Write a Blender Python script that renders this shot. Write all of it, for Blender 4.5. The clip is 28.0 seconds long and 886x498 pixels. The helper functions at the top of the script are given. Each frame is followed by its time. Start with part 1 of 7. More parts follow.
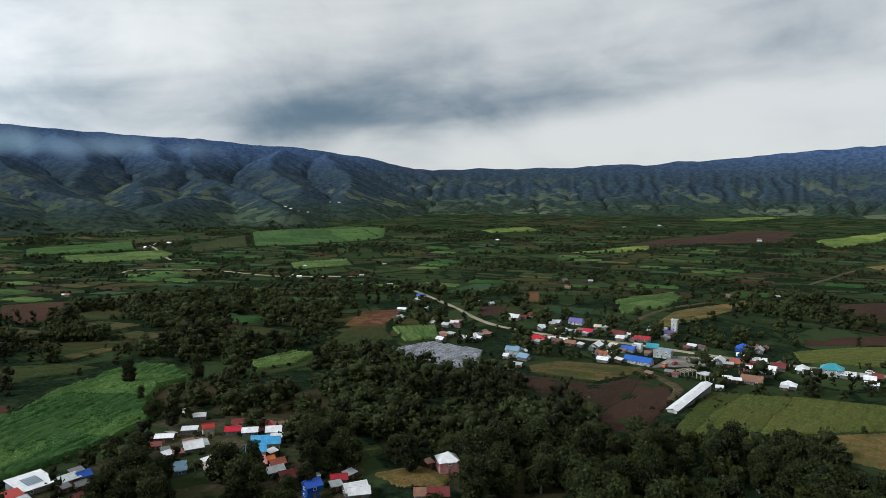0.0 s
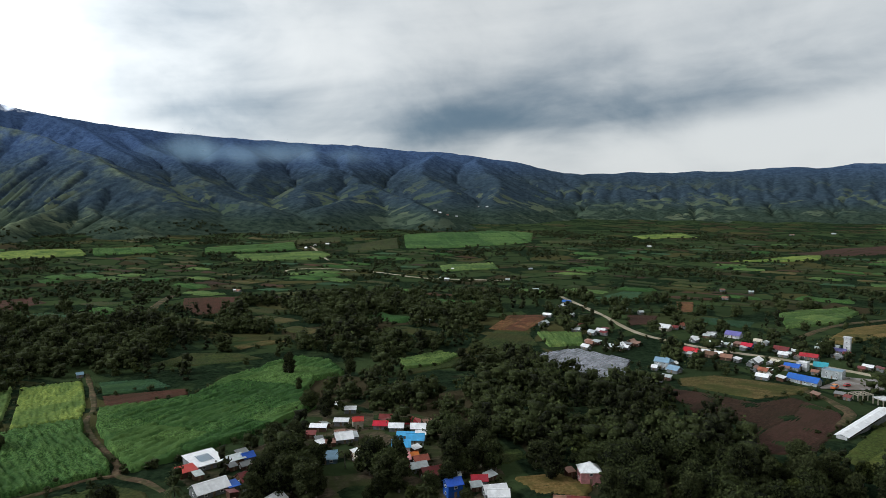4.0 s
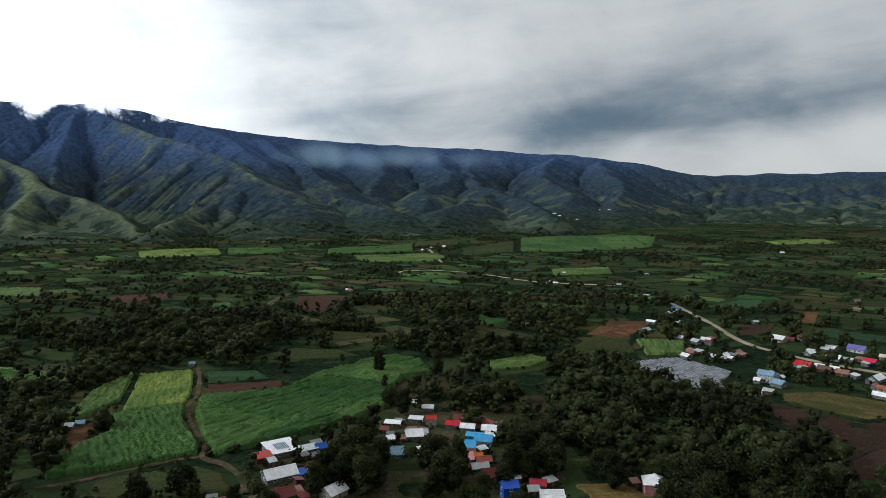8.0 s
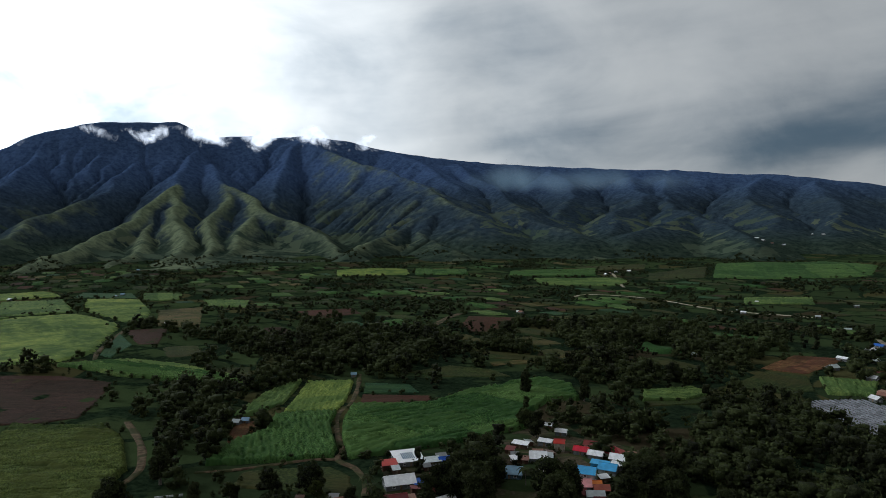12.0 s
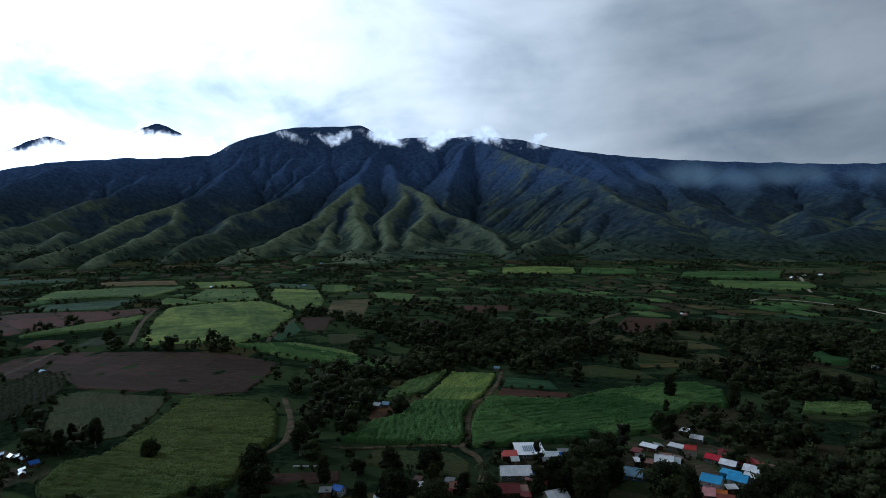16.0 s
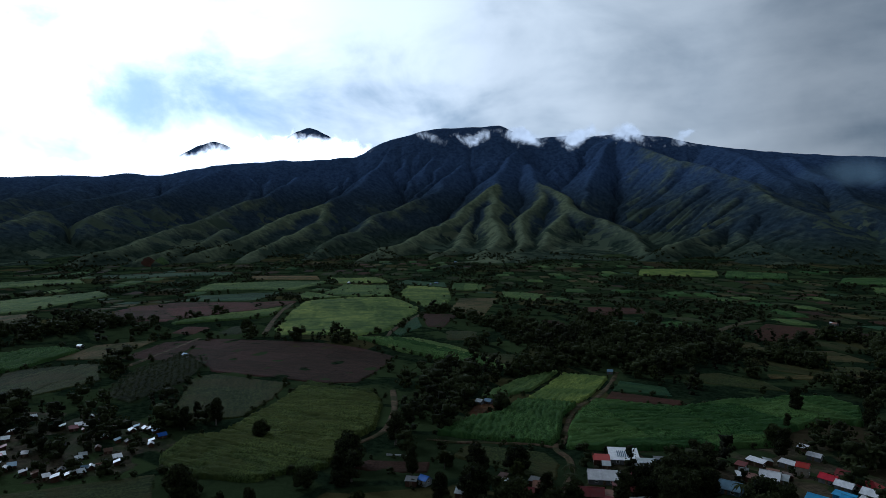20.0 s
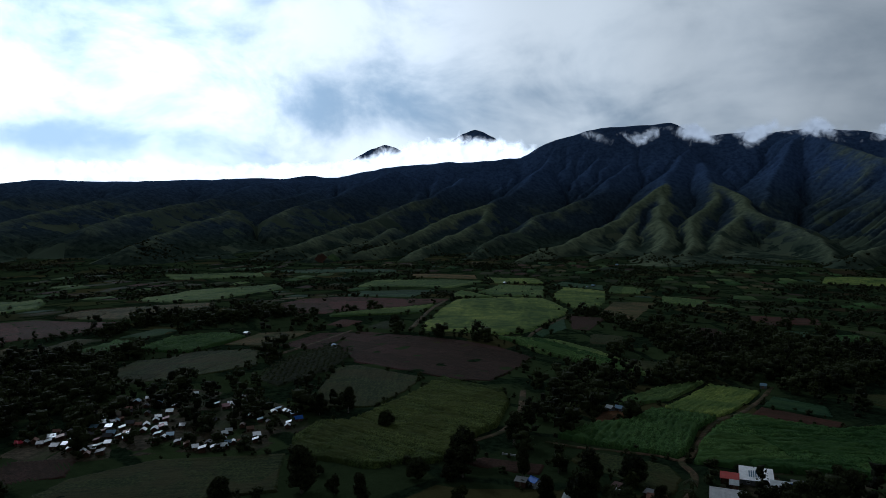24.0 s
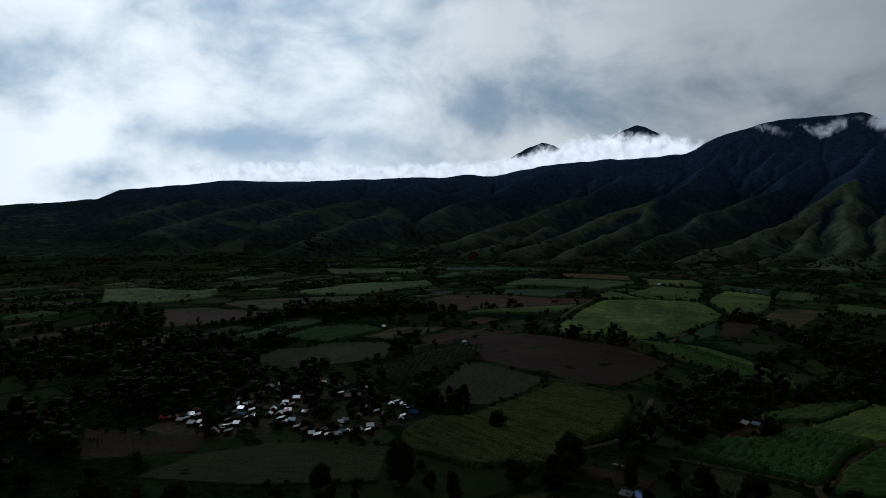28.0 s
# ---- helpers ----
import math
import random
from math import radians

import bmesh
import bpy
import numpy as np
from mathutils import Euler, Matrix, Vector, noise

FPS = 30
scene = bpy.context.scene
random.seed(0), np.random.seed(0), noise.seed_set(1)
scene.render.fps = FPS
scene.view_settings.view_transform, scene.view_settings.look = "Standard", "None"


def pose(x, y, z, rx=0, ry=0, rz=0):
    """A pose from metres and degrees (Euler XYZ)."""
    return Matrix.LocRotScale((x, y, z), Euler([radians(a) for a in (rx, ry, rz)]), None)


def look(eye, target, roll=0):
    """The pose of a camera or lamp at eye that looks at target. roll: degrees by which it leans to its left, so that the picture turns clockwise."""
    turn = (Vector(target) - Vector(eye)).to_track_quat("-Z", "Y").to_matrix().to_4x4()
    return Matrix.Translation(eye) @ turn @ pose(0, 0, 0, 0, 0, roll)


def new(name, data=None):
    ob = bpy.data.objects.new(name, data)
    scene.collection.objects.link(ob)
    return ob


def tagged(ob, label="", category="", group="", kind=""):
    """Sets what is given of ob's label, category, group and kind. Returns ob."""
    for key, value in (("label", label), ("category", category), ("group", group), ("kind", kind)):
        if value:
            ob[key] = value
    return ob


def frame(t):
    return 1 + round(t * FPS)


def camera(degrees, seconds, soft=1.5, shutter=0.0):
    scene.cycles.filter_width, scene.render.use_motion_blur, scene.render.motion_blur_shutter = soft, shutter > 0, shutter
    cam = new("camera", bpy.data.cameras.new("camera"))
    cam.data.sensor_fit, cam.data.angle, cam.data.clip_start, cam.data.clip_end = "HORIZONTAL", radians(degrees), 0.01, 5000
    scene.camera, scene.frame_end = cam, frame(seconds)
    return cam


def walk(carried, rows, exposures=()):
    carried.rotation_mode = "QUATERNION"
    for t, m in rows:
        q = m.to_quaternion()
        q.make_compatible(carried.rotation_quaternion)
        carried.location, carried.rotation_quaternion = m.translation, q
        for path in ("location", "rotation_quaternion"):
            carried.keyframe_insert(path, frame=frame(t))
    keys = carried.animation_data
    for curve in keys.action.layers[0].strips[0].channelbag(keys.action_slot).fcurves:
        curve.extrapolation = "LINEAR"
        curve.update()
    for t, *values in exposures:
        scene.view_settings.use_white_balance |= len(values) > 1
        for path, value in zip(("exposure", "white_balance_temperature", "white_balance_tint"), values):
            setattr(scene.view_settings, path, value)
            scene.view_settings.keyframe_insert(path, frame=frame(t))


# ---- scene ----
cam = camera(64.47, 28.0, soft=0.6)
PATH = [
    (0, (0.00, -0.00, 105.00), (-12.11, 98.81, 95.48), 0.25),
    (0.5, (-0.27, 0.02, 104.66), (-15.63, 98.38, 95.26), 0.12),
    (1, (-0.31, -0.17, 104.60), (-19.03, 97.62, 95.29), 0.10),
    (1.5, (-0.37, -0.79, 104.96), (-22.44, 96.30, 95.66), 0.16),
    (2, (-0.53, -1.38, 105.25), (-25.84, 94.91, 95.95), 0.20),
    (2.5, (-0.44, -1.32, 105.38), (-28.28, 94.27, 96.12), 0.20),
    (3, (-0.14, -1.20, 105.47), (-29.58, 93.92, 96.25), 0.17),
    (3.5, (0.26, -1.44, 105.34), (-30.58, 93.25, 96.25), 0.17),
    (5.5, (7.57, 0.66, 105.44), (-29.97, 92.91, 96.52), 0.22),
    (6, (10.07, 1.41, 105.43), (-28.98, 93.03, 96.55), 0.18),
    (6.5, (13.15, 2.51, 105.12), (-27.60, 93.41, 96.38), 0.08),
    (7, (15.90, 3.39, 105.17), (-26.88, 93.36, 96.47), -0.01),
    (7.5, (18.86, 4.19, 105.19), (-26.65, 92.81, 96.55), -0.04),
    (8, (21.96, 5.31, 105.20), (-26.57, 92.33, 96.63), -0.04),
    (8.5, (25.03, 6.89, 105.52), (-26.48, 92.33, 98.70), -0.14),
    (9, (28.19, 8.51, 105.39), (-26.27, 92.20, 99.93), -0.23),
    (9.5, (31.54, 9.84, 105.12), (-25.79, 91.61, 99.89), -0.19),
    (10, (35.17, 10.97, 105.22), (-24.93, 90.72, 100.02), -0.19),
    (10.5, (38.47, 12.40, 104.98), (-24.34, 90.04, 99.85), -0.22),
    (11, (41.34, 13.83, 104.71), (-24.07, 89.30, 99.58), -0.25),
    (11.5, (44.20, 15.63, 104.66), (-23.78, 88.79, 99.49), -0.23),
    (12, (46.80, 17.26, 104.65), (-23.62, 88.07, 99.44), -0.24),
    (12.5, (49.46, 18.75, 104.47), (-23.30, 87.15, 99.26), -0.24),
    (14.5, (58.04, 24.75, 103.96), (-22.66, 83.57, 98.63), -0.27),
    (15, (60.30, 25.88, 103.85), (-22.14, 82.21, 98.52), -0.24),
    (15.5, (62.38, 27.29, 103.73), (-21.65, 81.24, 98.38), -0.14),
    (16, (64.08, 29.39, 103.62), (-21.51, 80.83, 98.26), -0.19),
    (16.5, (65.27, 31.30, 103.19), (-21.79, 80.20, 97.83), -0.23),
    (17, (66.70, 33.35, 103.14), (-21.77, 79.66, 97.76), -0.20),
    (17.5, (68.24, 35.43, 103.13), (-21.50, 79.22, 97.72), -0.19),
    (18, (69.69, 37.40, 103.08), (-21.19, 78.76, 97.66), -0.15),
    (18.5, (71.01, 39.49, 103.03), (-20.72, 78.93, 97.62), -0.14),
    (19, (71.97, 41.43, 102.86), (-20.53, 79.03, 97.49), -0.06),
    (19.5, (73.41, 43.48, 102.87), (-19.79, 79.35, 97.53), -0.07),
    (20, (74.75, 45.58, 102.91), (-19.34, 79.03, 97.57), -0.03),
    (20.5, (75.87, 47.74, 102.94), (-19.30, 77.96, 97.62), 0.03),
    (21, (76.63, 49.97, 102.64), (-19.51, 76.95, 97.34), 0.08),
    (21.5, (77.44, 52.02, 102.55), (-19.49, 76.04, 97.24), 0.12),
    (23.5, (79.22, 61.43, 102.10), (-19.76, 74.64, 96.83), 0.20),
    (24, (79.72, 63.84, 102.33), (-19.58, 74.44, 97.07), 0.22),
    (24.5, (80.08, 66.46, 102.37), (-19.47, 74.35, 97.09), 0.24),
    (25, (80.00, 68.87, 102.31), (-19.73, 73.87, 96.97), 0.27),
    (25.5, (79.59, 71.33, 102.33), (-20.24, 73.44, 96.93), 0.28),
    (26, (79.00, 73.99, 102.24), (-20.85, 73.18, 96.80), 0.33),
    (26.5, (78.04, 76.60, 102.08), (-21.74, 73.05, 96.58), 0.34),
    (27, (77.00, 79.06, 102.01), (-22.64, 72.73, 96.45), 0.36),
    (27.5, (76.03, 81.66, 101.90), (-23.40, 72.51, 96.34), 0.38),
    (28, (74.57, 84.52, 101.76), (-24.55, 72.57, 96.17), 0.34),
]
walk(cam, [(t, look(eye, target, roll)) for t, eye, target, roll in PATH],
     exposures=((0, -0.31, 5800, 9), (3, -0.31, 5800, 9), (6, -0.35, 5780, 9), (8, -0.55, 5780, 9), (11, -1.03, 5780, 9), (14, -1.32, 5200, 8), (17, -1.66, 4960, 8), (20, -2.0, 4940, 8),
                (25, -2.75, 5200, 8), (28, -3.2, 5400, 8)))

# ---- daylight: a broken overcast, brightest low in the west ----
SUN_BEARING, SUN_HEIGHT = 118.0, 34.0


def link(tree, a, b):
    tree.links.new(a, b)


def math_node(tree, op, a, b=None, c=None, clamp=False):
    n = tree.nodes.new("ShaderNodeMath")
    n.operation, n.use_clamp = op, clamp
    for k, v in enumerate((a, b, c)):
        if v is None:
            continue
        if isinstance(v, (int, float)):
            n.inputs[k].default_value = v
        else:
            link(tree, v, n.inputs[k])
    return n.outputs[0]


def mix_node(tree, fac, a, b, mode="MIX"):
    n = tree.nodes.new("ShaderNodeMix")
    n.data_type, n.blend_type = "RGBA", mode
    for sock, v in ((n.inputs[0], fac), (n.inputs[6], a), (n.inputs[7], b)):
        if isinstance(v, (int, float)):
            sock.default_value = v
        elif isinstance(v, tuple):
            sock.default_value = (*v, 1)
        else:
            link(tree, v, sock)
    return n.outputs[2]


def ramp_node(tree, fac, lo, hi):
    n = tree.nodes.new("ShaderNodeMapRange")
    n.interpolation_type = "SMOOTHSTEP"
    link(tree, fac, n.inputs[0])
    n.inputs[1].default_value, n.inputs[2].default_value = lo, hi
    return n.outputs[0]


def noise_node(tree, vec, scale, detail=5.0, rough=0.55, warp=0.0):
    n = tree.nodes.new("ShaderNodeTexNoise")
    if vec is not None:
        link(tree, vec, n.inputs["Vector"])
    n.inputs["Scale"].default_value, n.inputs["Detail"].default_value = scale, detail
    n.inputs["Roughness"].default_value, n.inputs["Distortion"].default_value = rough, warp
    return n.outputs["Fac"]


def build_sky():
    world = bpy.data.worlds.new("sky")
    scene.world = world
    world.use_nodes = True
    tree = world.node_tree
    tree.nodes.clear()
    out, back = tree.nodes.new("ShaderNodeOutputWorld"), tree.nodes.new("ShaderNodeBackground")
    sky = tree.nodes.new("ShaderNodeTexSky")
    sky.sky_type, sky.sun_disc = "NISHITA", False
    sky.sun_elevation, sky.sun_rotation = radians(SUN_HEIGHT), radians(-SUN_BEARING)
    way = tree.nodes.new("ShaderNodeTexCoord").outputs["Generated"]
    xyz = tree.nodes.new("ShaderNodeSeparateXYZ")
    link(tree, way, xyz.inputs[0])
    x, y, z = xyz.outputs
    # the cloud deck, drawn out along the horizon
    flat = tree.nodes.new("ShaderNodeCombineXYZ")
    link(tree, x, flat.inputs[0])
    link(tree, y, flat.inputs[1])
    link(tree, math_node(tree, "MULTIPLY", z, 2.6), flat.inputs[2])
    streak = tree.nodes.new("ShaderNodeCombineXYZ")
    link(tree, x, streak.inputs[0])
    link(tree, y, streak.inputs[1])
    link(tree, math_node(tree, "ADD", math_node(tree, "MULTIPLY", z, 6.0), math_node(tree, "MULTIPLY", x, -0.5)), streak.inputs[2])
    broad = noise_node(tree, flat.outputs[0], 1.7, 3, 0.45, 0.2)
    fine = noise_node(tree, streak.outputs[0], 2.6, 5, 0.5, 0.3)
    heap = tree.nodes.new("ShaderNodeCombineXYZ")
    link(tree, x, heap.inputs[0])
    link(tree, y, heap.inputs[1])
    link(tree, math_node(tree, "MULTIPLY", z, 1.7), heap.inputs[2])
    puffs = noise_node(tree, heap.outputs[0], 5.0, 9, 0.55, 0.3)
    bearing = math_node(tree, "MULTIPLY", math_node(tree, "ARCTAN2", math_node(tree, "MULTIPLY", x, -1.0), y), 180 / math.pi)

    def hill(v, mid, half):
        k = math_node(tree, "DIVIDE", math_node(tree, "SUBTRACT", v, mid), half)
        return math_node(tree, "MULTIPLY", k, k)

    def blob(b, zz, wide, high, tilt=0.0):
        """A soft mass of cloud at a bearing and a height."""
        up_ = math_node(tree, "ADD", z, math_node(tree, "MULTIPLY", math_node(tree, "SUBTRACT", bearing, b), tilt))
        return math_node(tree, "EXPONENT", math_node(tree, "MULTIPLY", math_node(tree, "ADD", hill(bearing, b, wide), hill(up_, zz, high)), -1.0))

    # how bright the deck is round the compass: the hidden sun stands in the west
    dial = tree.nodes.new("ShaderNodeValToRGB")
    dial.color_ramp.interpolation = "EASE"
    marks = ((-180, 0.9), (-20, 0.95), (4, 0.95), (16, 0.95), (27, 1.12), (41, 1.5), (52, 2.4), (63, 3.3), (74, 4.4), (90, 6.4), (106, 9.4), (126, 9.6), (150, 2.6), (180, 0.9))
    while len(dial.color_ramp.elements) < len(marks):
        dial.color_ramp.elements.new(0.5)
    for mark, (b, v) in zip(dial.color_ramp.elements, marks):
        mark.position = (b + 180) / 360
        k = (math.log2(v) + 3) / 7
        mark.color = (k, k, k, 1)
    link(tree, math_node(tree, "DIVIDE", math_node(tree, "ADD", bearing, 180.0), 360.0), dial.inputs[0])
    bright = math_node(tree, "POWER", 2.0, math_node(tree, "SUBTRACT", math_node(tree, "MULTIPLY", dial.outputs[0], 7.0), 3.0))
    overhead = ramp_node(tree, z, 0.26, 0.62)
    bright = math_node(tree, "ADD", math_node(tree, "MULTIPLY", bright, math_node(tree, "SUBTRACT", 1.0, overhead)), math_node(tree, "MULTIPLY", overhead, 0.82))
    west = ramp_node(tree, bearing, 46, 98)
    # streaks in the north, heaped cloud in the west
    both = math_node(tree, "ADD", math_node(tree, "MULTIPLY", broad, 0.30), math_node(tree, "MULTIPLY", fine, math_node(tree, "SUBTRACT", 0.24, math_node(tree, "MULTIPLY", west, 0.14))))
    both = math_node(tree, "ADD", both, math_node(tree, "MULTIPLY", puffs, math_node(tree, "ADD", math_node(tree, "MULTIPLY", west, 0.9), 0.32)))
    both = math_node(tree, "SUBTRACT", both, math_node(tree, "MULTIPLY", west, 0.35))
    # the heavy belly of the deck over the northern shoulder, and a bright gap under it
    broken = math_node(tree, "ADD", math_node(tree, "MULTIPLY", puffs, 0.7), math_node(tree, "MULTIPLY", fine, 0.3))
    for mass, k in ((blob(14, 0.088, 18, 0.042, 0.0012), 0.23), (blob(18, 0.13, 20, 0.09, 0.001), 0.08), (blob(-16, 0.165, 14, 0.04), 0.09), (blob(37, 0.15, 8, 0.11), 0.10),
                    (blob(-6, 0.075, 13, 0.030, 0.002), -0.12), (blob(90, 0.14, 7, 0.045), 0.17), (blob(58, 0.17, 9, 0.12), 0.07), (blob(76, 0.15, 9, 0.06), 0.12),
                    (blob(104, 0.15, 5, 0.045), 0.14), (blob(113, 0.095, 9, 0.018), 0.15), (blob(122, 0.045, 5, 0.022), 0.26)):
        both = math_node(tree, "ADD", both, math_node(tree, "MULTIPLY", math_node(tree, "MULTIPLY", mass, k), math_node(tree, "ADD", broken, 0.5)))
    thick = ramp_node(tree, both, 0.38, 0.78)
    cloud = mix_node(tree, thick, (1.0, 0.965, 0.875), mix_node(tree, west, (0.18, 0.25, 0.305), (0.38, 0.46, 0.52)))
    lit = tree.nodes.new("ShaderNodeVectorMath")
    lit.operation = "SCALE"
    link(tree, cloud, lit.inputs[0])
    link(tree, bright, lit.inputs["Scale"])
    blue = tree.nodes.new("ShaderNodeVectorMath")
    blue.operation = "SCALE"
    link(tree, sky.outputs[0], blue.inputs[0])
    blue.inputs["Scale"].default_value = 0.1
    link(tree, mix_node(tree, 0.93, blue.outputs[0], lit.outputs[0]), back.inputs[0])
    back.inputs[1].default_value = 1.0
    link(tree, back.outputs[0], out.inputs[0])


build_sky()
sun = new("sun", bpy.data.lights.new("sun", "SUN"))
sun.data.energy, sun.data.angle, sun.data.color = 2.6, radians(8), (1.0, 0.96, 0.9)
a_, h_ = radians(SUN_BEARING), radians(SUN_HEIGHT)
sun.matrix_world = look((-math.sin(a_) * math.cos(h_) * 900, math.cos(a_) * math.cos(h_) * 900, math.sin(h_) * 900), (0, 0, 0))

# ---- materials ----
def surface(name, one, two, scale, three=None, wide=0.02, rough=0.85, bump=0.0, bump_scale=None, metal=0.0, local=False, vary=0.0, spec=0.04, waves=None, strips=False):
    """A material of two colours in a fine grain, a third in wide patches, and relief."""
    m = bpy.data.materials.new(name)
    m.use_nodes = True
    tree = m.node_tree
    body = tree.nodes["Principled BSDF"]
    if local:
        where = tree.nodes.new("ShaderNodeTexCoord").outputs["Object"]
    else:
        where = tree.nodes.new("ShaderNodeNewGeometry").outputs["Position"]
    fine = noise_node(tree, where, scale, 6, 0.6)
    col = mix_node(tree, ramp_node(tree, fine, 0.36, 0.64), one, two)
    mid = tree.nodes.new("ShaderNodeHueSaturation")
    link(tree, math_node(tree, "ADD", math_node(tree, "MULTIPLY", noise_node(tree, where, scale * 0.23, 4, 0.6), 0.9), 0.55), mid.inputs["Value"])
    link(tree, col, mid.inputs["Color"])
    col = mid.outputs[0]
    if three:
        big = noise_node(tree, where, wide, 4, 0.55, 0.6)
        col = mix_node(tree, ramp_node(tree, big, 0.42, 0.62), col, three)
    if strips:
        # each strip of a plot is a little riper or paler than the next
        strip = tree.nodes.new("ShaderNodeAttribute")
        strip.attribute_name = "strip"
        hs = tree.nodes.new("ShaderNodeHueSaturation")
        link(tree, math_node(tree, "ADD", math_node(tree, "MULTIPLY", strip.outputs["Fac"], 0.62), 0.66), hs.inputs["Value"])
        link(tree, math_node(tree, "ADD", math_node(tree, "MULTIPLY", strip.outputs["Fac"], -0.035), 0.5175), hs.inputs["Hue"])
        link(tree, col, hs.inputs["Color"])
        col = hs.outputs[0]
    if waves:
        w = tree.nodes.new("ShaderNodeTexWave")
        w.bands_direction = "X"
        link(tree, where, w.inputs["Vector"])
        w.inputs["Scale"].default_value, w.inputs["Distortion"].default_value = waves, 0.3
        col = mix_node(tree, math_node(tree, "MULTIPLY", w.outputs["Fac"], 0.14), col, tuple(0.6 * c for c in one))
    if vary:
        info = tree.nodes.new("ShaderNodeObjectInfo")
        hsv = tree.nodes.new("ShaderNodeHueSaturation")
        link(tree, math_node(tree, "ADD", math_node(tree, "MULTIPLY", info.outputs["Random"], vary), 1 - vary / 2), hsv.inputs["Value"])
        link(tree, math_node(tree, "ADD", math_node(tree, "MULTIPLY", info.outputs["Random"], vary * 0.06), 0.5 - vary * 0.03), hsv.inputs["Hue"])
        link(tree, col, hsv.inputs["Color"])
        col = hsv.outputs[0]
    link(tree, col, body.inputs["Base Color"])
    body.inputs["Roughness"].default_value, body.inputs["Metallic"].default_value = rough, metal
    body.inputs["Specular IOR Level"].default_value = spec
    if bump:
        b = tree.nodes.new("ShaderNodeBump")
        b.inputs["Strength"].default_value, b.inputs["Distance"].default_value = 0.6, bump
        link(tree, noise_node(tree, where, bump_scale or scale, 5, 0.65), b.inputs["Height"])
        link(tree, b.outputs[0], body.inputs["Normal"])
    return m


def tinted_leaf(name, dark, light):
    """Foliage, each tree in its own shade, mottled leaf by leaf; in crowns, tint also carries painted shading."""
    m = bpy.data.materials.new(name)
    m.use_nodes = True
    tree = m.node_tree
    body = tree.nodes["Principled BSDF"]
    shade = tree.nodes.new("ShaderNodeAttribute")
    shade.attribute_name = "tint"
    geo = tree.nodes.new("ShaderNodeNewGeometry")
    leaf = ramp_node(tree, noise_node(tree, geo.outputs["Position"], 1.3, 6, 0.7), 0.42, 0.66)
    info = tree.nodes.new("ShaderNodeObjectInfo")
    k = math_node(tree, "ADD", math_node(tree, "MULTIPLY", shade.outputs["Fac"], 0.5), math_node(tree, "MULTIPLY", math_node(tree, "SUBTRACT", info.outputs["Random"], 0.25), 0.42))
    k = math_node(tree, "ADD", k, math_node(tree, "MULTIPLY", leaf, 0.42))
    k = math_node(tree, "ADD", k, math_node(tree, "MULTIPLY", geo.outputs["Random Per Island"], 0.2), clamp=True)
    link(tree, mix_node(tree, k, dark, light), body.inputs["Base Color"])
    body.inputs["Roughness"].default_value, body.inputs["Specular IOR Level"].default_value = 0.8, 0.06
    b = tree.nodes.new("ShaderNodeBump")
    b.inputs["Strength"].default_value, b.inputs["Distance"].default_value = 1.0, 0.9
    link(tree, noise_node(tree, geo.outputs["Position"], 1.1, 6, 0.75), b.inputs["Height"])
    link(tree, b.outputs[0], body.inputs["Normal"])
    return m


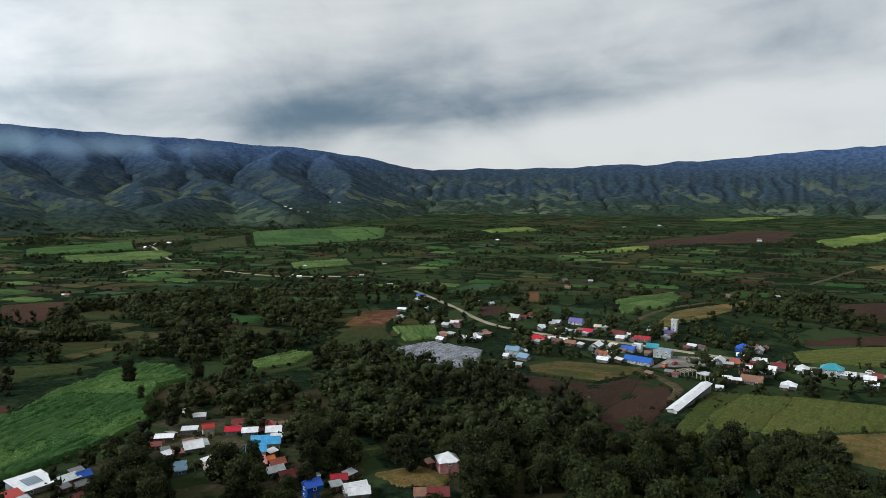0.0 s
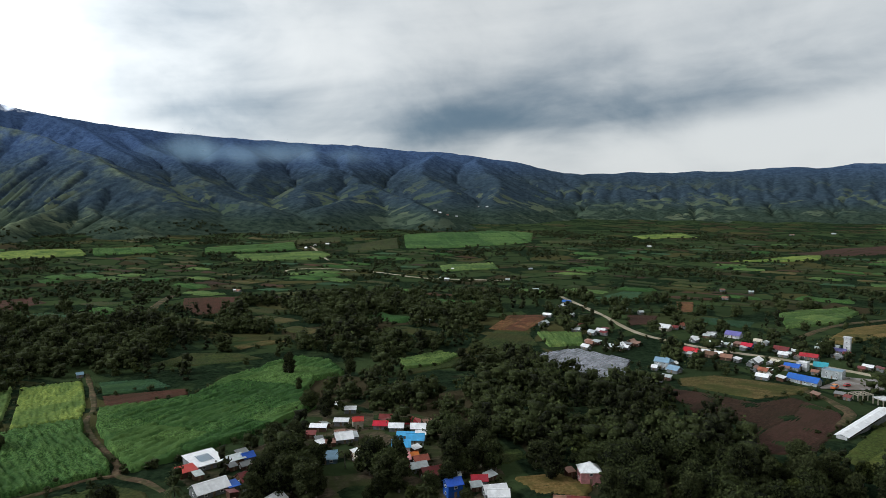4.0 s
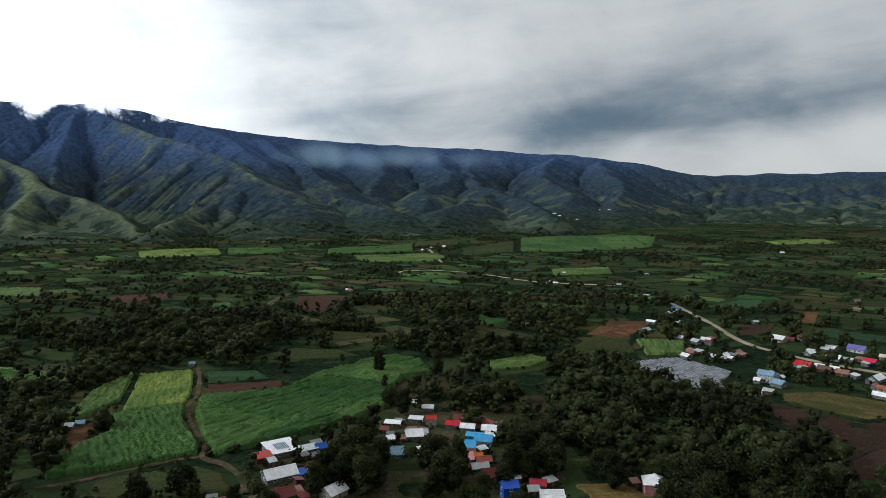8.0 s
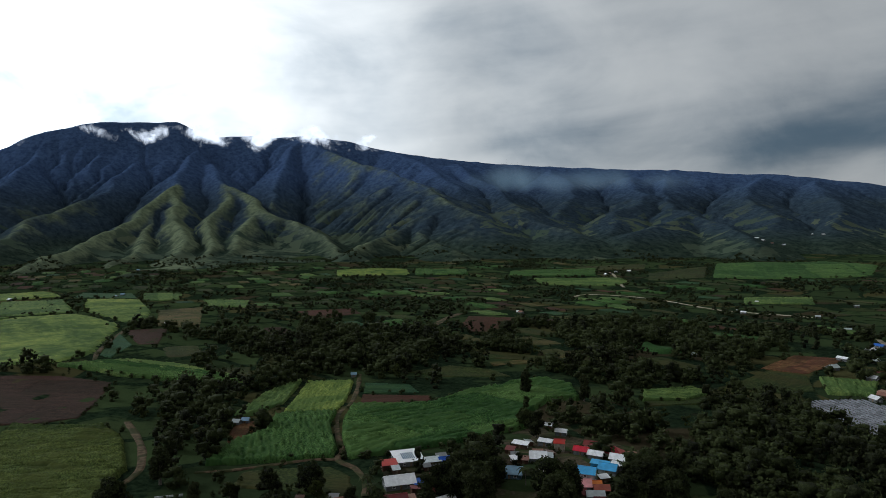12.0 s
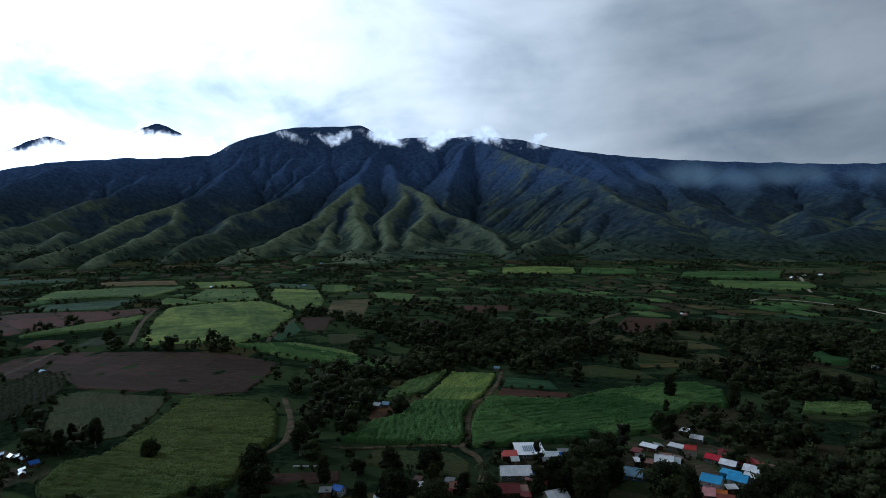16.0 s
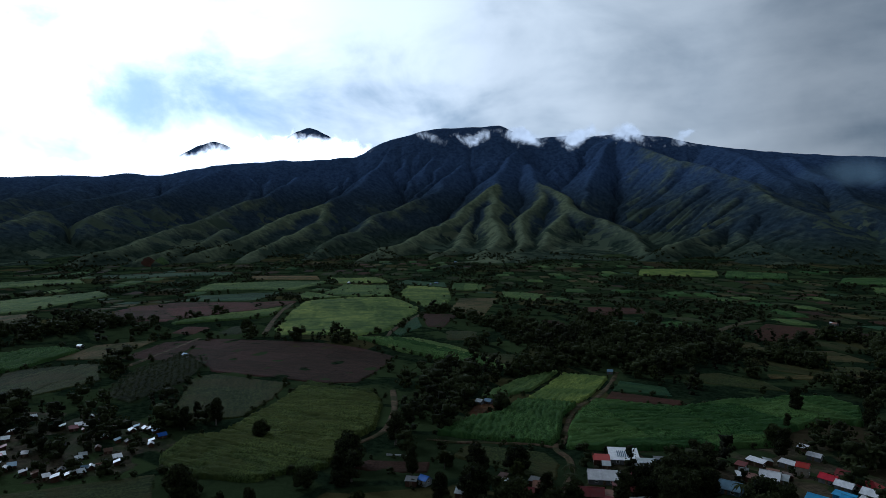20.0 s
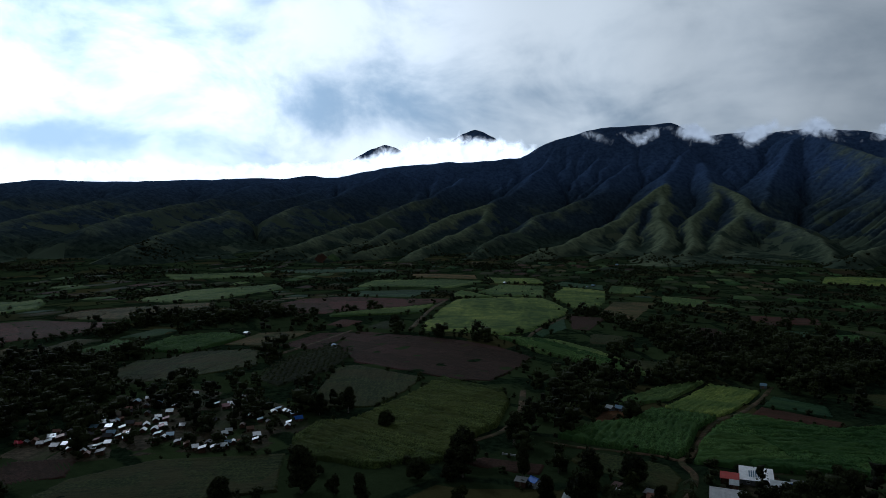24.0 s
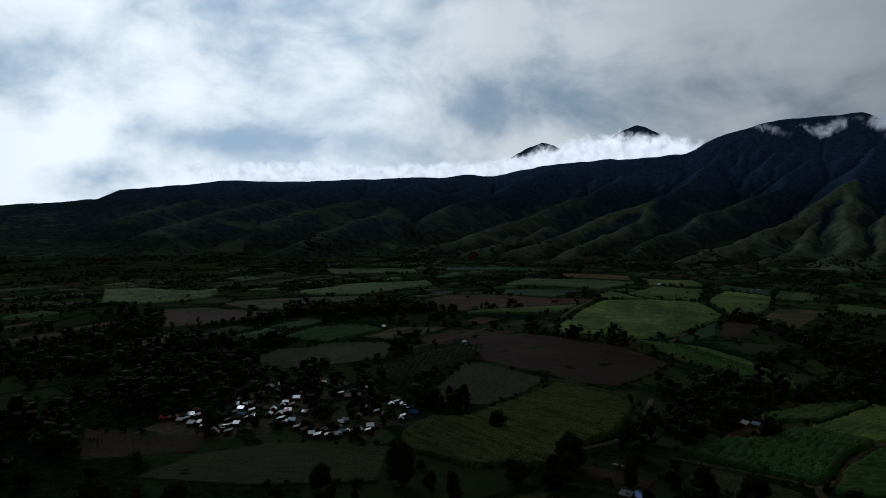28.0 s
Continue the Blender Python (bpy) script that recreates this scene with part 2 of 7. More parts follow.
def patchwork(name):
    """Far scrub and smallholdings: uneven plots of several greens and browns, broken by dark scrub."""
    m = bpy.data.materials.new(name)
    m.use_nodes = True
    tree = m.node_tree
    body = tree.nodes["Principled BSDF"]
    pos = tree.nodes.new("ShaderNodeNewGeometry").outputs["Position"]
    bend = tree.nodes.new("ShaderNodeTexNoise")
    link(tree, pos, bend.inputs["Vector"])
    bend.inputs["Scale"].default_value = 0.006
    warp = tree.nodes.new("ShaderNodeVectorMath")
    warp.operation = "MULTIPLY_ADD"
    link(tree, bend.outputs["Color"], warp.inputs[0])
    warp.inputs[1].default_value = (90, 90, 0)
    link(tree, pos, warp.inputs[2])
    cells = tree.nodes.new("ShaderNodeTexVoronoi")
    cells.distance, cells.voronoi_dimensions = "CHEBYCHEV", "2D"
    link(tree, warp.outputs[0], cells.inputs["Vector"])
    cells.inputs["Scale"].default_value = 0.0125
    part_rgb = tree.nodes.new("ShaderNodeSeparateColor")
    link(tree, cells.outputs["Color"], part_rgb.inputs[0])
    edge = tree.nodes.new("ShaderNodeTexVoronoi")
    edge.voronoi_dimensions, edge.feature = "2D", "DISTANCE_TO_EDGE"
    link(tree, warp.outputs[0], edge.inputs["Vector"])
    edge.inputs["Scale"].default_value = 0.0125
    fine = noise_node(tree, pos, 0.30, 7, 0.68)
    wide = noise_node(tree, pos, 0.05, 5, 0.6, 0.4)
    plot = mix_node(tree, part_rgb.outputs[0], (0.020, 0.032, 0.014), (0.046, 0.070, 0.026))
    plot = mix_node(tree, ramp_node(tree, part_rgb.outputs[1], 0.84, 0.88), plot, (0.048, 0.030, 0.020))
    plot = mix_node(tree, ramp_node(tree, part_rgb.outputs[2], 0.86, 0.90), plot, (0.070, 0.060, 0.024))
    plot = mix_node(tree, 0.40, plot, mix_node(tree, fine, (0.008, 0.012, 0.006), (0.054, 0.074, 0.034)))
    dark = mix_node(tree, ramp_node(tree, fine, 0.3, 0.7), (0.005, 0.010, 0.006), (0.021, 0.034, 0.017))
    scrub = noise_node(tree, pos, 0.011, 6, 0.62, 0.5)
    cover = math_node(tree, "MULTIPLY", ramp_node(tree, scrub, 0.44, 0.50), ramp_node(tree, math_node(tree, "ADD", edge.outputs["Distance"], math_node(tree, "MULTIPLY", wide, 0.10)), 0.085, 0.11))
    col = mix_node(tree, cover, dark, plot)
    link(tree, col, body.inputs["Base Color"])
    body.inputs["Roughness"].default_value, body.inputs["Specular IOR Level"].default_value = 1.0, 0.0
    b = tree.nodes.new("ShaderNodeBump")
    b.inputs["Strength"].default_value, b.inputs["Distance"].default_value = 0.8, 1.6
    link(tree, noise_node(tree, pos, 0.16, 6, 0.7), b.inputs["Height"])
    link(tree, b.outputs[0], body.inputs["Normal"])
    return m


def hazed_mountain_cover(name):
    """Forest in the gullies and on the heights, grass and terraces on the spurs, with blue distance haze put into the
    colours.
    """
    m = bpy.data.materials.new(name)
    m.use_nodes = True
    tree = m.node_tree
    body = tree.nodes["Principled BSDF"]
    pos = tree.nodes.new("ShaderNodeNewGeometry").outputs["Position"]
    open_land = tree.nodes.new("ShaderNodeAttribute")
    open_land.attribute_name = "grass"
    fine = noise_node(tree, pos, 0.045, 8, 0.66)
    mid = noise_node(tree, pos, 0.012, 6, 0.6, 0.6)
    far_up = tree.nodes.new("ShaderNodeSeparateXYZ")
    link(tree, pos, far_up.inputs[0])
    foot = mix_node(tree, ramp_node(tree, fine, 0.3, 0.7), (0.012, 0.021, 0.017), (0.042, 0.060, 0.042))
    # aerial haze painted into the forest colour, bluer with height
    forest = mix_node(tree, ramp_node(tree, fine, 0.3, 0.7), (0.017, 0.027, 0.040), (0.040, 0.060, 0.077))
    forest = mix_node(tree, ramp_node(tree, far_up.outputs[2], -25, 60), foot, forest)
    hazed_heights = mix_node(tree, ramp_node(tree, fine, 0.3, 0.7), (0.030, 0.052, 0.114), (0.064, 0.104, 0.195))
    forest = mix_node(tree, ramp_node(tree, far_up.outputs[2], 110, 340), forest, hazed_heights)
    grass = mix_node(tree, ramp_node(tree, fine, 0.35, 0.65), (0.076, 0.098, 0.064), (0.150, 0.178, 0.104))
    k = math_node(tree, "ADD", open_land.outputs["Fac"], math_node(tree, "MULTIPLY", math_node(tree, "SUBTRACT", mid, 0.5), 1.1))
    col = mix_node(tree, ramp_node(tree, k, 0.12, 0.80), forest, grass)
    cells = tree.nodes.new("ShaderNodeTexVoronoi")
    cells.voronoi_dimensions = "2D"
    link(tree, pos, cells.inputs["Vector"])
    cells.inputs["Scale"].default_value = 0.0085
    rgb = tree.nodes.new("ShaderNodeSeparateColor")
    link(tree, cells.outputs["Color"], rgb.inputs[0])
    hgt = tree.nodes.new("ShaderNodeSeparateXYZ")
    link(tree, pos, hgt.inputs[0])
    low = math_node(tree, "SUBTRACT", 1.0, ramp_node(tree, hgt.outputs[2], 10, 190))
    plots = math_node(tree, "MULTIPLY", ramp_node(tree, rgb.outputs[0], 0.6, 0.66), math_node(tree, "MULTIPLY", low, ramp_node(tree, mid, 0.47, 0.53)))
    col = mix_node(tree, plots, col, mix_node(tree, rgb.outputs[1], (0.046, 0.068, 0.048), (0.090, 0.108, 0.068)))
    link(tree, col, body.inputs["Base Color"])
    body.inputs["Roughness"].default_value, body.inputs["Specular IOR Level"].default_value = 1.0, 0.0
    b = tree.nodes.new("ShaderNodeBump")
    b.inputs["Strength"].default_value, b.inputs["Distance"].default_value = 0.6, 3.2
    link(tree, noise_node(tree, pos, 0.03, 7, 0.62), b.inputs["Height"])
    link(tree, b.outputs[0], body.inputs["Normal"])
    return m


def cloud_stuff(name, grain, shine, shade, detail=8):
    """Far torn cloud before the sky, with gaps by noise; its own emission stands in for sky light."""
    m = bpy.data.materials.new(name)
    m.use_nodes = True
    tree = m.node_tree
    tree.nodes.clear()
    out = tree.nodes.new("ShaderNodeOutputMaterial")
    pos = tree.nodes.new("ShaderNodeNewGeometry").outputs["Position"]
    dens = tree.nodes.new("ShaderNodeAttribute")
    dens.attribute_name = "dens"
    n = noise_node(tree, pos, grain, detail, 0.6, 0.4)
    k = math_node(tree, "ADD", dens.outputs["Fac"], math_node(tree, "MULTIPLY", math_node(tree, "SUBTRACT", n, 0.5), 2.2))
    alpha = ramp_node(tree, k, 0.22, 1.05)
    front, glow_, clear = (tree.nodes.new("ShaderNodeEmission" if k == "Emission" else f"ShaderNodeBsdf{k}") for k in ("Diffuse", "Emission", "Transparent"))
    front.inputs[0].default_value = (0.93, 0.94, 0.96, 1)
    glow_.inputs[0].default_value = (*shade, 1)
    link(tree, math_node(tree, "MULTIPLY", math_node(tree, "ADD", math_node(tree, "MULTIPLY", noise_node(tree, pos, grain * 1.6, 5, 0.55), 0.9), 0.55), shine), glow_.inputs[1])
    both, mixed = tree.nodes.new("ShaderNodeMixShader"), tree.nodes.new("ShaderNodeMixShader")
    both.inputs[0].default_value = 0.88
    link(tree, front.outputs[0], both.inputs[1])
    link(tree, glow_.outputs[0], both.inputs[2])
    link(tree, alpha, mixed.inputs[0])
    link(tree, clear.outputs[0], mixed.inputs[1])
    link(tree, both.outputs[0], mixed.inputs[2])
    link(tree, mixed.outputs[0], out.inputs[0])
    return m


CROP = {
    "cane": surface("dark_sugar_cane", (0.020, 0.049, 0.012), (0.074, 0.142, 0.038), 1.3, (0.040, 0.083, 0.022), 0.03, bump=0.5, bump_scale=1.6, strips=True),
    "olive": surface("ripening_sugar_cane", (0.028, 0.042, 0.010), (0.076, 0.104, 0.027), 1.3, (0.046, 0.060, 0.015), 0.03, bump=0.5, bump_scale=1.6, strips=True),
    "lush": surface("bright_sugar_cane", (0.050, 0.084, 0.023), (0.120, 0.176, 0.050), 0.9, (0.066, 0.112, 0.033), 0.03, bump=0.5, bump_scale=1.2, strips=True),
    "lime": surface("young_sugar_cane", (0.088, 0.128, 0.024), (0.172, 0.226, 0.052), 0.9, (0.074, 0.120, 0.028), 0.04, bump=0.4, bump_scale=1.4, strips=True),
    "teal": surface("cabbage_leaves", (0.016, 0.045, 0.020), (0.040, 0.083, 0.041), 0.9, (0.028, 0.059, 0.022), 0.04, bump=0.3, bump_scale=1.6, strips=True),
    "grass": surface("rough_grass", (0.016, 0.026, 0.008), (0.042, 0.056, 0.016), 0.9, (0.037, 0.039, 0.013), 0.035, bump=0.4, bump_scale=1.2, strips=True),
    "grassb": surface("meadow_grass", (0.042, 0.056, 0.012), (0.086, 0.104, 0.024), 0.9, (0.074, 0.080, 0.020), 0.045, bump=0.3, bump_scale=1.3, strips=True),
    "soil": surface("dark_ploughed_soil", (0.029, 0.016, 0.011), (0.050, 0.028, 0.019), 0.8, (0.036, 0.022, 0.014), 0.04, bump=0.25, bump_scale=2.0, strips=True),
    "redsoil": surface("red_soil", (0.044, 0.019, 0.012), (0.068, 0.031, 0.019), 0.8, (0.048, 0.025, 0.015), 0.04, bump=0.2, bump_scale=2.0, strips=True),
    "orange": surface("orange_earth", (0.099, 0.046, 0.020), (0.158, 0.086, 0.040), 0.6, (0.066, 0.032, 0.017), 0.05, bump=0.3, bump_scale=1.2, strips=True),
    "tan": surface("dry_stubble", (0.063, 0.050, 0.018), (0.102, 0.083, 0.034), 0.9, (0.046, 0.053, 0.016), 0.04, bump=0.25, bump_scale=1.5, strips=True),
    "wheat": surface("ripe_straw", (0.106, 0.073, 0.024), (0.165, 0.119, 0.045), 0.9, (0.079, 0.069, 0.022), 0.06, bump=0.25, bump_scale=1.5, strips=True),
    "orchard": surface("banana_ground", (0.018, 0.028, 0.011), (0.038, 0.051, 0.021), 0.8, (0.025, 0.032, 0.015), 0.04, bump=0.4, bump_scale=1.0, strips=True),
    "dirt": surface("trodden_yard_earth", (0.033, 0.030, 0.017), (0.073, 0.059, 0.036), 0.5, (0.032, 0.041, 0.015), 0.07, bump=0.1, bump_scale=1.5, strips=True),
}
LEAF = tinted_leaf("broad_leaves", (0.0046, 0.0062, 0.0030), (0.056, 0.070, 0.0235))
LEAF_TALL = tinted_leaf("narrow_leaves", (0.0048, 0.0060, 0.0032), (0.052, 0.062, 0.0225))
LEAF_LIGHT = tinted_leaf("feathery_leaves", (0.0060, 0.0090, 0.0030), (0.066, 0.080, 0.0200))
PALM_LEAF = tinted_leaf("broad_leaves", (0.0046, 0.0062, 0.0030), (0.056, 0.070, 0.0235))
BARK = surface("grey_bark", (0.10, 0.085, 0.07), (0.20, 0.18, 0.15), 1.5, bump=0.1)
GROUND = patchwork("valley_ground")
RANGE = hazed_mountain_cover("hazed_mountain_cover")
EARTH = surface("pale_earth_track", (0.060, 0.042, 0.025), (0.110, 0.080, 0.048), 0.5, (0.036, 0.040, 0.016), 0.16, bump=0.1)
GRAVEL = surface("pale_gravel_road", (0.27, 0.235, 0.17), (0.37, 0.33, 0.25), 0.4, (0.21, 0.18, 0.12), 0.05, bump=0.05)
CONCRETE = surface("grey_concrete", (0.20, 0.19, 0.18), (0.28, 0.27, 0.26), 0.8, (0.16, 0.14, 0.12), 0.1, bump=0.02)
GLASS = surface("dark_window_glass", (0.02, 0.025, 0.03), (0.04, 0.045, 0.05), 0.5, rough=0.12, spec=0.6)
WOOD = surface("weathered_wood", (0.10, 0.07, 0.045), (0.20, 0.15, 0.10), 1.2, rough=0.8)
FRAME = surface("white_frame_paint", (0.62, 0.62, 0.60), (0.72, 0.72, 0.70), 2.0, rough=0.5)
SHADES = {
    "white": (0.90, 0.91, 0.92), "cream": (0.60, 0.54, 0.42), "grey": (0.24, 0.25, 0.25), "red": (0.40, 0.026, 0.030), "maroon": (0.17, 0.030, 0.030),
    "crimson": (0.52, 0.02, 0.05), "pink": (0.80, 0.36, 0.36), "orange": (0.62, 0.17, 0.03), "blue": (0.030, 0.12, 0.50), "sky": (0.08, 0.38, 0.68),
    "teal": (0.05, 0.32, 0.38), "steel": (0.20, 0.32, 0.42), "purple": (0.15, 0.14, 0.38), "brown": (0.13, 0.07, 0.045), "rust": (0.26, 0.13, 0.09),
    "tile": (0.34, 0.10, 0.06), "pale": (0.55, 0.60, 0.60), "black": (0.05, 0.05, 0.055),
}
_paints = {}


def roofing(shade):
    if ("roof", shade) not in _paints:
        c = SHADES[shade]
        _paints["roof", shade] = surface(f"{shade}_metal_roofing", tuple(0.85 * v for v in c), c, 0.9, tuple((0.86 if shade == "white" else 0.72) * v + 0.02 for v in c), 0.28, rough=0.30 if shade in ("white", "pale") else 0.40, bump=0.02,
                                         bump_scale=1.5, metal=0.3 if shade == "white" else 0.45 if shade in ("pale", "grey") else 0.12, local=True, vary=0.25, spec=0.25, waves=2.2)
    return _paints["roof", shade]


def plaster(shade):
    if ("wall", shade) not in _paints:
        c = SHADES[shade]
        # wall colours lowered for weathering and for the shade under the eaves
        _paints["wall", shade] = surface(f"{shade}_wall_plaster", tuple(0.50 * v for v in c), tuple(0.68 * v for v in c), 0.7, tuple(0.36 * v + 0.02 for v in c), 0.35, rough=0.85, local=True, vary=0.2)
    return _paints["wall", shade]


# ---- lie of the land ----
def step(a, b, v):
    k = np.clip((v - a) / (b - a), 0.0, 1.0)
    return k * k * (3 - 2 * k)


def plain(x, y):
    """Height of the valley floor: a gentle fall away from the near village, with low swells."""
    x, y = np.asarray(x, float), np.asarray(y, float)
    r = np.hypot(x, y)
    swell = 1.1 * np.sin(x / 53 + 1.3) * np.cos(y / 61) + 0.7 * np.sin((x + 0.6 * y) / 37) + 0.9 * np.sin((y - 0.4 * x) / 83)
    west = step(0.3, 2.5, -x / (np.abs(y) + 60))
    return 3 - (11 - 8 * west) * step(230, 480, r) - (33 + 8 * west) * step(450, 1450, r) + swell * step(150, 500, r)


# Crest of the range: bearing to the west of north and rise above the level of the flight, in degrees.
CREST = ((-60, 2.9), (-26, 2.75), (-19, 2.3), (-13, 1.75), (-6, 1.35), (3, 1.08), (9.9, 1.05), (12, 1.5), (13.6, 1.95), (18, 2.63), (27.4, 3.25),
         (35.6, 3.6), (41.9, 4.05), (48.6, 4.9), (52, 5.6), (55.5, 6.25), (58.5, 6.0), (63.4, 5.9), (65.5, 6.92), (70.8, 6.8), (72, 6.5), (75, 5.6),
         (77.2, 4.5), (79.4, 4.2), (83.5, 4.1), (88, 3.6), (91.5, 2.85), (98, 2.66), (105, 2.28), (114, 2.06), (121.2, 1.4), (122.8, 0.68), (129, 0.1), (170, 0.0))
HUB = (40.0, 35.0)
SPURS = []


def spur(*line):
    """A ridge that runs down from the range: bearing, distance and height, from the top down."""
    SPURS.append(line)


# the bright pyramid and its ribs
spur((64.6, 4270, 486), (65.5, 3820, 329), (66.4, 3470, 239), (69.1, 2970, 88), (72.8, 2520, 13), (76.4, 1970, -26))
spur((66.4, 3470, 239), (67.8, 2970, 75), (69.1, 2520, -2), (70.5, 2070, -34))
spur((66.4, 3470, 239), (65.8, 2970, 99), (66.2, 2420, 2), (66.9, 1950, -43))
spur((63.2, 4070, 393), (62.3, 3620, 259), (63.0, 3120, 112), (63.8, 2620, 21), (65.1, 1990, -46))
spur((62.3, 3620, 259), (60.1, 3280, 170), (58.7, 3030, 99))
spur((56.4, 4330, 537), (58.4, 3730, 292), (59.4, 3180, 125), (61.5, 2680, 20), (63.5, 2220, -35))
spur((59.4, 3180, 125), (56.9, 2930, 69), (55.0, 2680, 21), (53.2, 2230, -24))
# aslant spurs to the west
spur((67.4, 4300, 488), (70.1, 3770, 259), (72.4, 3370, 172), (75.5, 2970, 88), (77.5, 2620, 33), (80.8, 2050, -24))
spur((74.7, 4290, 422), (77.3, 3770, 256), (79.2, 3270, 151), (79.8, 2920, 70), (81.9, 2570, 26), (85.5, 2020, -25))
spur((79.2, 3270, 151), (81.7, 3050, 111), (83.6, 2690, 56), (86.3, 2350, 20), (89.1, 2070, -8))
spur((81.7, 4170, 324), (84.8, 3670, 197), (87.9, 3220, 112), (90.6, 2770, 53), (93.6, 2370, 17), (96.1, 2120, -3))
spur((87.4, 4270, 369), (91.0, 3870, 240), (93.9, 3370, 147), (96.8, 2970, 90))
spur((86.7, 2670, 50), (89.5, 2320, 14), (92.6, 1970, -14))
spur((71.8, 1730, -50), (69.9, 1770, -33), (67.8, 1730, -43))
# the broad eastern slope
spur((55.0, 4360, 528), (53.2, 3580, 240), (50.9, 3180, 137), (48.7, 2880, 89), (45.3, 2460, 16))
spur((50.2, 3980, 361), (48.0, 3480, 220), (45.0, 3030, 123))
# shoulders towards the east
spur((55.8, 4400, 588), (53.1, 4000, 436), (51.0, 3700, 364), (48.4, 3400, 286), (46.1, 3100, 215), (44.1, 2840, 154), (42.1, 2590, 100))
spur((48.9, 4380, 490), (47.0, 4150, 413), (45.1, 3790, 312), (43.6, 3390, 215))
spur((44.2, 4290, 405), (41.8, 3890, 291), (39.7, 3390, 190), (37.9, 2990, 123))
spur((48.6, 3000, 111), (47.5, 2700, 60), (46.4, 2450, 17), (44.3, 2140, -14))
spur((47.5, 2700, 60), (50.0, 2500, 27), (52.4, 2150, -12))
spur((39.9, 2840, 111), (37.8, 2640, 79), (34.7, 2390, 38))
# the dark eastern flank
spur((36.1, 4370, 363), (34.4, 3690, 200), (35.0, 3140, 91), (36.4, 2740, 41))
spur((30.2, 4280, 318), (28.9, 3680, 195), (30.4, 3030, 87), (31.9, 2590, 32))
spur((27.0, 4280, 301), (27.8, 3580, 164), (25.4, 3030, 99), (22.7, 2730, 51), (20.7, 2380, 5))
spur((25.4, 3030, 99), (28.2, 2730, 62), (30.6, 2430, 28))
spur((20.6, 4280, 301), (21.4, 3580, 164), (19.6, 2930, 64))
spur((16.7, 4280, 275), (15.7, 3480, 139), (16.2, 2930, 46))
# low western ridges
spur((96.6, 4310, 293), (100.2, 3750, 217), (102.8, 3450, 166), (107.1, 2950, 94), (110.4, 2550, 46))
spur((105.1, 4250, 259), (110.1, 3450, 150), (114.5, 2850, 77), (118.2, 2450, 34))
spur((111.4, 4250, 251), (116.0, 3450, 148), (120.4, 2850, 79))
spur((94.2, 3860, 221), (100.1, 3000, 105), (103.6, 2550, 44), (107.8, 2100, 6))


def wave(u, v):
    """Smooth pseudo-random waves from -1 to 1."""
    return (np.sin(1.7 * u + 2.1 * np.sin(0.61 * v + 0.4)) + np.sin(2.3 * v - 1.3 * np.sin(0.83 * u)) + np.sin(1.1 * (u + v) + 1.9)) / 3


def lattice(u, v, seed=0):
    """Smooth random relief from 0 to 1 on a unit lattice."""
    u, v = np.asarray(u, float) + 1000.0, np.asarray(v, float) + 1000.0
    i, j = np.floor(u).astype(np.int64), np.floor(v).astype(np.int64)
    a, b = u - i, v - j
    a, b = a * a * (3 - 2 * a), b * b * (3 - 2 * b)

    def pick(m, n):
        h = (m * 374761393 + n * 668265263 + seed * 974634777) & 0x7FFFFFFF
        h = ((h ^ (h >> 13)) * 1274126177) & 0x7FFFFFFF
        return ((h ^ (h >> 16)) & 0xFFFF) / 65535.0

    return (pick(i, j) * (1 - a) + pick(i + 1, j) * a) * (1 - b) + (pick(i, j + 1) * (1 - a) + pick(i + 1, j + 1) * a) * b


def ridged(u, v, seed):
    """Sharp crests at 1 between rounded hollows at 0."""
    return 1 - np.abs(2 * lattice(u, v, seed) - 1)


def wear_down(z, cell, keep, rounds, cut):
    """Let water cut gullies into a slope: each spot drains to its steepest lower neighbour, and streams dig by the land they drain."""
    nb, nd = z.shape
    n = nb * nd
    index = np.arange(n).reshape(nb, nd)
    size = cell.ravel()
    for _ in range(rounds):
        pad = np.pad(z, 1, constant_values=1e9)
        best, receiver = np.zeros(z.shape), index.copy()
        for i in (-1, 0, 1):
            for j in (-1, 0, 1):
                if i or j:
                    fall = (z - pad[1 + i:1 + i + nb, 1 + j:1 + j + nd]) / (cell * math.hypot(i, j))
                    more = fall > best
                    best = np.where(more, fall, best)
                    receiver = np.where(more, index + i * nd + j, receiver)
        flat, down = z.ravel(), receiver.ravel()
        order = np.argsort(flat, kind="stable")
        low_first, to = order.tolist(), down.tolist()
        area = (size * size).tolist()
        for k in reversed(low_first):
            if to[k] != k:
                area[to[k]] += area[k]
        dig = (cut * keep.ravel() * np.asarray(area) ** 0.46 / size).tolist()
        h = flat.tolist()
        for k in low_first:
            m = to[k]
            if m != k:
                h[k] = (h[k] + dig[k] * h[m]) / (1 + dig[k])
        z = np.array(h).reshape(nb, nd)
        # soil creeps and rounds the crests a little
        mean = (np.roll(z, 1, 0) + np.roll(z, -1, 0) + np.roll(z, 1, 1) + np.roll(z, -1, 1)) / 4
        z = z + 0.035 * keep * (mean - z)
    return z, np.asarray(area).reshape(nb, nd)


def blur(v, n):
    for axis in (0, 1):
        total = np.cumsum(np.pad(v, [(n + 1, n) if k == axis else (0, 0) for k in (0, 1)], mode="edge"), axis)
        v = (np.take(total, range(2 * n + 1, total.shape[axis]), axis) - np.take(total, range(total.shape[axis] - 2 * n - 1), axis)) / (2 * n + 1)
    return v


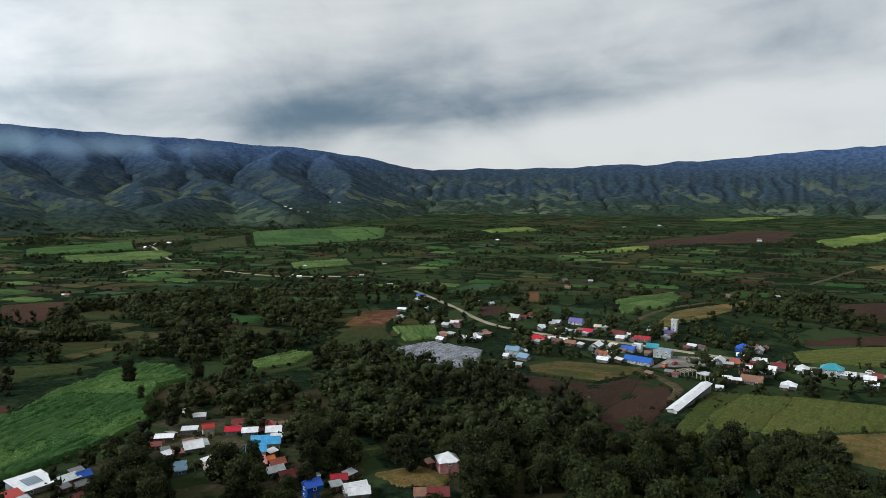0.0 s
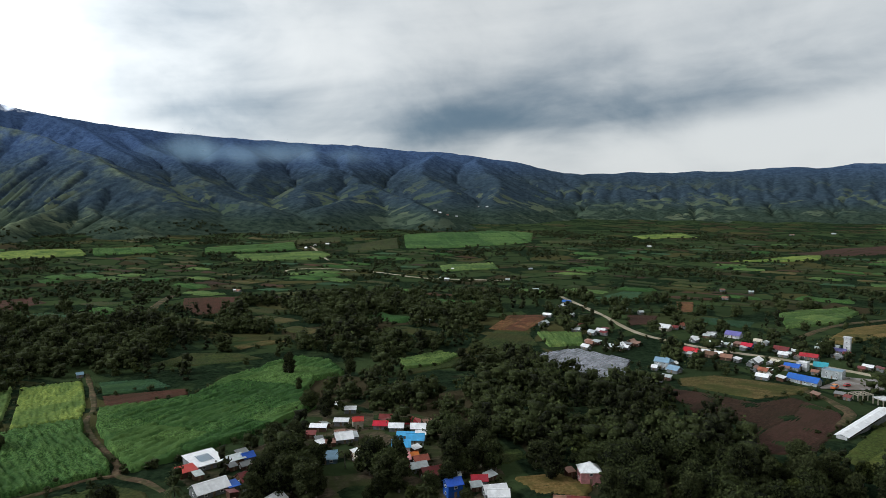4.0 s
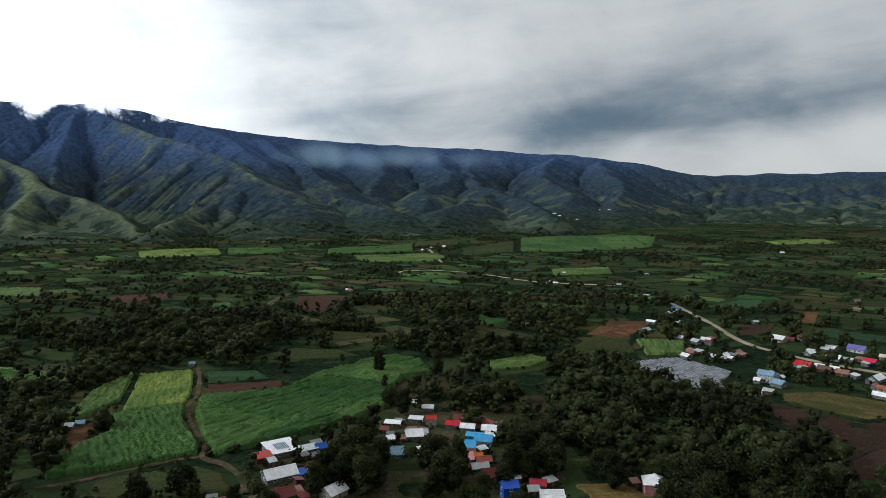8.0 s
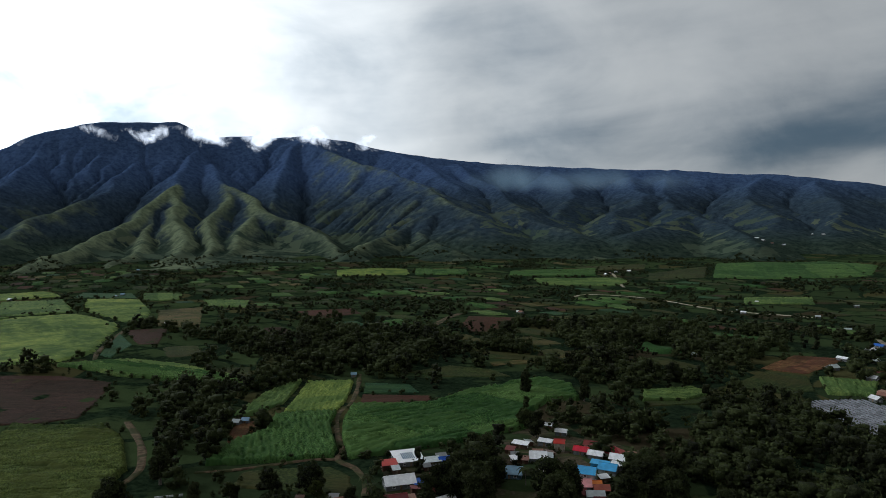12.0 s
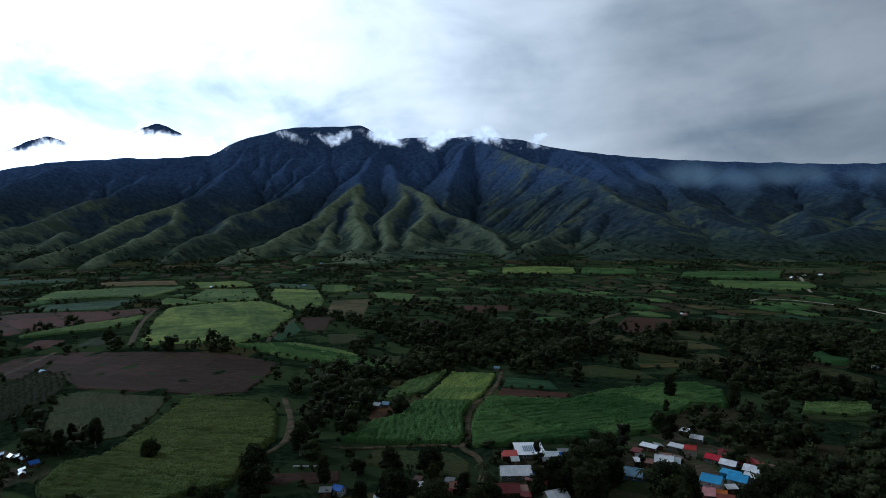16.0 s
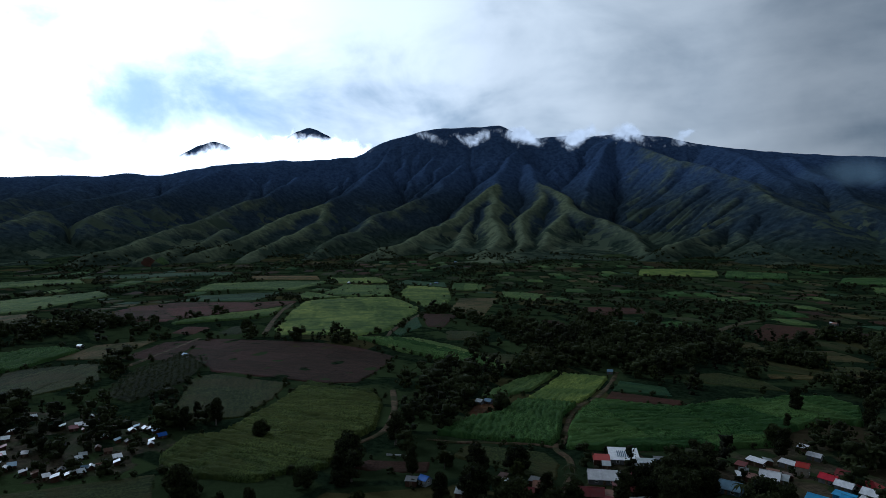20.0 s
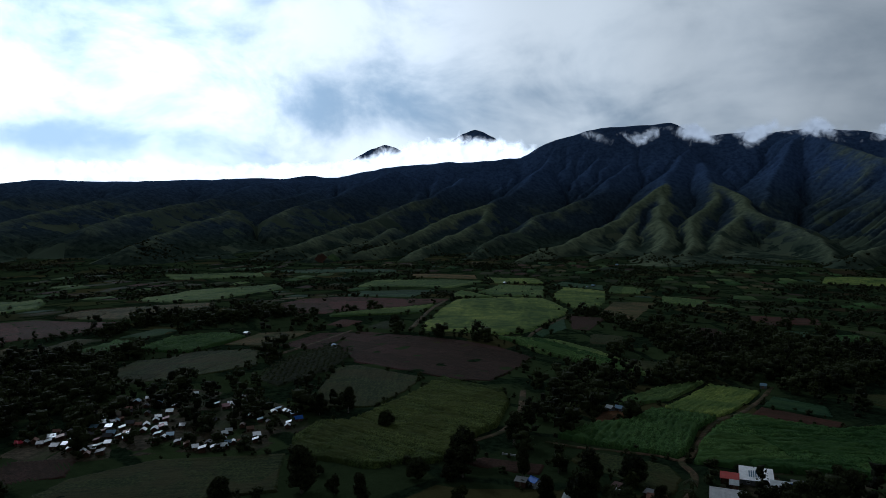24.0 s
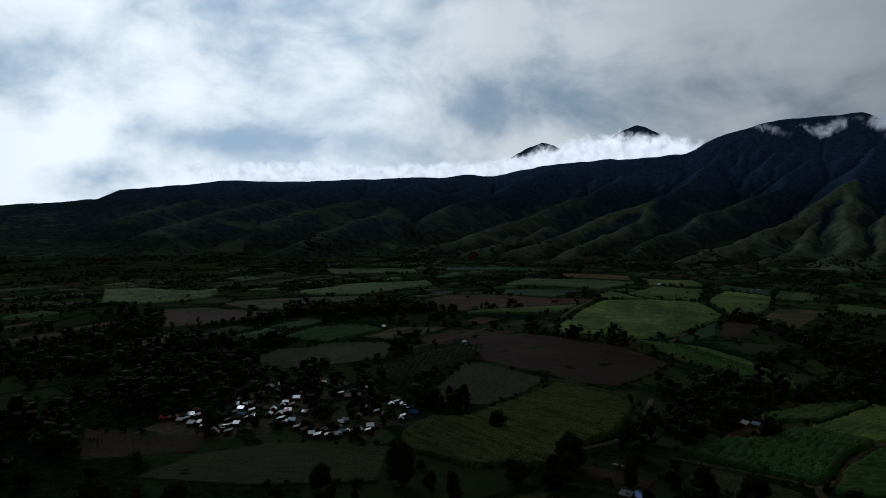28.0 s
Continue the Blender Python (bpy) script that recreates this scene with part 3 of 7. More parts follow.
def inside(px, py, corners, grow=0.0):
    """Which points lie inside a polygon."""
    hit = np.zeros(np.shape(px), bool)
    cx, cy = np.mean([c[0] for c in corners]), np.mean([c[1] for c in corners])
    pts = [(x + grow * (x - cx) / (math.hypot(x - cx, y - cy) + 1e-6), y + grow * (y - cy) / (math.hypot(x - cx, y - cy) + 1e-6)) for x, y in corners]
    for (x0, y0), (x1, y1) in zip(pts, pts[1:] + pts[:1]):
        if y0 != y1:
            hit ^= ((y0 > py) != (y1 > py)) & (px < x0 + (py - y0) * (x1 - x0) / (y1 - y0))
    return hit


RANGE_B = np.arange(-44, 144.1, 0.22)
RANGE_D = 1650 * np.exp(np.arange(0, math.log(4760 / 1650), radians(0.22)))
FOOT = ((-44, 3050), (10, 2950), (24, 2700), (36, 2350), (48, 2050), (58, 1850), (66, 1760), (76, 1780), (90, 1950), (120, 2000), (144, 2000))


# open grass on the range, by bearing and distance
MEADOWS = (
    (((66.4, 3560), (69.1, 2990), (72.8, 2540), (76.6, 1960), (70, 1850), (64.4, 1900), (63.6, 2650), (64.6, 3150)), 0.62),
    (((62.3, 3700), (64.2, 3100), (64.6, 1950), (53, 2150), (55.0, 2680), (56.9, 2950), (59.4, 3300)), 0.36),
    (((79.0, 3330), (81.7, 3080), (86.3, 2370), (89.6, 2050), (85.0, 1960), (81.5, 2560), (79.2, 2950)), 0.50),
    (((84.6, 3650), (90.6, 2790), (96.5, 2120), (91, 1930), (87.8, 2700)), 0.30),
    (((54.5, 4150), (57.5, 3500), (56, 2900), (50, 2350), (43, 2400), (42, 3000), (47, 3900)), 0.24),
)


def build_range():
    """The range on a mesh of bearings and distances: base slope, spurs, then gullies; and how open the land is (0 to 1)."""
    bearing, dist = np.meshgrid(RANGE_B, RANGE_D, indexing="ij")
    az, el = zip(*CREST)
    crest = 103 + 4450 * np.tan(np.radians(np.interp(bearing, az, el)))
    foot = np.interp(bearing, *zip(*FOOT)) + 90 * wave(bearing / 5, 3.0)
    a = np.radians(bearing)
    px, py = -np.sin(a) * dist, np.cos(a) * dist
    crest = crest + 14 * (lattice(px / 170, py / 170, 41) - 0.5) + 8 * (lattice(px / 60, py / 60, 42) - 0.5)
    u = np.clip((dist - foot) / (4450 - foot), 0, 1.2)
    tall = np.clip((crest - 170) / 260, 0, 1)
    z = -46 + (crest + 46) * np.minimum(u, 1) ** (1.45 + 2.1 * tall)
    qx = px + 70 * (lattice(px / 330, py / 330, 21) - 0.5) + 45 * (lattice(px / 120, py / 120, 22) - 0.5)
    qy = py + 70 * (lattice(px / 330, py / 330, 23) - 0.5) + 45 * (lattice(px / 120, py / 120, 24) - 0.5)
    inner = np.clip(4 * u * (1.03 - u), 0, 1)
    z = z + (10 + 34 * tall) * inner * (ridged(qx / 520, qy / 520, 1) - 0.6) + (7 + 12 * tall) * inner * (ridged(qx / 210 + 7, qy / 210, 2) - 0.55)
    slope = 0.34 + 0.22 * step(42, 56, bearing) * (1 - 0.8 * step(88, 100, bearing))
    near_ridge, backs = np.full(z.shape, 999.0), np.full(z.shape, -999.0)
    for line in SPURS:
        for n, ((b0, d0, h0), (b1, d1, h1)) in enumerate(zip(line, line[1:])):
            x0, y0, x1, y1 = -math.sin(radians(b0)) * d0, math.cos(radians(b0)) * d0, -math.sin(radians(b1)) * d1, math.cos(radians(b1)) * d1
            ux, uy = x1 - x0, y1 - y0
            k = np.clip(((qx - x0) * ux + (qy - y0) * uy) / (ux * ux + uy * uy), 0, 1)
            off = np.hypot(qx - x0 - k * ux, qy - y0 - k * uy)
            backs = np.maximum(backs, h0 + k * (h1 - h0) - slope * off)
            if d0 < 3700 and h0 < 290:
                near_ridge = np.minimum(near_ridge, off)
    z = np.maximum(z, backs)
    z = z + 7 * inner * (ridged(px / 85, py / 85, 4) - 0.5) + 4 * np.minimum(u * 3, 1) * (lattice(px / 40, py / 40, 5) - 0.5)
    keep = (1 - step(4150, 4420, dist)) * step(0.0, 0.08, u)
    z, area = wear_down(z, dist * radians(0.22), keep, 24, 0.038)
    z = z - 0.5 * np.clip(dist - 4450, 0, None)
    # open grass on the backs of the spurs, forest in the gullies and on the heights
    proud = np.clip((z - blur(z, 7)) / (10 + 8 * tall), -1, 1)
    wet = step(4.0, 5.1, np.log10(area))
    patch = lattice(qx / 260, qy / 260, 31) - 0.5 + 0.6 * (lattice(qx / 95, qy / 95, 32) - 0.5)
    # grass thinned towards the east, so darker cover stands in for cloud shadow
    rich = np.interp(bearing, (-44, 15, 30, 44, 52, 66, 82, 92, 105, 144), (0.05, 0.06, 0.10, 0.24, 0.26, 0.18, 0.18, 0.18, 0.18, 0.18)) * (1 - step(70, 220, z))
    for corners, value in MEADOWS:
        spots = [(-math.sin(radians(b)) * d, math.cos(radians(b)) * d) for b, d in corners]
        rich = np.maximum(rich, value * inside(qx + 60 * patch, qy - 60 * patch, spots))
    rich = blur(rich, 2)
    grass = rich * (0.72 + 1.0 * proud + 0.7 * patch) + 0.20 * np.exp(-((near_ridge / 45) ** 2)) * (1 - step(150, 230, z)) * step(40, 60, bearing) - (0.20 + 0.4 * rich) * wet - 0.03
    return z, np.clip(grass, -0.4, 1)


RANGE_Z, RANGE_GRASS = build_range()


def range_height(bearing, dist):
    """Height of the mountain range by bearing and distance from the hub."""
    i = np.clip((np.asarray(bearing, float) - RANGE_B[0]) / 0.22, 0, len(RANGE_B) - 1.001)
    j = np.clip(np.log(np.maximum(dist, 1650) / 1650) / radians(0.22), 0, len(RANGE_D) - 1.001)
    m, n = i.astype(int), j.astype(int)
    a, b = i - m, j - n
    z = (RANGE_Z[m, n] * (1 - a) + RANGE_Z[m + 1, n] * a) * (1 - b) + (RANGE_Z[m, n + 1] * (1 - a) + RANGE_Z[m + 1, n + 1] * a) * b
    return np.where(np.asarray(dist) < 1650, -60.0, z)


def land(x, y):
    """Height of the ground anywhere: valley floor or mountain flank."""
    x, y = np.asarray(x, float), np.asarray(y, float)
    if np.max(np.hypot(x, y)) < 1250:
        return plain(x, y)
    z = range_height(np.degrees(np.arctan2(-(x - HUB[0]), y - HUB[1])), np.hypot(x - HUB[0], y - HUB[1]))
    return np.maximum(plain(x, y), z)


# ---- mesh helpers ----
def mesh_of(name, verts, faces, material, smooth=False):
    me = bpy.data.meshes.new(name)
    me.from_pydata([tuple(map(float, v)) for v in verts], [], [tuple(map(int, f)) for f in faces])
    me.materials.append(material)
    if smooth:
        me.shade_smooth()
    return me


def quick_mesh(name, verts, quads, material, smooth=False):
    """A mesh of quads from arrays."""
    verts, quads = np.asarray(verts, np.float32), np.asarray(quads, np.int32)
    me = bpy.data.meshes.new(name)
    me.vertices.add(len(verts))
    me.vertices.foreach_set("co", verts.ravel())
    me.loops.add(quads.size)
    me.loops.foreach_set("vertex_index", quads.ravel())
    me.polygons.add(len(quads))
    me.polygons.foreach_set("loop_start", np.arange(0, quads.size, 4, dtype=np.int32))
    me.update(calc_edges=True)
    me.materials.append(material)
    if smooth:
        me.shade_smooth()
    return me


def add_value(me, name, values):
    me.attributes.new(name, "FLOAT", "POINT").data.foreach_set("value", np.asarray(values, np.float32))


def polar_sheet(name, bearings, dists, height, material, wrap=False):
    """A sheet of land over bearings and distances from the hub."""
    b, d = np.meshgrid(np.radians(bearings), dists, indexing="ij")
    x, y = HUB[0] - np.sin(b) * d, HUB[1] + np.cos(b) * d
    z, extra = height(x, y, np.degrees(b), d)
    nb, nd = b.shape
    i = np.arange(nb * nd).reshape(nb, nd)
    if wrap:
        i = np.concatenate([i, i[:1]])
    quads = np.stack([i[:-1, :-1], i[:-1, 1:], i[1:, 1:], i[1:, :-1]], -1).reshape(-1, 4)[:, ::-1]
    me = quick_mesh(name, np.stack([x, y, z], -1).reshape(-1, 3), quads, material, True)
    if extra is not None:
        add_value(me, *extra)
    return new(name, me)


def part(name, me, parent, label=""):
    ob = new(name, me)
    ob.parent = parent
    return tagged(ob, label)


# ---- the ground and the range ----
view = np.arange(-36, 136, 0.36)
rest = np.arange(138, 323, 4.0)
ground = polar_sheet("ground", np.concatenate([view, rest]), np.concatenate([[2, 40, 80], np.geomspace(110, 4900, 230)]),
                     lambda x, y, b, d: (plain(x, y) + 0.5 * wave(x / 7, y / 8) * step(60, 200, d), None), GROUND, True)
tagged(ground, "dark green scrubby valley floor with patchwork plots", "ground", kind="structure")


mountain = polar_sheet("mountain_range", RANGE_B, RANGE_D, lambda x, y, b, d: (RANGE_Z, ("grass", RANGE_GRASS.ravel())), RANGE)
tagged(mountain, "forested mountain range with grassy spurs, coloured blue for distance haze", "mountain", kind="structure")


def far_peak(bearing, width, dist, top, shape):
    """A summit behind the main crest, rising out of the cloud."""
    u, v = np.meshgrid(np.linspace(-1, 1, 60), np.linspace(-1, 1, 30), indexing="ij")
    b = bearing + width * u
    d = dist + 90 * v
    z = top - 330 * np.abs(u + 0.12 * np.sin(3 * u)) ** shape + 9 * wave(u * 9, v * 3) + 5 * wave(u * 23, v * 5) - 200 * v * v
    a = np.radians(b)
    i = np.arange(1800).reshape(60, 30)
    quads = np.stack([i[:-1, :-1], i[1:, :-1], i[1:, 1:], i[:-1, 1:]], -1).reshape(-1, 4)
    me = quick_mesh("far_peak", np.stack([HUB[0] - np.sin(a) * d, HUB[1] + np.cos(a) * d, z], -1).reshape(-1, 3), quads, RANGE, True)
    add_value(me, "grass", np.zeros(1800))
    tagged(new("far_peak", me), "forested summit above a cloud bank, coloured blue for distance haze", "mountain", kind="structure")


far_peak(81.0, 5.4, 4690, 103 + 4690 * math.tan(radians(6.55)), 2.1)
far_peak(88.3, 6.3, 4690, 103 + 4690 * math.tan(radians(5.30)), 2.0)


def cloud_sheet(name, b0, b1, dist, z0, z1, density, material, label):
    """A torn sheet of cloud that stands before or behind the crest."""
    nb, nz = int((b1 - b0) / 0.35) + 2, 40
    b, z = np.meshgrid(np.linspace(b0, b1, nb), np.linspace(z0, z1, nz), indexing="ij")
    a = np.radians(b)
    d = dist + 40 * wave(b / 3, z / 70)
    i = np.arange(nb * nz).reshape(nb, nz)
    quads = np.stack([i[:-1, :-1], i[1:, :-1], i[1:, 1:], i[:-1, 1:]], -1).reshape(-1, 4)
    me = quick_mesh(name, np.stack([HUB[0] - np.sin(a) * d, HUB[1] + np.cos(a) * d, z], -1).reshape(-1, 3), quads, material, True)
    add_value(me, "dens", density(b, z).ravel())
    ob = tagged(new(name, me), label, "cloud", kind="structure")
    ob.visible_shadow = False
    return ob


WISP, BANK, MIST = cloud_stuff("torn_wisps", 0.015, 3.0, (0.93, 0.96, 1.0)), cloud_stuff("cloud_bank", 0.010, 8.4, (1.0, 0.985, 0.96)), cloud_stuff("cloud_cap", 0.0022, 0.46, (0.52, 0.80, 1.0), 2)


def up(el, dist=4000.0):
    return 103 + dist * np.tan(np.radians(el))


def bump_of(v, mid, half):
    return np.exp(-(((v - mid) / half) ** 2))


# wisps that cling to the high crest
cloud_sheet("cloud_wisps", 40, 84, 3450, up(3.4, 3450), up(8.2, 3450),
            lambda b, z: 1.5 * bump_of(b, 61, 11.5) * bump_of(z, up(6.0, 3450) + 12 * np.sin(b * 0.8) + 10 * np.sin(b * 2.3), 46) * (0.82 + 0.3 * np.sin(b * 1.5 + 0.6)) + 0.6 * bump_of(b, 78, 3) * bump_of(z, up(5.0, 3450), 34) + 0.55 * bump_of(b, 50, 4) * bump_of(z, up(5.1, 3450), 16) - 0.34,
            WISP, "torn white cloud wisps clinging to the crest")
# mist over the eastern shoulder: a sheet whose blue emission adds the haze
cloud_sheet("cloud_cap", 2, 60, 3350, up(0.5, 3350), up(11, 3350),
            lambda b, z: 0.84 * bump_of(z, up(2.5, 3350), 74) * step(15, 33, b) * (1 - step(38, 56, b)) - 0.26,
            MIST, "thin blue-grey mist over the mountain shoulder, glowing by emission")
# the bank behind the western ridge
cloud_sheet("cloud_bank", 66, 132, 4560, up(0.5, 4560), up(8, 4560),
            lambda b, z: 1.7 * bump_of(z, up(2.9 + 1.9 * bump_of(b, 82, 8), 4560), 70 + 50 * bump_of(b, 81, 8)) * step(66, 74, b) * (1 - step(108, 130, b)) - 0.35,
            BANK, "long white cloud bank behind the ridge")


# ---- fields ----
PLOTS = []
BALKS = []


RISE = {"cane": 2.3, "olive": 2.1, "lush": 1.7, "lime": 1.1, "teal": 0.5, "grass": 0.5, "grassb": 0.45, "soil": 0.3, "redsoil": 0.3, "orange": 0.4, "tan": 0.4, "wheat": 0.5, "orchard": 0.4, "dirt": 0.15}
LOOKS = {
    "olive": "ripening olive-green sugar cane in uneven rows", "cane": "dense dark green sugar cane standing in the plain", "lush": "bright green crop in even rows", "lime": "yellow-green young crop between tracks",
    "teal": "blue-green leafy vegetable crop in rows", "grass": "rough green pasture with weeds", "grassb": "mown yellow-green meadow grass",
    "soil": "dark brown freshly ploughed bare soil", "redsoil": "bare reddish-brown tilled soil", "orange": "bare orange-brown worn earth",
    "tan": "dry tan stubble with green patches", "wheat": "ripe straw-coloured dry grass", "orchard": "shady ground under banana plants", "dirt": "trodden earth and thin grass between the houses",
}


def field(name, crop, corners, bare=False):
    """One plot: a sheet of crop or soil of its true height, in rows along its longest side, with ragged sides."""
    if not bare:
        PLOTS.append((corners, crop))
    pts = np.array(corners, float)
    sides = np.roll(pts, -1, 0) - pts
    along = sides[np.argmax(np.hypot(*sides.T))]
    along = along / np.hypot(*along)
    across = np.array([-along[1], along[0]])
    u, v = pts @ along, pts @ across
    cell = max(0.95, math.sqrt(np.ptp(u) * np.ptp(v)) / (115 if np.hypot(*pts.mean(0)) < 450 else 62))
    us, vs = np.arange(u.min() - cell, u.max() + 2 * cell, cell), np.arange(v.min() - cell, v.max() + 2 * cell, cell * 0.8)
    gu, gv = np.meshgrid(us, vs, indexing="ij")
    x, y = gu * along[0] + gv * across[0], gu * along[1] + gv * across[1]
    x, y = x + 0.3 * cell * wave(gu * 3.1, gv * 2.7), y + 0.3 * cell * wave(gv * 3.3, gu * 2.9)
    tall = RISE[crop]
    rng = np.random.default_rng(len(PLOTS))
    grain = rng.normal(size=(gu.shape[0] // 9 + 1, gu.shape[1])).repeat(9, 0)[: gu.shape[0]] * 0.8 + 0.5 * rng.normal(size=(gu.shape[0] // 3 + 1, gu.shape[1])).repeat(3, 0)[: gu.shape[0]]
    rough = 0.13 * tall * wave(gu / 4.3, gv / 1.3) + (0.17 if tall > 0.6 else 0.06) * tall * (grain + 0.5 * rng.normal(size=gu.shape)) + 0.22 * tall * wave(gu / 21, gv / 17)
    if crop in ("soil", "redsoil", "teal", "tan"):
        rough = rough * 0.4 + 0.14 * np.cos(gv * math.pi / (cell * 0.8))
    # strips of the plot, parted by narrow balks
    big = math.hypot(np.ptp(u), np.ptp(v))
    wide = max(7.0, big / 7)
    lot = np.floor((gv + 0.12 * wide * wave(gu / wide, 1.0)) / wide)
    lot2 = np.floor((gu + 0.5 * wide * np.sin(lot * 2.3) + 0.1 * wide * wave(gv / wide, 2.0)) / (wide * 1.35)) if big > 220 else np.zeros(gu.shape)
    tone = np.sin(lot * 12.9898 + lot2 * 4.7131 + len(corners) * 3.1 + u.min()) * 43758.5453
    tone = 0.5 + (tone - np.floor(tone) - 0.5) * (0.95 if big > 130 else 0.4) + 0.12 * wave(gu / 9, gv / 2.2) + 0.20 * grain + 0.08 * rng.normal(size=gu.shape)
    balk = (np.abs(np.diff(lot, axis=1, append=lot[:, -1:])) > 0) & (big > 130) & (np.sin(lot * 7.3) > -0.2)
    balk |= (np.abs(np.diff(lot2, axis=0, append=lot2[-1:])) > 0) & (np.sin(lot2 * 5.1 + lot) > -0.1)
    if big > 300:
        for n in np.flatnonzero((balk & inside(x, y, corners)).ravel()):
            if rng.random() < 0.03:
                BALKS.append((float(x.ravel()[n]), float(y.ravel()[n])))
    rough = rough - np.where(balk, 0.75 * tall, 0)
    inner = inside(x, y, corners)
    deep = inner.copy()
    deep[1:] &= inner[:-1]
    deep[:-1] &= inner[1:]
    deep[:, 1:] &= inner[:, :-1]
    deep[:, :-1] &= inner[:, 1:]
    z = land(x, y) + np.where(deep, tall + rough, -0.6)
    i = np.arange(x.size).reshape(x.shape)
    quads = np.stack([i[:-1, :-1], i[1:, :-1], i[1:, 1:], i[:-1, 1:]], -1)
    keep = deep[:-1, :-1] | deep[1:, :-1] | deep[1:, 1:] | deep[:-1, 1:]
    quads = quads[keep]
    used, where = np.unique(quads, return_inverse=True)
    verts = np.stack([x, y, z], -1).reshape(-1, 3)[used]
    me = quick_mesh(name, verts, where.reshape(-1, 4), CROP[crop])
    add_value(me, "strip", np.clip(np.where(balk, 0.0, tone), 0, 1).ravel()[used])
    ob = new(name, me)
    return tagged(ob, LOOKS[crop], "field", "plots of the valley", "stuff" if tall > 0.6 else "structure")


field("rough_pasture", "grass", [(-188, -47), (-206, -21), (-209, 31), (-169, 32), (-160, -12), (-161, -58)])
field("ploughed_field", "soil", [(-215, -113), (-210, -74), (-213, -51), (-190, -48), (-174, -88)])
field("bare_plot", "soil", [(-193, 100), (-197, 110), (-186, 134), (-175, 129), (-181, 110)])
field("dry_meadow", "wheat", [(-54, 233), (-38, 243), (-25, 236), (-26, 225), (-43, 222)])
field("vegetable_field", "grass", [(-196, 163), (-181, 182), (-166, 181), (-151, 171), (-150, 166), (-190, 143), (-201, 153)])
field("dry_meadow", "grass", [(-65, 257), (-58, 263), (-51, 254), (-57, 244), (-62, 240)])
field("sugar_cane_field", "olive", [(-344, 108), (-311, 141), (-278, 138), (-235, 123), (-214, 106), (-192, 93), (-191, 77), (-187, 65), (-204, 34), (-225, 30), (-246, 39), (-251, 56), (-287, 79), (-312, 93)])
field("sugar_cane_field", "cane", [(-273, 213), (-254, 240), (-232, 219), (-198, 198), (-189, 189), (-202, 166), (-218, 145), (-236, 168), (-244, 190)])
field("rough_pasture", "grass", [(-68, 303), (-38, 323), (-34, 311), (-61, 292)])
field("eroded_slope", "orange", [(-276, 190), (-265, 202), (-237, 175), (-241, 168)])
field("dry_meadow", "wheat", [(115, 300), (163, 319), (133, 258), (116, 271)])
field("rough_pasture", "grass", [(-370, 42), (-382, 55), (-344, 98), (-309, 86), (-274, 67), (-275, 42), (-310, 35)])
field("hay_meadow", "grassb", [(95, 377), (144, 381), (191, 375), (165, 323), (115, 302), (96, 292), (70, 284), (59, 293), (77, 335)])
field("ploughed_field", "soil", [(-9, 397), (9, 393), (39, 379), (58, 401), (76, 377), (74, 353), (53, 300), (30, 289), (30, 337), (8, 346)])
field("sugar_cane_field", "cane", [(-264, 257), (-251, 271), (-235, 290), (-247, 330), (-243, 372), (-238, 398), (-213, 397), (-185, 366), (-195, 347), (-184, 316), (-162, 291), (-165, 246), (-173, 212), (-182, 191), (-211, 209), (-241, 233)])
field("young_cane_field", "lush", [(-287, 196), (-324, 236), (-345, 280), (-294, 233), (-278, 199)])
field("banana_grove", "orchard", [(-340, -2), (-400, 10), (-449, 36), (-422, 54), (-358, 38), (-322, 13)])
field("bare_plot", "redsoil", [(-285, 280), (-254, 310), (-243, 298), (-260, 258)])
field("rough_pasture", "grass", [(-360, -89), (-440, -65), (-448, -17), (-382, -7), (-343, -50), (-336, -77)])
field("young_cane_field", "lime", [(-338, 277), (-318, 301), (-278, 265), (-259, 244), (-274, 218)])
field("dry_meadow", "tan", [(0, 422), (20, 438), (74, 430), (58, 403), (40, 387), (1, 403)])
field("cabbage_plot", "teal", [(-309, 302), (-285, 321), (-263, 310), (-286, 281)])
field("ploughed_field", "soil", [(-457, 37), (-536, 53), (-449, 164), (-417, 184), (-386, 168), (-339, 139), (-341, 116), (-390, 55)])
field("rough_pasture", "grass", [(-162, 398), (-156, 439), (-136, 438), (-133, 410), (-150, 379)])
field("rough_pasture", "lush", [(-172, 414), (-154, 445), (-138, 441), (-142, 410), (-159, 390)])
field("stubble_field", "tan", [(-695, -266), (-729, -260), (-766, -199), (-817, -123), (-712, -111), (-638, -143), (-653, -219)])
field("sugar_cane_field", "lush", [(-896, -250), (-1118, -236), (-1306, -113), (-1202, -85), (-890, -142), (-825, -183)])
field("ploughed_field", "redsoil", [(-642, -309), (-662, -271), (-618, -172), (-569, -146), (-513, -187), (-498, -231)])
field("sugar_cane_field", "lush", [(-784, -400), (-891, -416), (-1007, -414), (-906, -366), (-812, -371)])
field("sugar_cane_field", "cane", [(-446, -104), (-498, -95), (-522, -55), (-503, -34), (-434, -64)])
field("stubble_field", "tan", [(-472, -48), (-527, -28), (-540, 18), (-462, -10)])
field("rough_pasture", "grass", [(-363, -98), (-408, -92), (-423, -57), (-446, -12), (-392, -23), (-357, -60)])
field("ploughed_field", "soil", [(-464, -5), (-525, 22), (-530, 58), (-435, 27)])
field("rough_pasture", "grass", [(-434, 230), (-404, 275), (-365, 253), (-389, 207)])
field("rough_pasture", "grass", [(-313, 342), (-308, 381), (-279, 394), (-255, 388), (-285, 354)])
field("sugar_cane_field", "cane", [(-482, 168), (-478, 204), (-410, 243), (-362, 250), (-375, 227), (-418, 202)])
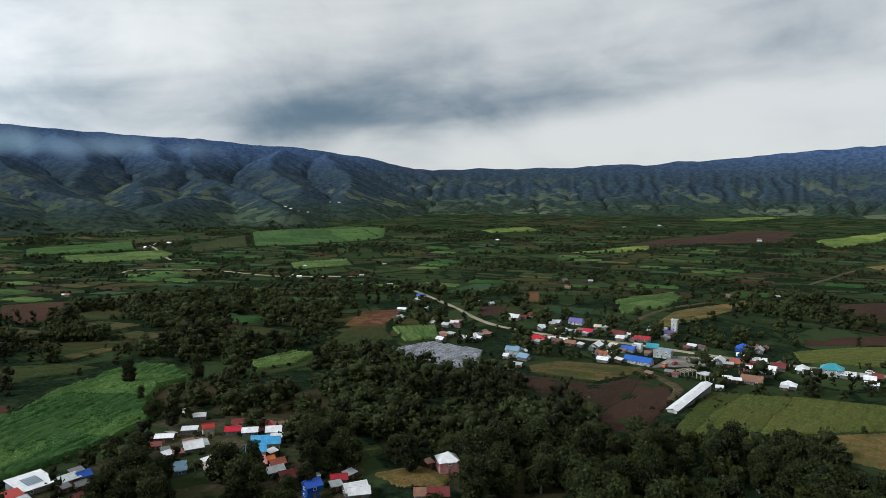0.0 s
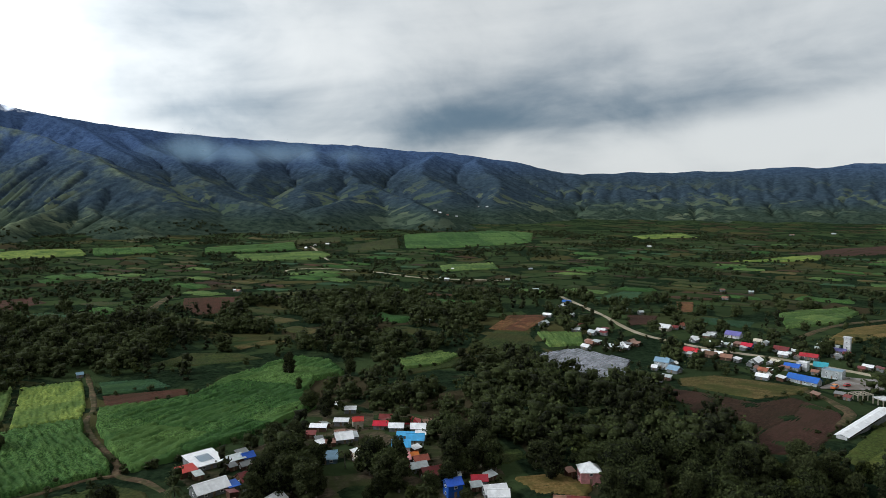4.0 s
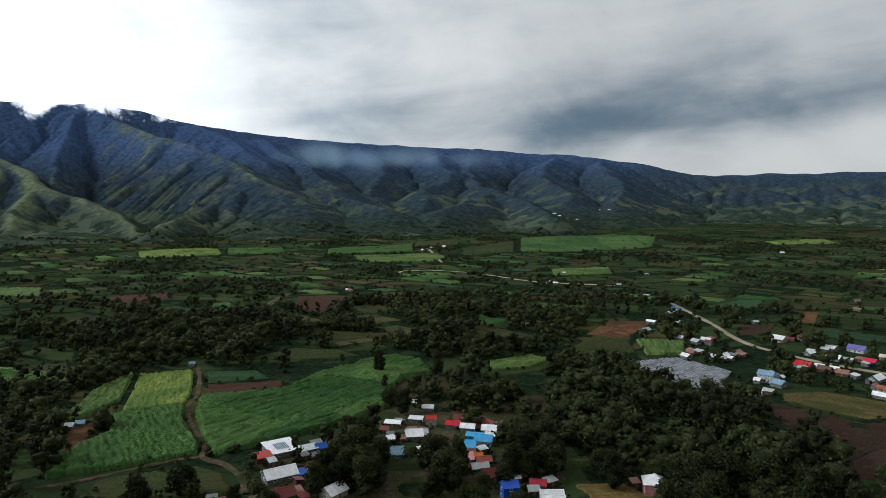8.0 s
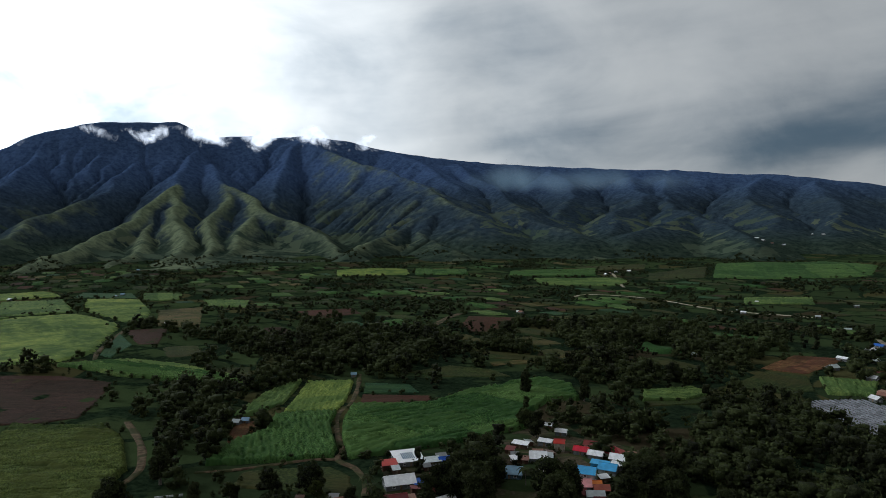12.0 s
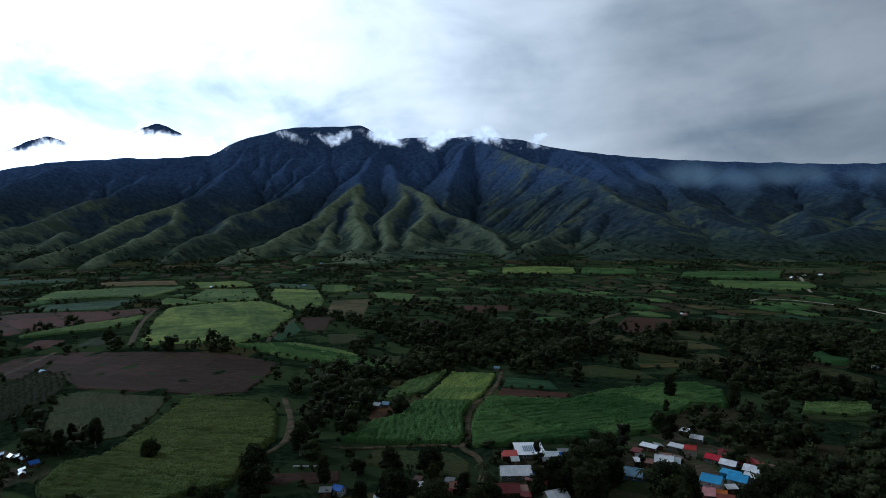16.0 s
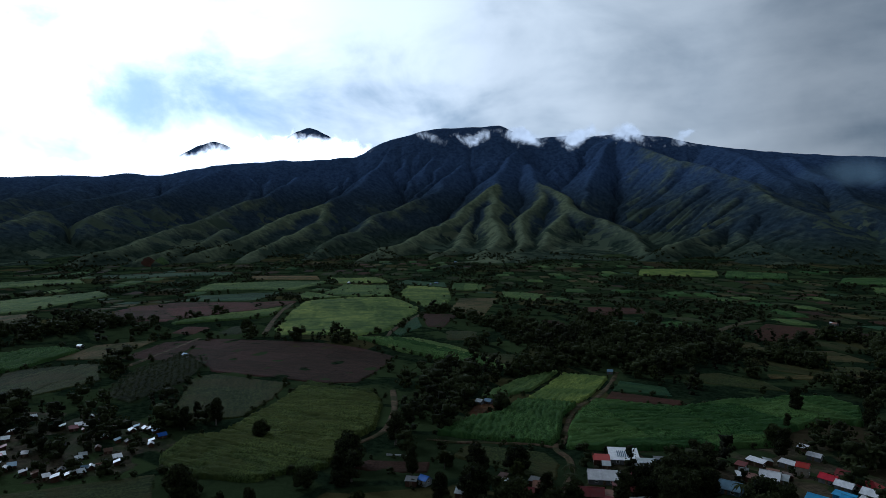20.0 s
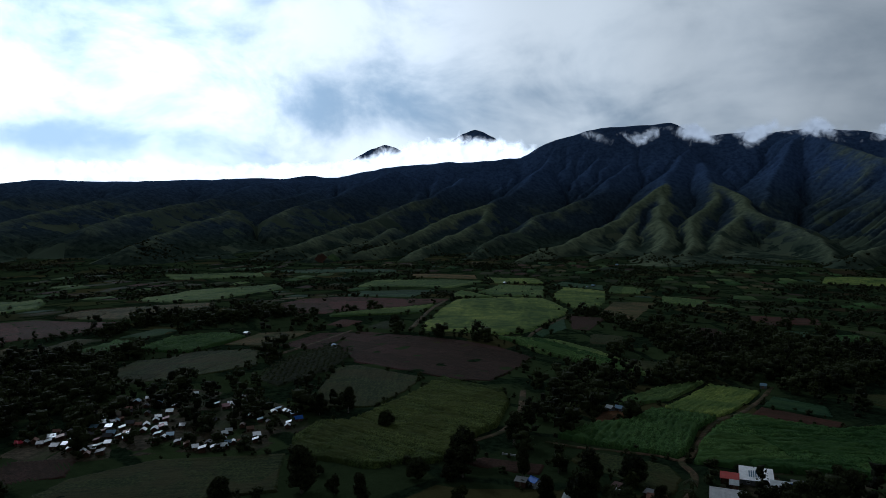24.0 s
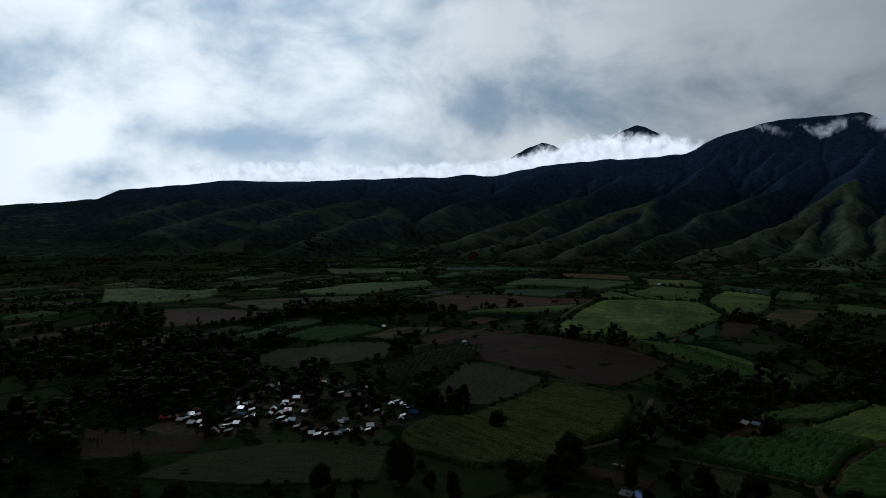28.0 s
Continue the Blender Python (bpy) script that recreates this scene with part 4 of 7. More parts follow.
field("stubble_field", "tan", [(-297, 411), (-276, 447), (-265, 439), (-285, 402)])
field("vegetable_field", "grass", [(-140, 464), (-138, 523), (-111, 529), (-94, 490), (-110, 470)])
field("vegetable_field", "lush", [(-105, 528), (-71, 538), (-63, 498), (-87, 486)])
field("rough_pasture", "grass", [(-328, 442), (-277, 457), (-266, 440), (-305, 421)])
field("rough_pasture", "grassb", [(178, 493), (267, 529), (232, 458), (173, 466)])
field("bare_plot", "orange", [(-144, 529), (-144, 599), (-109, 612), (-109, 571), (-113, 533)])
field("ploughed_field", "soil", [(199, 529), (296, 587), (267, 529), (192, 510)])
field("sugar_cane_field", "lime", [(-755, 155), (-862, 184), (-911, 253), (-878, 309), (-709, 297), (-662, 279), (-512, 204), (-492, 170), (-526, 112), (-562, 110)])
field("young_cane_field", "lime", [(-931, 330), (-1221, 432), (-1104, 478), (-857, 392), (-698, 321), (-722, 303)])
field("sugar_cane_field", "lush", [(-1256, 314), (-1235, 403), (-922, 320), (-937, 259), (-1018, 234)])
field("ploughed_field", "redsoil", [(-815, -49), (-674, -33), (-639, 17), (-716, 74), (-814, 166), (-882, 179), (-888, 109), (-933, 23), (-894, -26)])
field("sugar_cane_field", "lush", [(-629, 23), (-704, 79), (-763, 146), (-666, 120), (-616, 27)])
field("sugar_cane_field", "lush", [(-1214, 38), (-1369, 76), (-1395, 246), (-1348, 303), (-1133, 208)])
field("vegetable_field", "teal", [(-960, 23), (-1090, 52), (-1096, 181), (-919, 126), (-907, 111)])
field("stubble_field", "wheat", [(-1531, 159), (-1501, 307), (-1417, 300), (-1432, 162)])
field("young_cane_field", "lime", [(-1462, 326), (-1419, 427), (-1288, 418), (-1283, 314)])
field("vegetable_field", "teal", [(-1676, -173), (-1667, -9), (-1667, 133), (-1575, 133), (-1561, -89)])
field("sugar_cane_field", "lush", [(-481, 175), (-480, 214), (-444, 240), (-386, 252), (-357, 250), (-385, 225), (-433, 190)])
field("vegetable_field", "teal", [(-505, 205), (-630, 267), (-539, 244), (-491, 209)])
field("ploughed_field", "soil", [(-650, 277), (-622, 311), (-535, 264), (-538, 247)])
field("stubble_field", "tan", [(-857, 399), (-862, 465), (-598, 332), (-655, 311)])
field("sugar_cane_field", "lush", [(-1012, 538), (-926, 573), (-810, 503), (-871, 477)])
field("sugar_cane_field", "lush", [(-1229, 530), (-1133, 561), (-1053, 518), (-1068, 465)])
field("sugar_cane_field", "lush", [(-1068, 216), (-994, 229), (-902, 244), (-903, 187), (-982, 190)])
field("vegetable_field", "teal", [(-1255, 418), (-1337, 463), (-1260, 525), (-1128, 483), (-1246, 442)])
field("sugar_cane_field", "lush", [(-1538, -389), (-1590, -250), (-1603, -184), (-1470, -157), (-1418, -334)])
field("bare_plot", "soil", [(-46, 646), (-18, 656), (-21, 605), (-40, 588)])
field("stubble_field", "wheat", [(98, 573), (128, 639), (227, 766), (219, 716), (157, 616), (114, 568)])
field("bare_plot", "redsoil", [(-459, 553), (-449, 616), (-395, 537), (-407, 510)])
field("bare_plot", "orange", [(-5, 765), (13, 765), (12, 694), (-2, 680)])
field("vegetable_field", "lush", [(84, 702), (165, 827), (166, 771), (127, 660), (82, 622)])
field("bare_plot", "redsoil", [(-502, 609), (-460, 658), (-413, 581), (-414, 539), (-434, 524)])
field("ploughed_field", "soil", [(295, 721), (397, 793), (333, 664), (276, 652)])
field("vegetable_field", "teal", [(-96, 767), (-68, 864), (-44, 864), (-43, 775), (-88, 753)])
field("bare_plot", "redsoil", [(-663, 499), (-691, 592), (-635, 560), (-599, 473)])
field("bare_plot", "redsoil", [(-699, 506), (-701, 599), (-631, 542), (-635, 475)])
field("sugar_cane_field", "lush", [(-1022, -622), (-1049, -569), (-927, -371), (-812, -333), (-742, -396), (-749, -451)])
field("stubble_field", "wheat", [(586, 1307), (680, 1367), (602, 1207)])
field("sugar_cane_field", "lime", [(181, 1595), (280, 1677), (262, 1570), (75, 1465)])
field("sugar_cane_field", "cane", [(-791, 1927), (-600, 2216), (-438, 2135), (-375, 1810), (-441, 1647), (-606, 1486)])
field("sugar_cane_field", "cane", [(-1049, 1350), (-942, 1574), (-814, 1371), (-961, 1238)])
field("sugar_cane_field", "lush", [(-895, 1241), (-746, 1361), (-692, 1308), (-678, 1216), (-817, 1163)])
field("young_cane_field", "lime", [(-1397, 1086), (-1289, 1230), (-1170, 1133), (-1260, 980)])
field("sugar_cane_field", "cane", [(-1275, 1242), (-1144, 1300), (-1058, 1213), (-1150, 1127)])
field("vegetable_field", "grass", [(-788, 1550), (-761, 1823), (-614, 1482), (-690, 1367)])
field("sugar_cane_field", "lush", [(-411, 1171), (-345, 1304), (-289, 1135), (-357, 1037)])
field("rough_pasture", "grass", [(-1021, 1588), (-929, 1803), (-848, 1649), (-942, 1480)])
field("sugar_cane_field", "grass", [(-367, 1849), (-215, 1959), (-227, 1823), (-338, 1775)])
field("ploughed_field", "soil", [(203, 1678), (336, 1851), (708, 2295), (819, 2235), (606, 1792), (423, 1746), (276, 1653)])
field("sugar_cane_field", "lime", [(-146, 2110), (-12, 2304), (40, 2149), (-107, 2026)])
field("sugar_cane_field", "lime", [(717, 1877), (1055, 2234), (1021, 2061), (691, 1681)])
field("sugar_cane_field", "lime", [(634, 2864), (912, 3127), (1090, 3114), (778, 2807)])
field("village_ground", "dirt", [(-169, 198), (-186, 222), (-155, 233), (-162, 259), (-166, 315), (-136, 297), (-104, 292), (-79, 257), (-56, 238), (-53, 215), (-139, 172)], True)
field("hamlet_ground", "dirt", [(-205, -88), (-305, -71), (-328, -46), (-306, 1), (-273, 30), (-244, 39), (-212, 19), (-214, -15), (-205, -54)], True)


# ---- tracks and roads ----
LANES = []


def lane(name, width, points, material, label):
    """A ribbon of track with soft, uneven edges, laid on the ground."""
    LANES.append((points, width))
    pts = np.array(points, float)
    t = np.arange(len(pts))
    tt = np.linspace(0, len(pts) - 1, (len(pts) - 1) * 14 + 1)
    # a smooth line through the points
    tang = np.gradient(pts, axis=0)
    k = np.minimum(tt.astype(int), len(pts) - 2)
    s = (tt - k)[:, None]
    p = (2 * s**3 - 3 * s**2 + 1) * pts[k] + (s**3 - 2 * s**2 + s) * tang[k] + (-2 * s**3 + 3 * s**2) * pts[k + 1] + (s**3 - s**2) * tang[k + 1]
    d = np.gradient(p, axis=0)
    d /= np.hypot(*d.T)[:, None]
    side = np.stack([-d[:, 1], d[:, 0]], 1)
    cols = []
    for c in np.linspace(-1, 1, 7):
        edge = 1 + 0.18 * wave(tt * 3.7 + 9 * c, tt * 2.1)
        q = p + side * (c * width / 2 * edge)[:, None]
        cols.append(np.column_stack([q, land(q[:, 0], q[:, 1]) + 0.45 - 0.5 * (abs(c) == 1) - 0.08 * (0.3 < abs(c) < 0.5)]))
    v = np.stack(cols, 1)
    i = np.arange(v.shape[0] * 7).reshape(-1, 7)
    quads = np.stack([i[:-1, :-1], i[1:, :-1], i[1:, 1:], i[:-1, 1:]], -1).reshape(-1, 4)[:, ::-1]
    return tagged(new(name, quick_mesh(name, v.reshape(-1, 3), quads, material, True)), label, "road", kind="structure")


DIRT = "pale rutted dirt farm track between fields"
lane("dirt_track", 3, [(-329, 314), (-302, 291), (-269, 260), (-252, 239), (-227, 219), (-195, 198), (-186, 189), (-171, 187), (-157, 180), (-147, 172)], EARTH, DIRT)
lane("dirt_track", 2.2, [(-186, 189), (-194, 180), (-200, 165), (-205, 153), (-213, 140)], EARTH, DIRT)
lane("dirt_track", 3.6, [(-314, 153), (-268, 141), (-232, 126), (-215, 107), (-202, 96)], EARTH, DIRT)
lane("dirt_track", 5, [(-832, 164), (-675, 127), (-539, 101)], EARTH, DIRT)
lane("dirt_track", 4, [(-663, 286), (-539, 219), (-490, 197)], EARTH, DIRT)
lane("dirt_track", 4, [(-413, -3), (-467, 20), (-536, 49)], EARTH, DIRT)
lane("road", 5.5, [(-127, 778), (-92, 690), (-66, 632), (-34, 564), (-1, 534), (28, 519), (67, 507), (116, 481), (148, 466), (180, 452), (220, 434)], GRAVEL, "pale gravel road through the valley")
lane("road", 6.5, [(-604, 966), (-617, 1029), (-532, 1035), (-450, 999), (-381, 958), (-324, 937), (-227, 934)], GRAVEL, "pale gravel road through the valley")
lane("road", 6, [(-835, 1469), (-747, 1343), (-650, 1207)], GRAVEL, "pale gravel road through the valley")
lane("dirt_track", 6, [(67, 424), (76, 402), (80, 378), (71, 349)], EARTH, DIRT)
lane("dirt_track", 6, [(87, 591), (126, 656), (188, 741)], EARTH, DIRT)
lane("dirt_track", 7, [(372, 983), (474, 1148), (558, 1263)], EARTH, DIRT)
lane("dirt_track", 8, [(-452, 502), (-497, 570), (-534, 631)], EARTH, DIRT)


# ---- houses ----
HOMES = []


def box_faces(x0, x1, y0, y1, z0, z1):
    v = [(x, y, z) for z in (z0, z1) for x, y in ((x0, y0), (x1, y0), (x1, y1), (x0, y1))]
    return v, [(0, 3, 2, 1), (4, 5, 6, 7), (0, 1, 5, 4), (1, 2, 6, 5), (2, 3, 7, 6), (3, 0, 4, 7)]


def boxes(name, spans, material):
    verts, faces = [], []
    for span in spans:
        v, f = box_faces(*span)
        faces += [tuple(k + len(verts) for k in g) for g in f]
        verts += v
    return mesh_of(name, verts, faces, material)


def slab(name, top, thick, material):
    """A sheet through the corners of its top, with thickness."""
    n = len(top)
    verts = list(top) + [(x, y, z - thick) for x, y, z in top]
    faces = [tuple(range(n)), tuple(range(2 * n - 1, n - 1, -1))] + [(k, k + n, (k + 1) % n + n, (k + 1) % n) for k in range(n)]
    return mesh_of(name, verts, faces, material)


def gable_body(w, d, h, rise, material):
    """Walls with pointed gable ends; the ridge runs along x."""
    x, y = w / 2, d / 2
    v = [(-x, -y, -0.8), (x, -y, -0.8), (x, y, -0.8), (-x, y, -0.8), (-x, -y, h), (x, -y, h), (x, y, h), (-x, y, h), (-x, 0, h + rise), (x, 0, h + rise)]
    f = [(0, 3, 2, 1), (0, 1, 5, 4), (2, 3, 7, 6), (1, 2, 6, 9, 5), (3, 0, 4, 8, 7), (4, 5, 9, 8), (6, 7, 8, 9)]
    return mesh_of("wall", v, f, material)


def window_unit(parent, x, y, z, w, h, side):
    """A window in the wall that faces side (x or y, + or -): a frame with a pane set in it."""
    ax, sg = side[1], 1 if side[0] == "+" else -1
    def span(a, b, lo, hi, near, far):
        u = sorted((near * sg, far * sg))
        return (x + a, x + b, y + u[0], y + u[1], lo, hi) if ax == "y" else (x + u[0], x + u[1], y + a, y + b, lo, hi)
    t = 0.12
    win = part("window", boxes("window", [span(-w / 2, w / 2, z, z + t, -0.05, 0.10), span(-w / 2, w / 2, z + h - t, z + h, -0.05, 0.10),
                                          span(-w / 2, -w / 2 + t, z + t, z + h - t, -0.05, 0.08), span(w / 2 - t, w / 2, z + t, z + h - t, -0.05, 0.08)], FRAME), parent)
    part("pane", boxes("pane", [span(-w / 2 + t, w / 2 - t, z + t, z + h - t, -0.03, 0.03)], GLASS), win)


KINDS = {"gable": "gabled", "hip": "hip-roofed", "lean": "lean-to", "flat": "flat-roofed"}
TONE = {"white": "white", "cream": "cream", "grey": "grey", "red": "red", "maroon": "maroon", "crimson": "crimson", "pink": "pale red", "orange": "orange", "blue": "bright blue", "sky": "sky-blue",
        "teal": "teal", "steel": "blue-grey", "purple": "violet-blue", "brown": "brown", "rust": "rusty", "tile": "brick-red", "pale": "pale grey", "black": "dark"}


def house(x, y, w, d, turn, shape, roof, wall, storeys=1, fine=True, name="house", group="houses of the near village", low=0.0):
    """A house on its plot: walls, roof sheets, ridge cap, door and windows."""
    if name == "hut":
        w, d, low = 0.82 * w, 0.9 * d, 0.5
    if name == "farmhouse" and math.hypot(x, y) < 1300:
        w, d = 0.5 * w, 0.55 * d
    HOMES.append((x, y, 0.5 * math.hypot(w, d) + 0.8))
    ob = new(name)
    h = (2.25 if w > 4.5 else 1.9) * storeys - low
    rise = min(0.32 * d, 2.8) if shape != "flat" else 0.1
    o, t = 0.42 if w > 4.5 else 0.3, 0.10
    skin, cover = plaster(wall), roofing(roof)
    ex, ey = w / 2 + o, d / 2 + o
    drop = rise * o / (d / 2)
    e, r = h - drop + 0.12, h + rise + 0.12
    if shape == "gable":
        part("wall", gable_body(w, d, h, rise, skin), ob)
        part("roof", slab("roof", [(-ex, -ey, e), (ex, -ey, e), (ex, -0.02, r), (-ex, -0.02, r)], t, cover), ob)
        part("roof", slab("roof", [(ex, ey, e), (-ex, ey, e), (-ex, 0.02, r), (ex, 0.02, r)], t, cover), ob)
        if fine:
            part("ridge_cap", slab("ridge_cap", [(-ex, -0.28, r - 0.02), (ex, -0.28, r - 0.02), (ex, 0, r + 0.09), (ex, 0.28, r - 0.02), (-ex, 0.28, r - 0.02), (-ex, 0, r + 0.09)], 0.08, cover), ob)
    elif shape == "hip":
        part("wall", boxes("wall", [(-w / 2, w / 2, -d / 2, d / 2, -0.8, h)], skin), ob)
        g = max(w / 2 - d / 2, 0.3)
        a, b, c, k = (-ex, -ey, e), (ex, -ey, e), (ex, ey, e), (-ex, ey, e)
        p, q = (-g, 0, r), (g, 0, r)
        for face in ([a, b, q, p], [c, k, p, q], [b, c, q], [k, a, p]):
            part("roof", slab("roof", face, t, cover), ob)
        if fine:
            part("ridge_cap", boxes("ridge_cap", [(-g - 0.2, g + 0.2, -0.18, 0.18, r - 0.1, r + 0.07)], cover), ob)
    elif shape == "lean":
        part("wall", boxes("wall", [(-w / 2, w / 2, -d / 2, d / 2, -0.8, h - 0.1)], skin), ob)
        part("roof", slab("roof", [(-ex, -ey, h + 0.05), (ex, -ey, h + 0.05), (ex, ey, h + 0.8), (-ex, ey, h + 0.8)], t, cover), ob)
        part("gable_board", mesh_of("gable_board", [(-w / 2, -d / 2, h - 0.1), (-w / 2, d / 2, h - 0.1), (-w / 2, d / 2, h + 0.62), (w / 2, -d / 2, h - 0.1), (w / 2, d / 2, h - 0.1), (w / 2, d / 2, h + 0.62)],
                                    [(0, 1, 2), (3, 5, 4), (1, 4, 5, 2), (0, 2, 5, 3)], skin), ob)
    else:
        part("wall", boxes("wall", [(-w / 2, w / 2, -d / 2, d / 2, -0.8, h)], skin), ob)
        part("roof", boxes("roof", [(-w / 2 + 0.2, w / 2 - 0.2, -d / 2 + 0.2, d / 2 - 0.2, h, h + 0.12)], cover), ob)
        part("parapet", boxes("parapet", [(-w / 2 - 0.05, w / 2 + 0.05, -d / 2 - 0.05, -d / 2 + 0.2, h, h + 0.6), (-w / 2 - 0.05, w / 2 + 0.05, d / 2 - 0.2, d / 2 + 0.05, h, h + 0.6),
                                          (-w / 2 - 0.05, -w / 2 + 0.2, -d / 2 + 0.2, d / 2 - 0.2, h, h + 0.6), (w / 2 - 0.2, w / 2 + 0.05, -d / 2 + 0.2, d / 2 - 0.2, h, h + 0.6)], skin), ob)
    door_h = min(2.05, h - 0.25)
    part("door", boxes("door", [(-0.45, 0.45, -d / 2 - 0.06, -d / 2 + 0.04, -0.1, door_h)], WOOD), ob)
    if fine:
        for s in range(storeys):
            z = 0.85 + 2.25 * s
            if z + 1.05 > h + 0.01:
                continue
            n = max(1, int(w / 4.2))
            for k in range(n):
                xx = -w / 2 + (k + 0.5) * w / n
                if s or abs(xx) > 1.2:
                    window_unit(ob, xx, -d / 2, z, 1.2, 0.95, "-y")
                window_unit(ob, xx, d / 2, z, 1.2, 0.95, "+y")
            window_unit(ob, w / 2, 0, z, 1.2, 0.95, "+x")
            window_unit(ob, -w / 2, 0, z, 1.2, 0.95, "-x")
    ob.matrix_basis = pose(x, y, float(land(x, y)) + 0.1, 0, 0, turn)
    say = f"{KINDS[shape]} {'two-storey ' if storeys > 1 else ''}{name.replace('_', ' ')} with {TONE[roof]} metal roof and {TONE[wall]} walls"
    return tagged(ob, say, name.split("_")[-1], group)


house(-162.4, 196.5, 5.9, 4.6, 62, "lean", "red", "brown", 1)
house(-145.1, 186.6, 11.1, 6.9, 62, "gable", "white", "grey", 1)
house(-139.6, 191.4, 3.7, 3.9, 62, "lean", "blue", "grey", 1)
house(-152.8, 211.0, 6.7, 3.9, 62, "lean", "pale", "brown", 1)
house(-150.4, 215.6, 4.4, 4.2, 62, "gable", "blue", "grey", 1)
house(-146.3, 208.2, 3.7, 3.1, 62, "gable", "grey", "brown", 1)
house(-138.1, 198.2, 6.7, 6.2, 62, "gable", "maroon", "brown", 1)
house(-130.5, 190.7, 5.9, 4.6, 62, "gable", "maroon", "grey", 1)
house(-133.2, 174.1, 8.1, 6.2, 62, "gable", "maroon", "brown", 1)
house(-131.0, 178.8, 4.4, 3.9, 62, "lean", "rust", "brown", 1)
house(-120.0, 184.9, 7.4, 6.2, 82, "gable", "white", "cream", 1)
house(-122.2, 223.4, 8.9, 6.2, 32, "gable", "steel", "steel", 1)
house(-126.0, 246.0, 6.7, 6.2, 37, "gable", "white", "grey", 1)
house(-124.0, 249.6, 4.4, 4.6, 37, "lean", "pale", "grey", 1)
house(-128.4, 239.5, 3.7, 3.1, 32, "lean", "rust", "brown", 1)
house(-131.5, 237.6, 3.3, 3.1, 62, "lean", "white", "brown", 1)
house(-110.5, 228.2, 4.4, 4.6, 42, "gable", "cream", "brown", 1)
house(-142.5, 255.2, 6.7, 2.7, 17, "lean", "white", "brown", 1)
house(-141.0, 246.3, 3.7, 3.1, 22, "lean", "maroon", "brown", 1)
house(-137.2, 265.9, 5.9, 2.7, 17, "lean", "white", "grey", 1)
house(-128.7, 264.7, 4.4, 3.9, 32, "gable", "red", "cream", 2)
house(-143.2, 286.5, 5.2, 3.1, 22, "gable", "white", "grey", 1)
house(-155.6, 293.2, 3.7, 2.7, 22, "lean", "white", "brown", 1)
house(-118.9, 266.9, 5.9, 3.9, 17, "gable", "crimson", "grey", 1)
house(-121.2, 277.5, 5.2, 3.9, 17, "gable", "maroon", "grey", 1)
house(-111.4, 266.2, 5.9, 3.9, 17, "gable", "white", "grey", 1)
house(-108.0, 274.7, 7.4, 6.2, 17, "hip", "red", "cream", 1)
house(-102.2, 268.2, 5.9, 4.6, 17, "gable", "white", "grey", 1)
house(-103.2, 256.3, 6.7, 2.7, 17, "lean", "sky", "sky", 1)
house(-98.0, 254.1, 6.7, 5.4, 17, "gable", "sky", "pale", 1)
house(-97.9, 238.8, 6.7, 5.4, 22, "gable", "sky", "pale", 2)
house(-98.3, 261.0, 4.4, 3.1, 17, "lean", "white", "grey", 1)
house(-95.2, 231.8, 5.9, 5.4, 42, "gable", "pink", "grey", 1)
house(-92.3, 235.8, 4.4, 3.9, 42, "gable", "orange", "brown", 1)
house(-87.9, 233.1, 5.2, 3.9, 42, "gable", "tile", "brown", 1)
house(-86.3, 226.6, 5.9, 3.9, 42, "gable", "pale", "grey", 1)
house(-79.4, 222.9, 8.1, 6.2, 42, "gable", "maroon", "brown", 1)
house(-92.0, 223.8, 5.9, 3.9, 42, "gable", "maroon", "brown", 1)
house(-68.4, 212.1, 5.2, 4.6, 42, "gable", "blue", "blue", 2)
house(-62.5, 223.0, 5.2, 3.9, 22, "gable", "red", "grey", 1)
house(-55.2, 216.3, 7.4, 5.4, 32, "gable", "white", "grey", 1)
house(-77.5, 223.9, 3.7, 3.1, 62, "lean", "pale", "grey", 1)
house(-62.1, 218.3, 3.7, 3.1, 32, "lean", "pale", "brown", 1)
house(-27.4, 239.4, 7.0, 6.9, 20, "hip", "white", "pink", 2)
house(-32.4, 215.8, 5.9, 4.6, 10, "gable", "rust", "grey", 1)
house(-27.8, 216.5, 6.7, 5.4, 10, "gable", "maroon", "brown", 1)
house(-53.3, 213.8, 6.7, 4.6, 20, "gable", "white", "grey", 1)
house(-71.7, 224.6, 3.7, 3.1, 30, "lean", "pale", "brown", 1)
house(-165.7, 123.9, 3.7, 3.5, 30, "gable", "blue", "pale", 1)
house(-154.0, 149.9, 3.3, 3.1, 60, "gable", "white", "grey", 1)
house(-142.3, 152.7, 6.7, 4.6, 60, "gable", "maroon", "brown", 1)
house(-145.0, 161.2, 5.9, 4.6, 60, "gable", "rust", "brown", 1)
house(-150.1, 132.8, 4.4, 3.9, 50, "gable", "pale", "brown", 1)
house(-11.2, 585.1, 9.5, 6.9, -24, "gable", "white", "cream", 1, group="houses of the town")
house(3.5, 603.4, 6.0, 5.2, -32, "gable", "tile", "cream", 1, group="houses of the town")
house(23.4, 570.4, 6.9, 4.3, -32, "gable", "white", "grey", 1, group="houses of the town")
house(39.8, 577.6, 11.2, 7.7, -24, "gable", "purple", "white", 1, group="houses of the town")
house(25.5, 535.8, 8.6, 6.0, -24, "gable", "white", "grey", 1, group="houses of the town")
house(10.7, 542.4, 7.7, 4.3, 66, "gable", "white", "grey", 1, group="houses of the town")
house(46.4, 536.4, 7.7, 5.2, -32, "gable", "crimson", "blue", 1, group="houses of the town")
house(55.2, 557.9, 5.2, 4.3, -16, "gable", "cream", "grey", 1, group="houses of the town")
house(68.2, 531.9, 10.3, 6.0, -32, "gable", "maroon", "grey", 1, group="houses of the town")
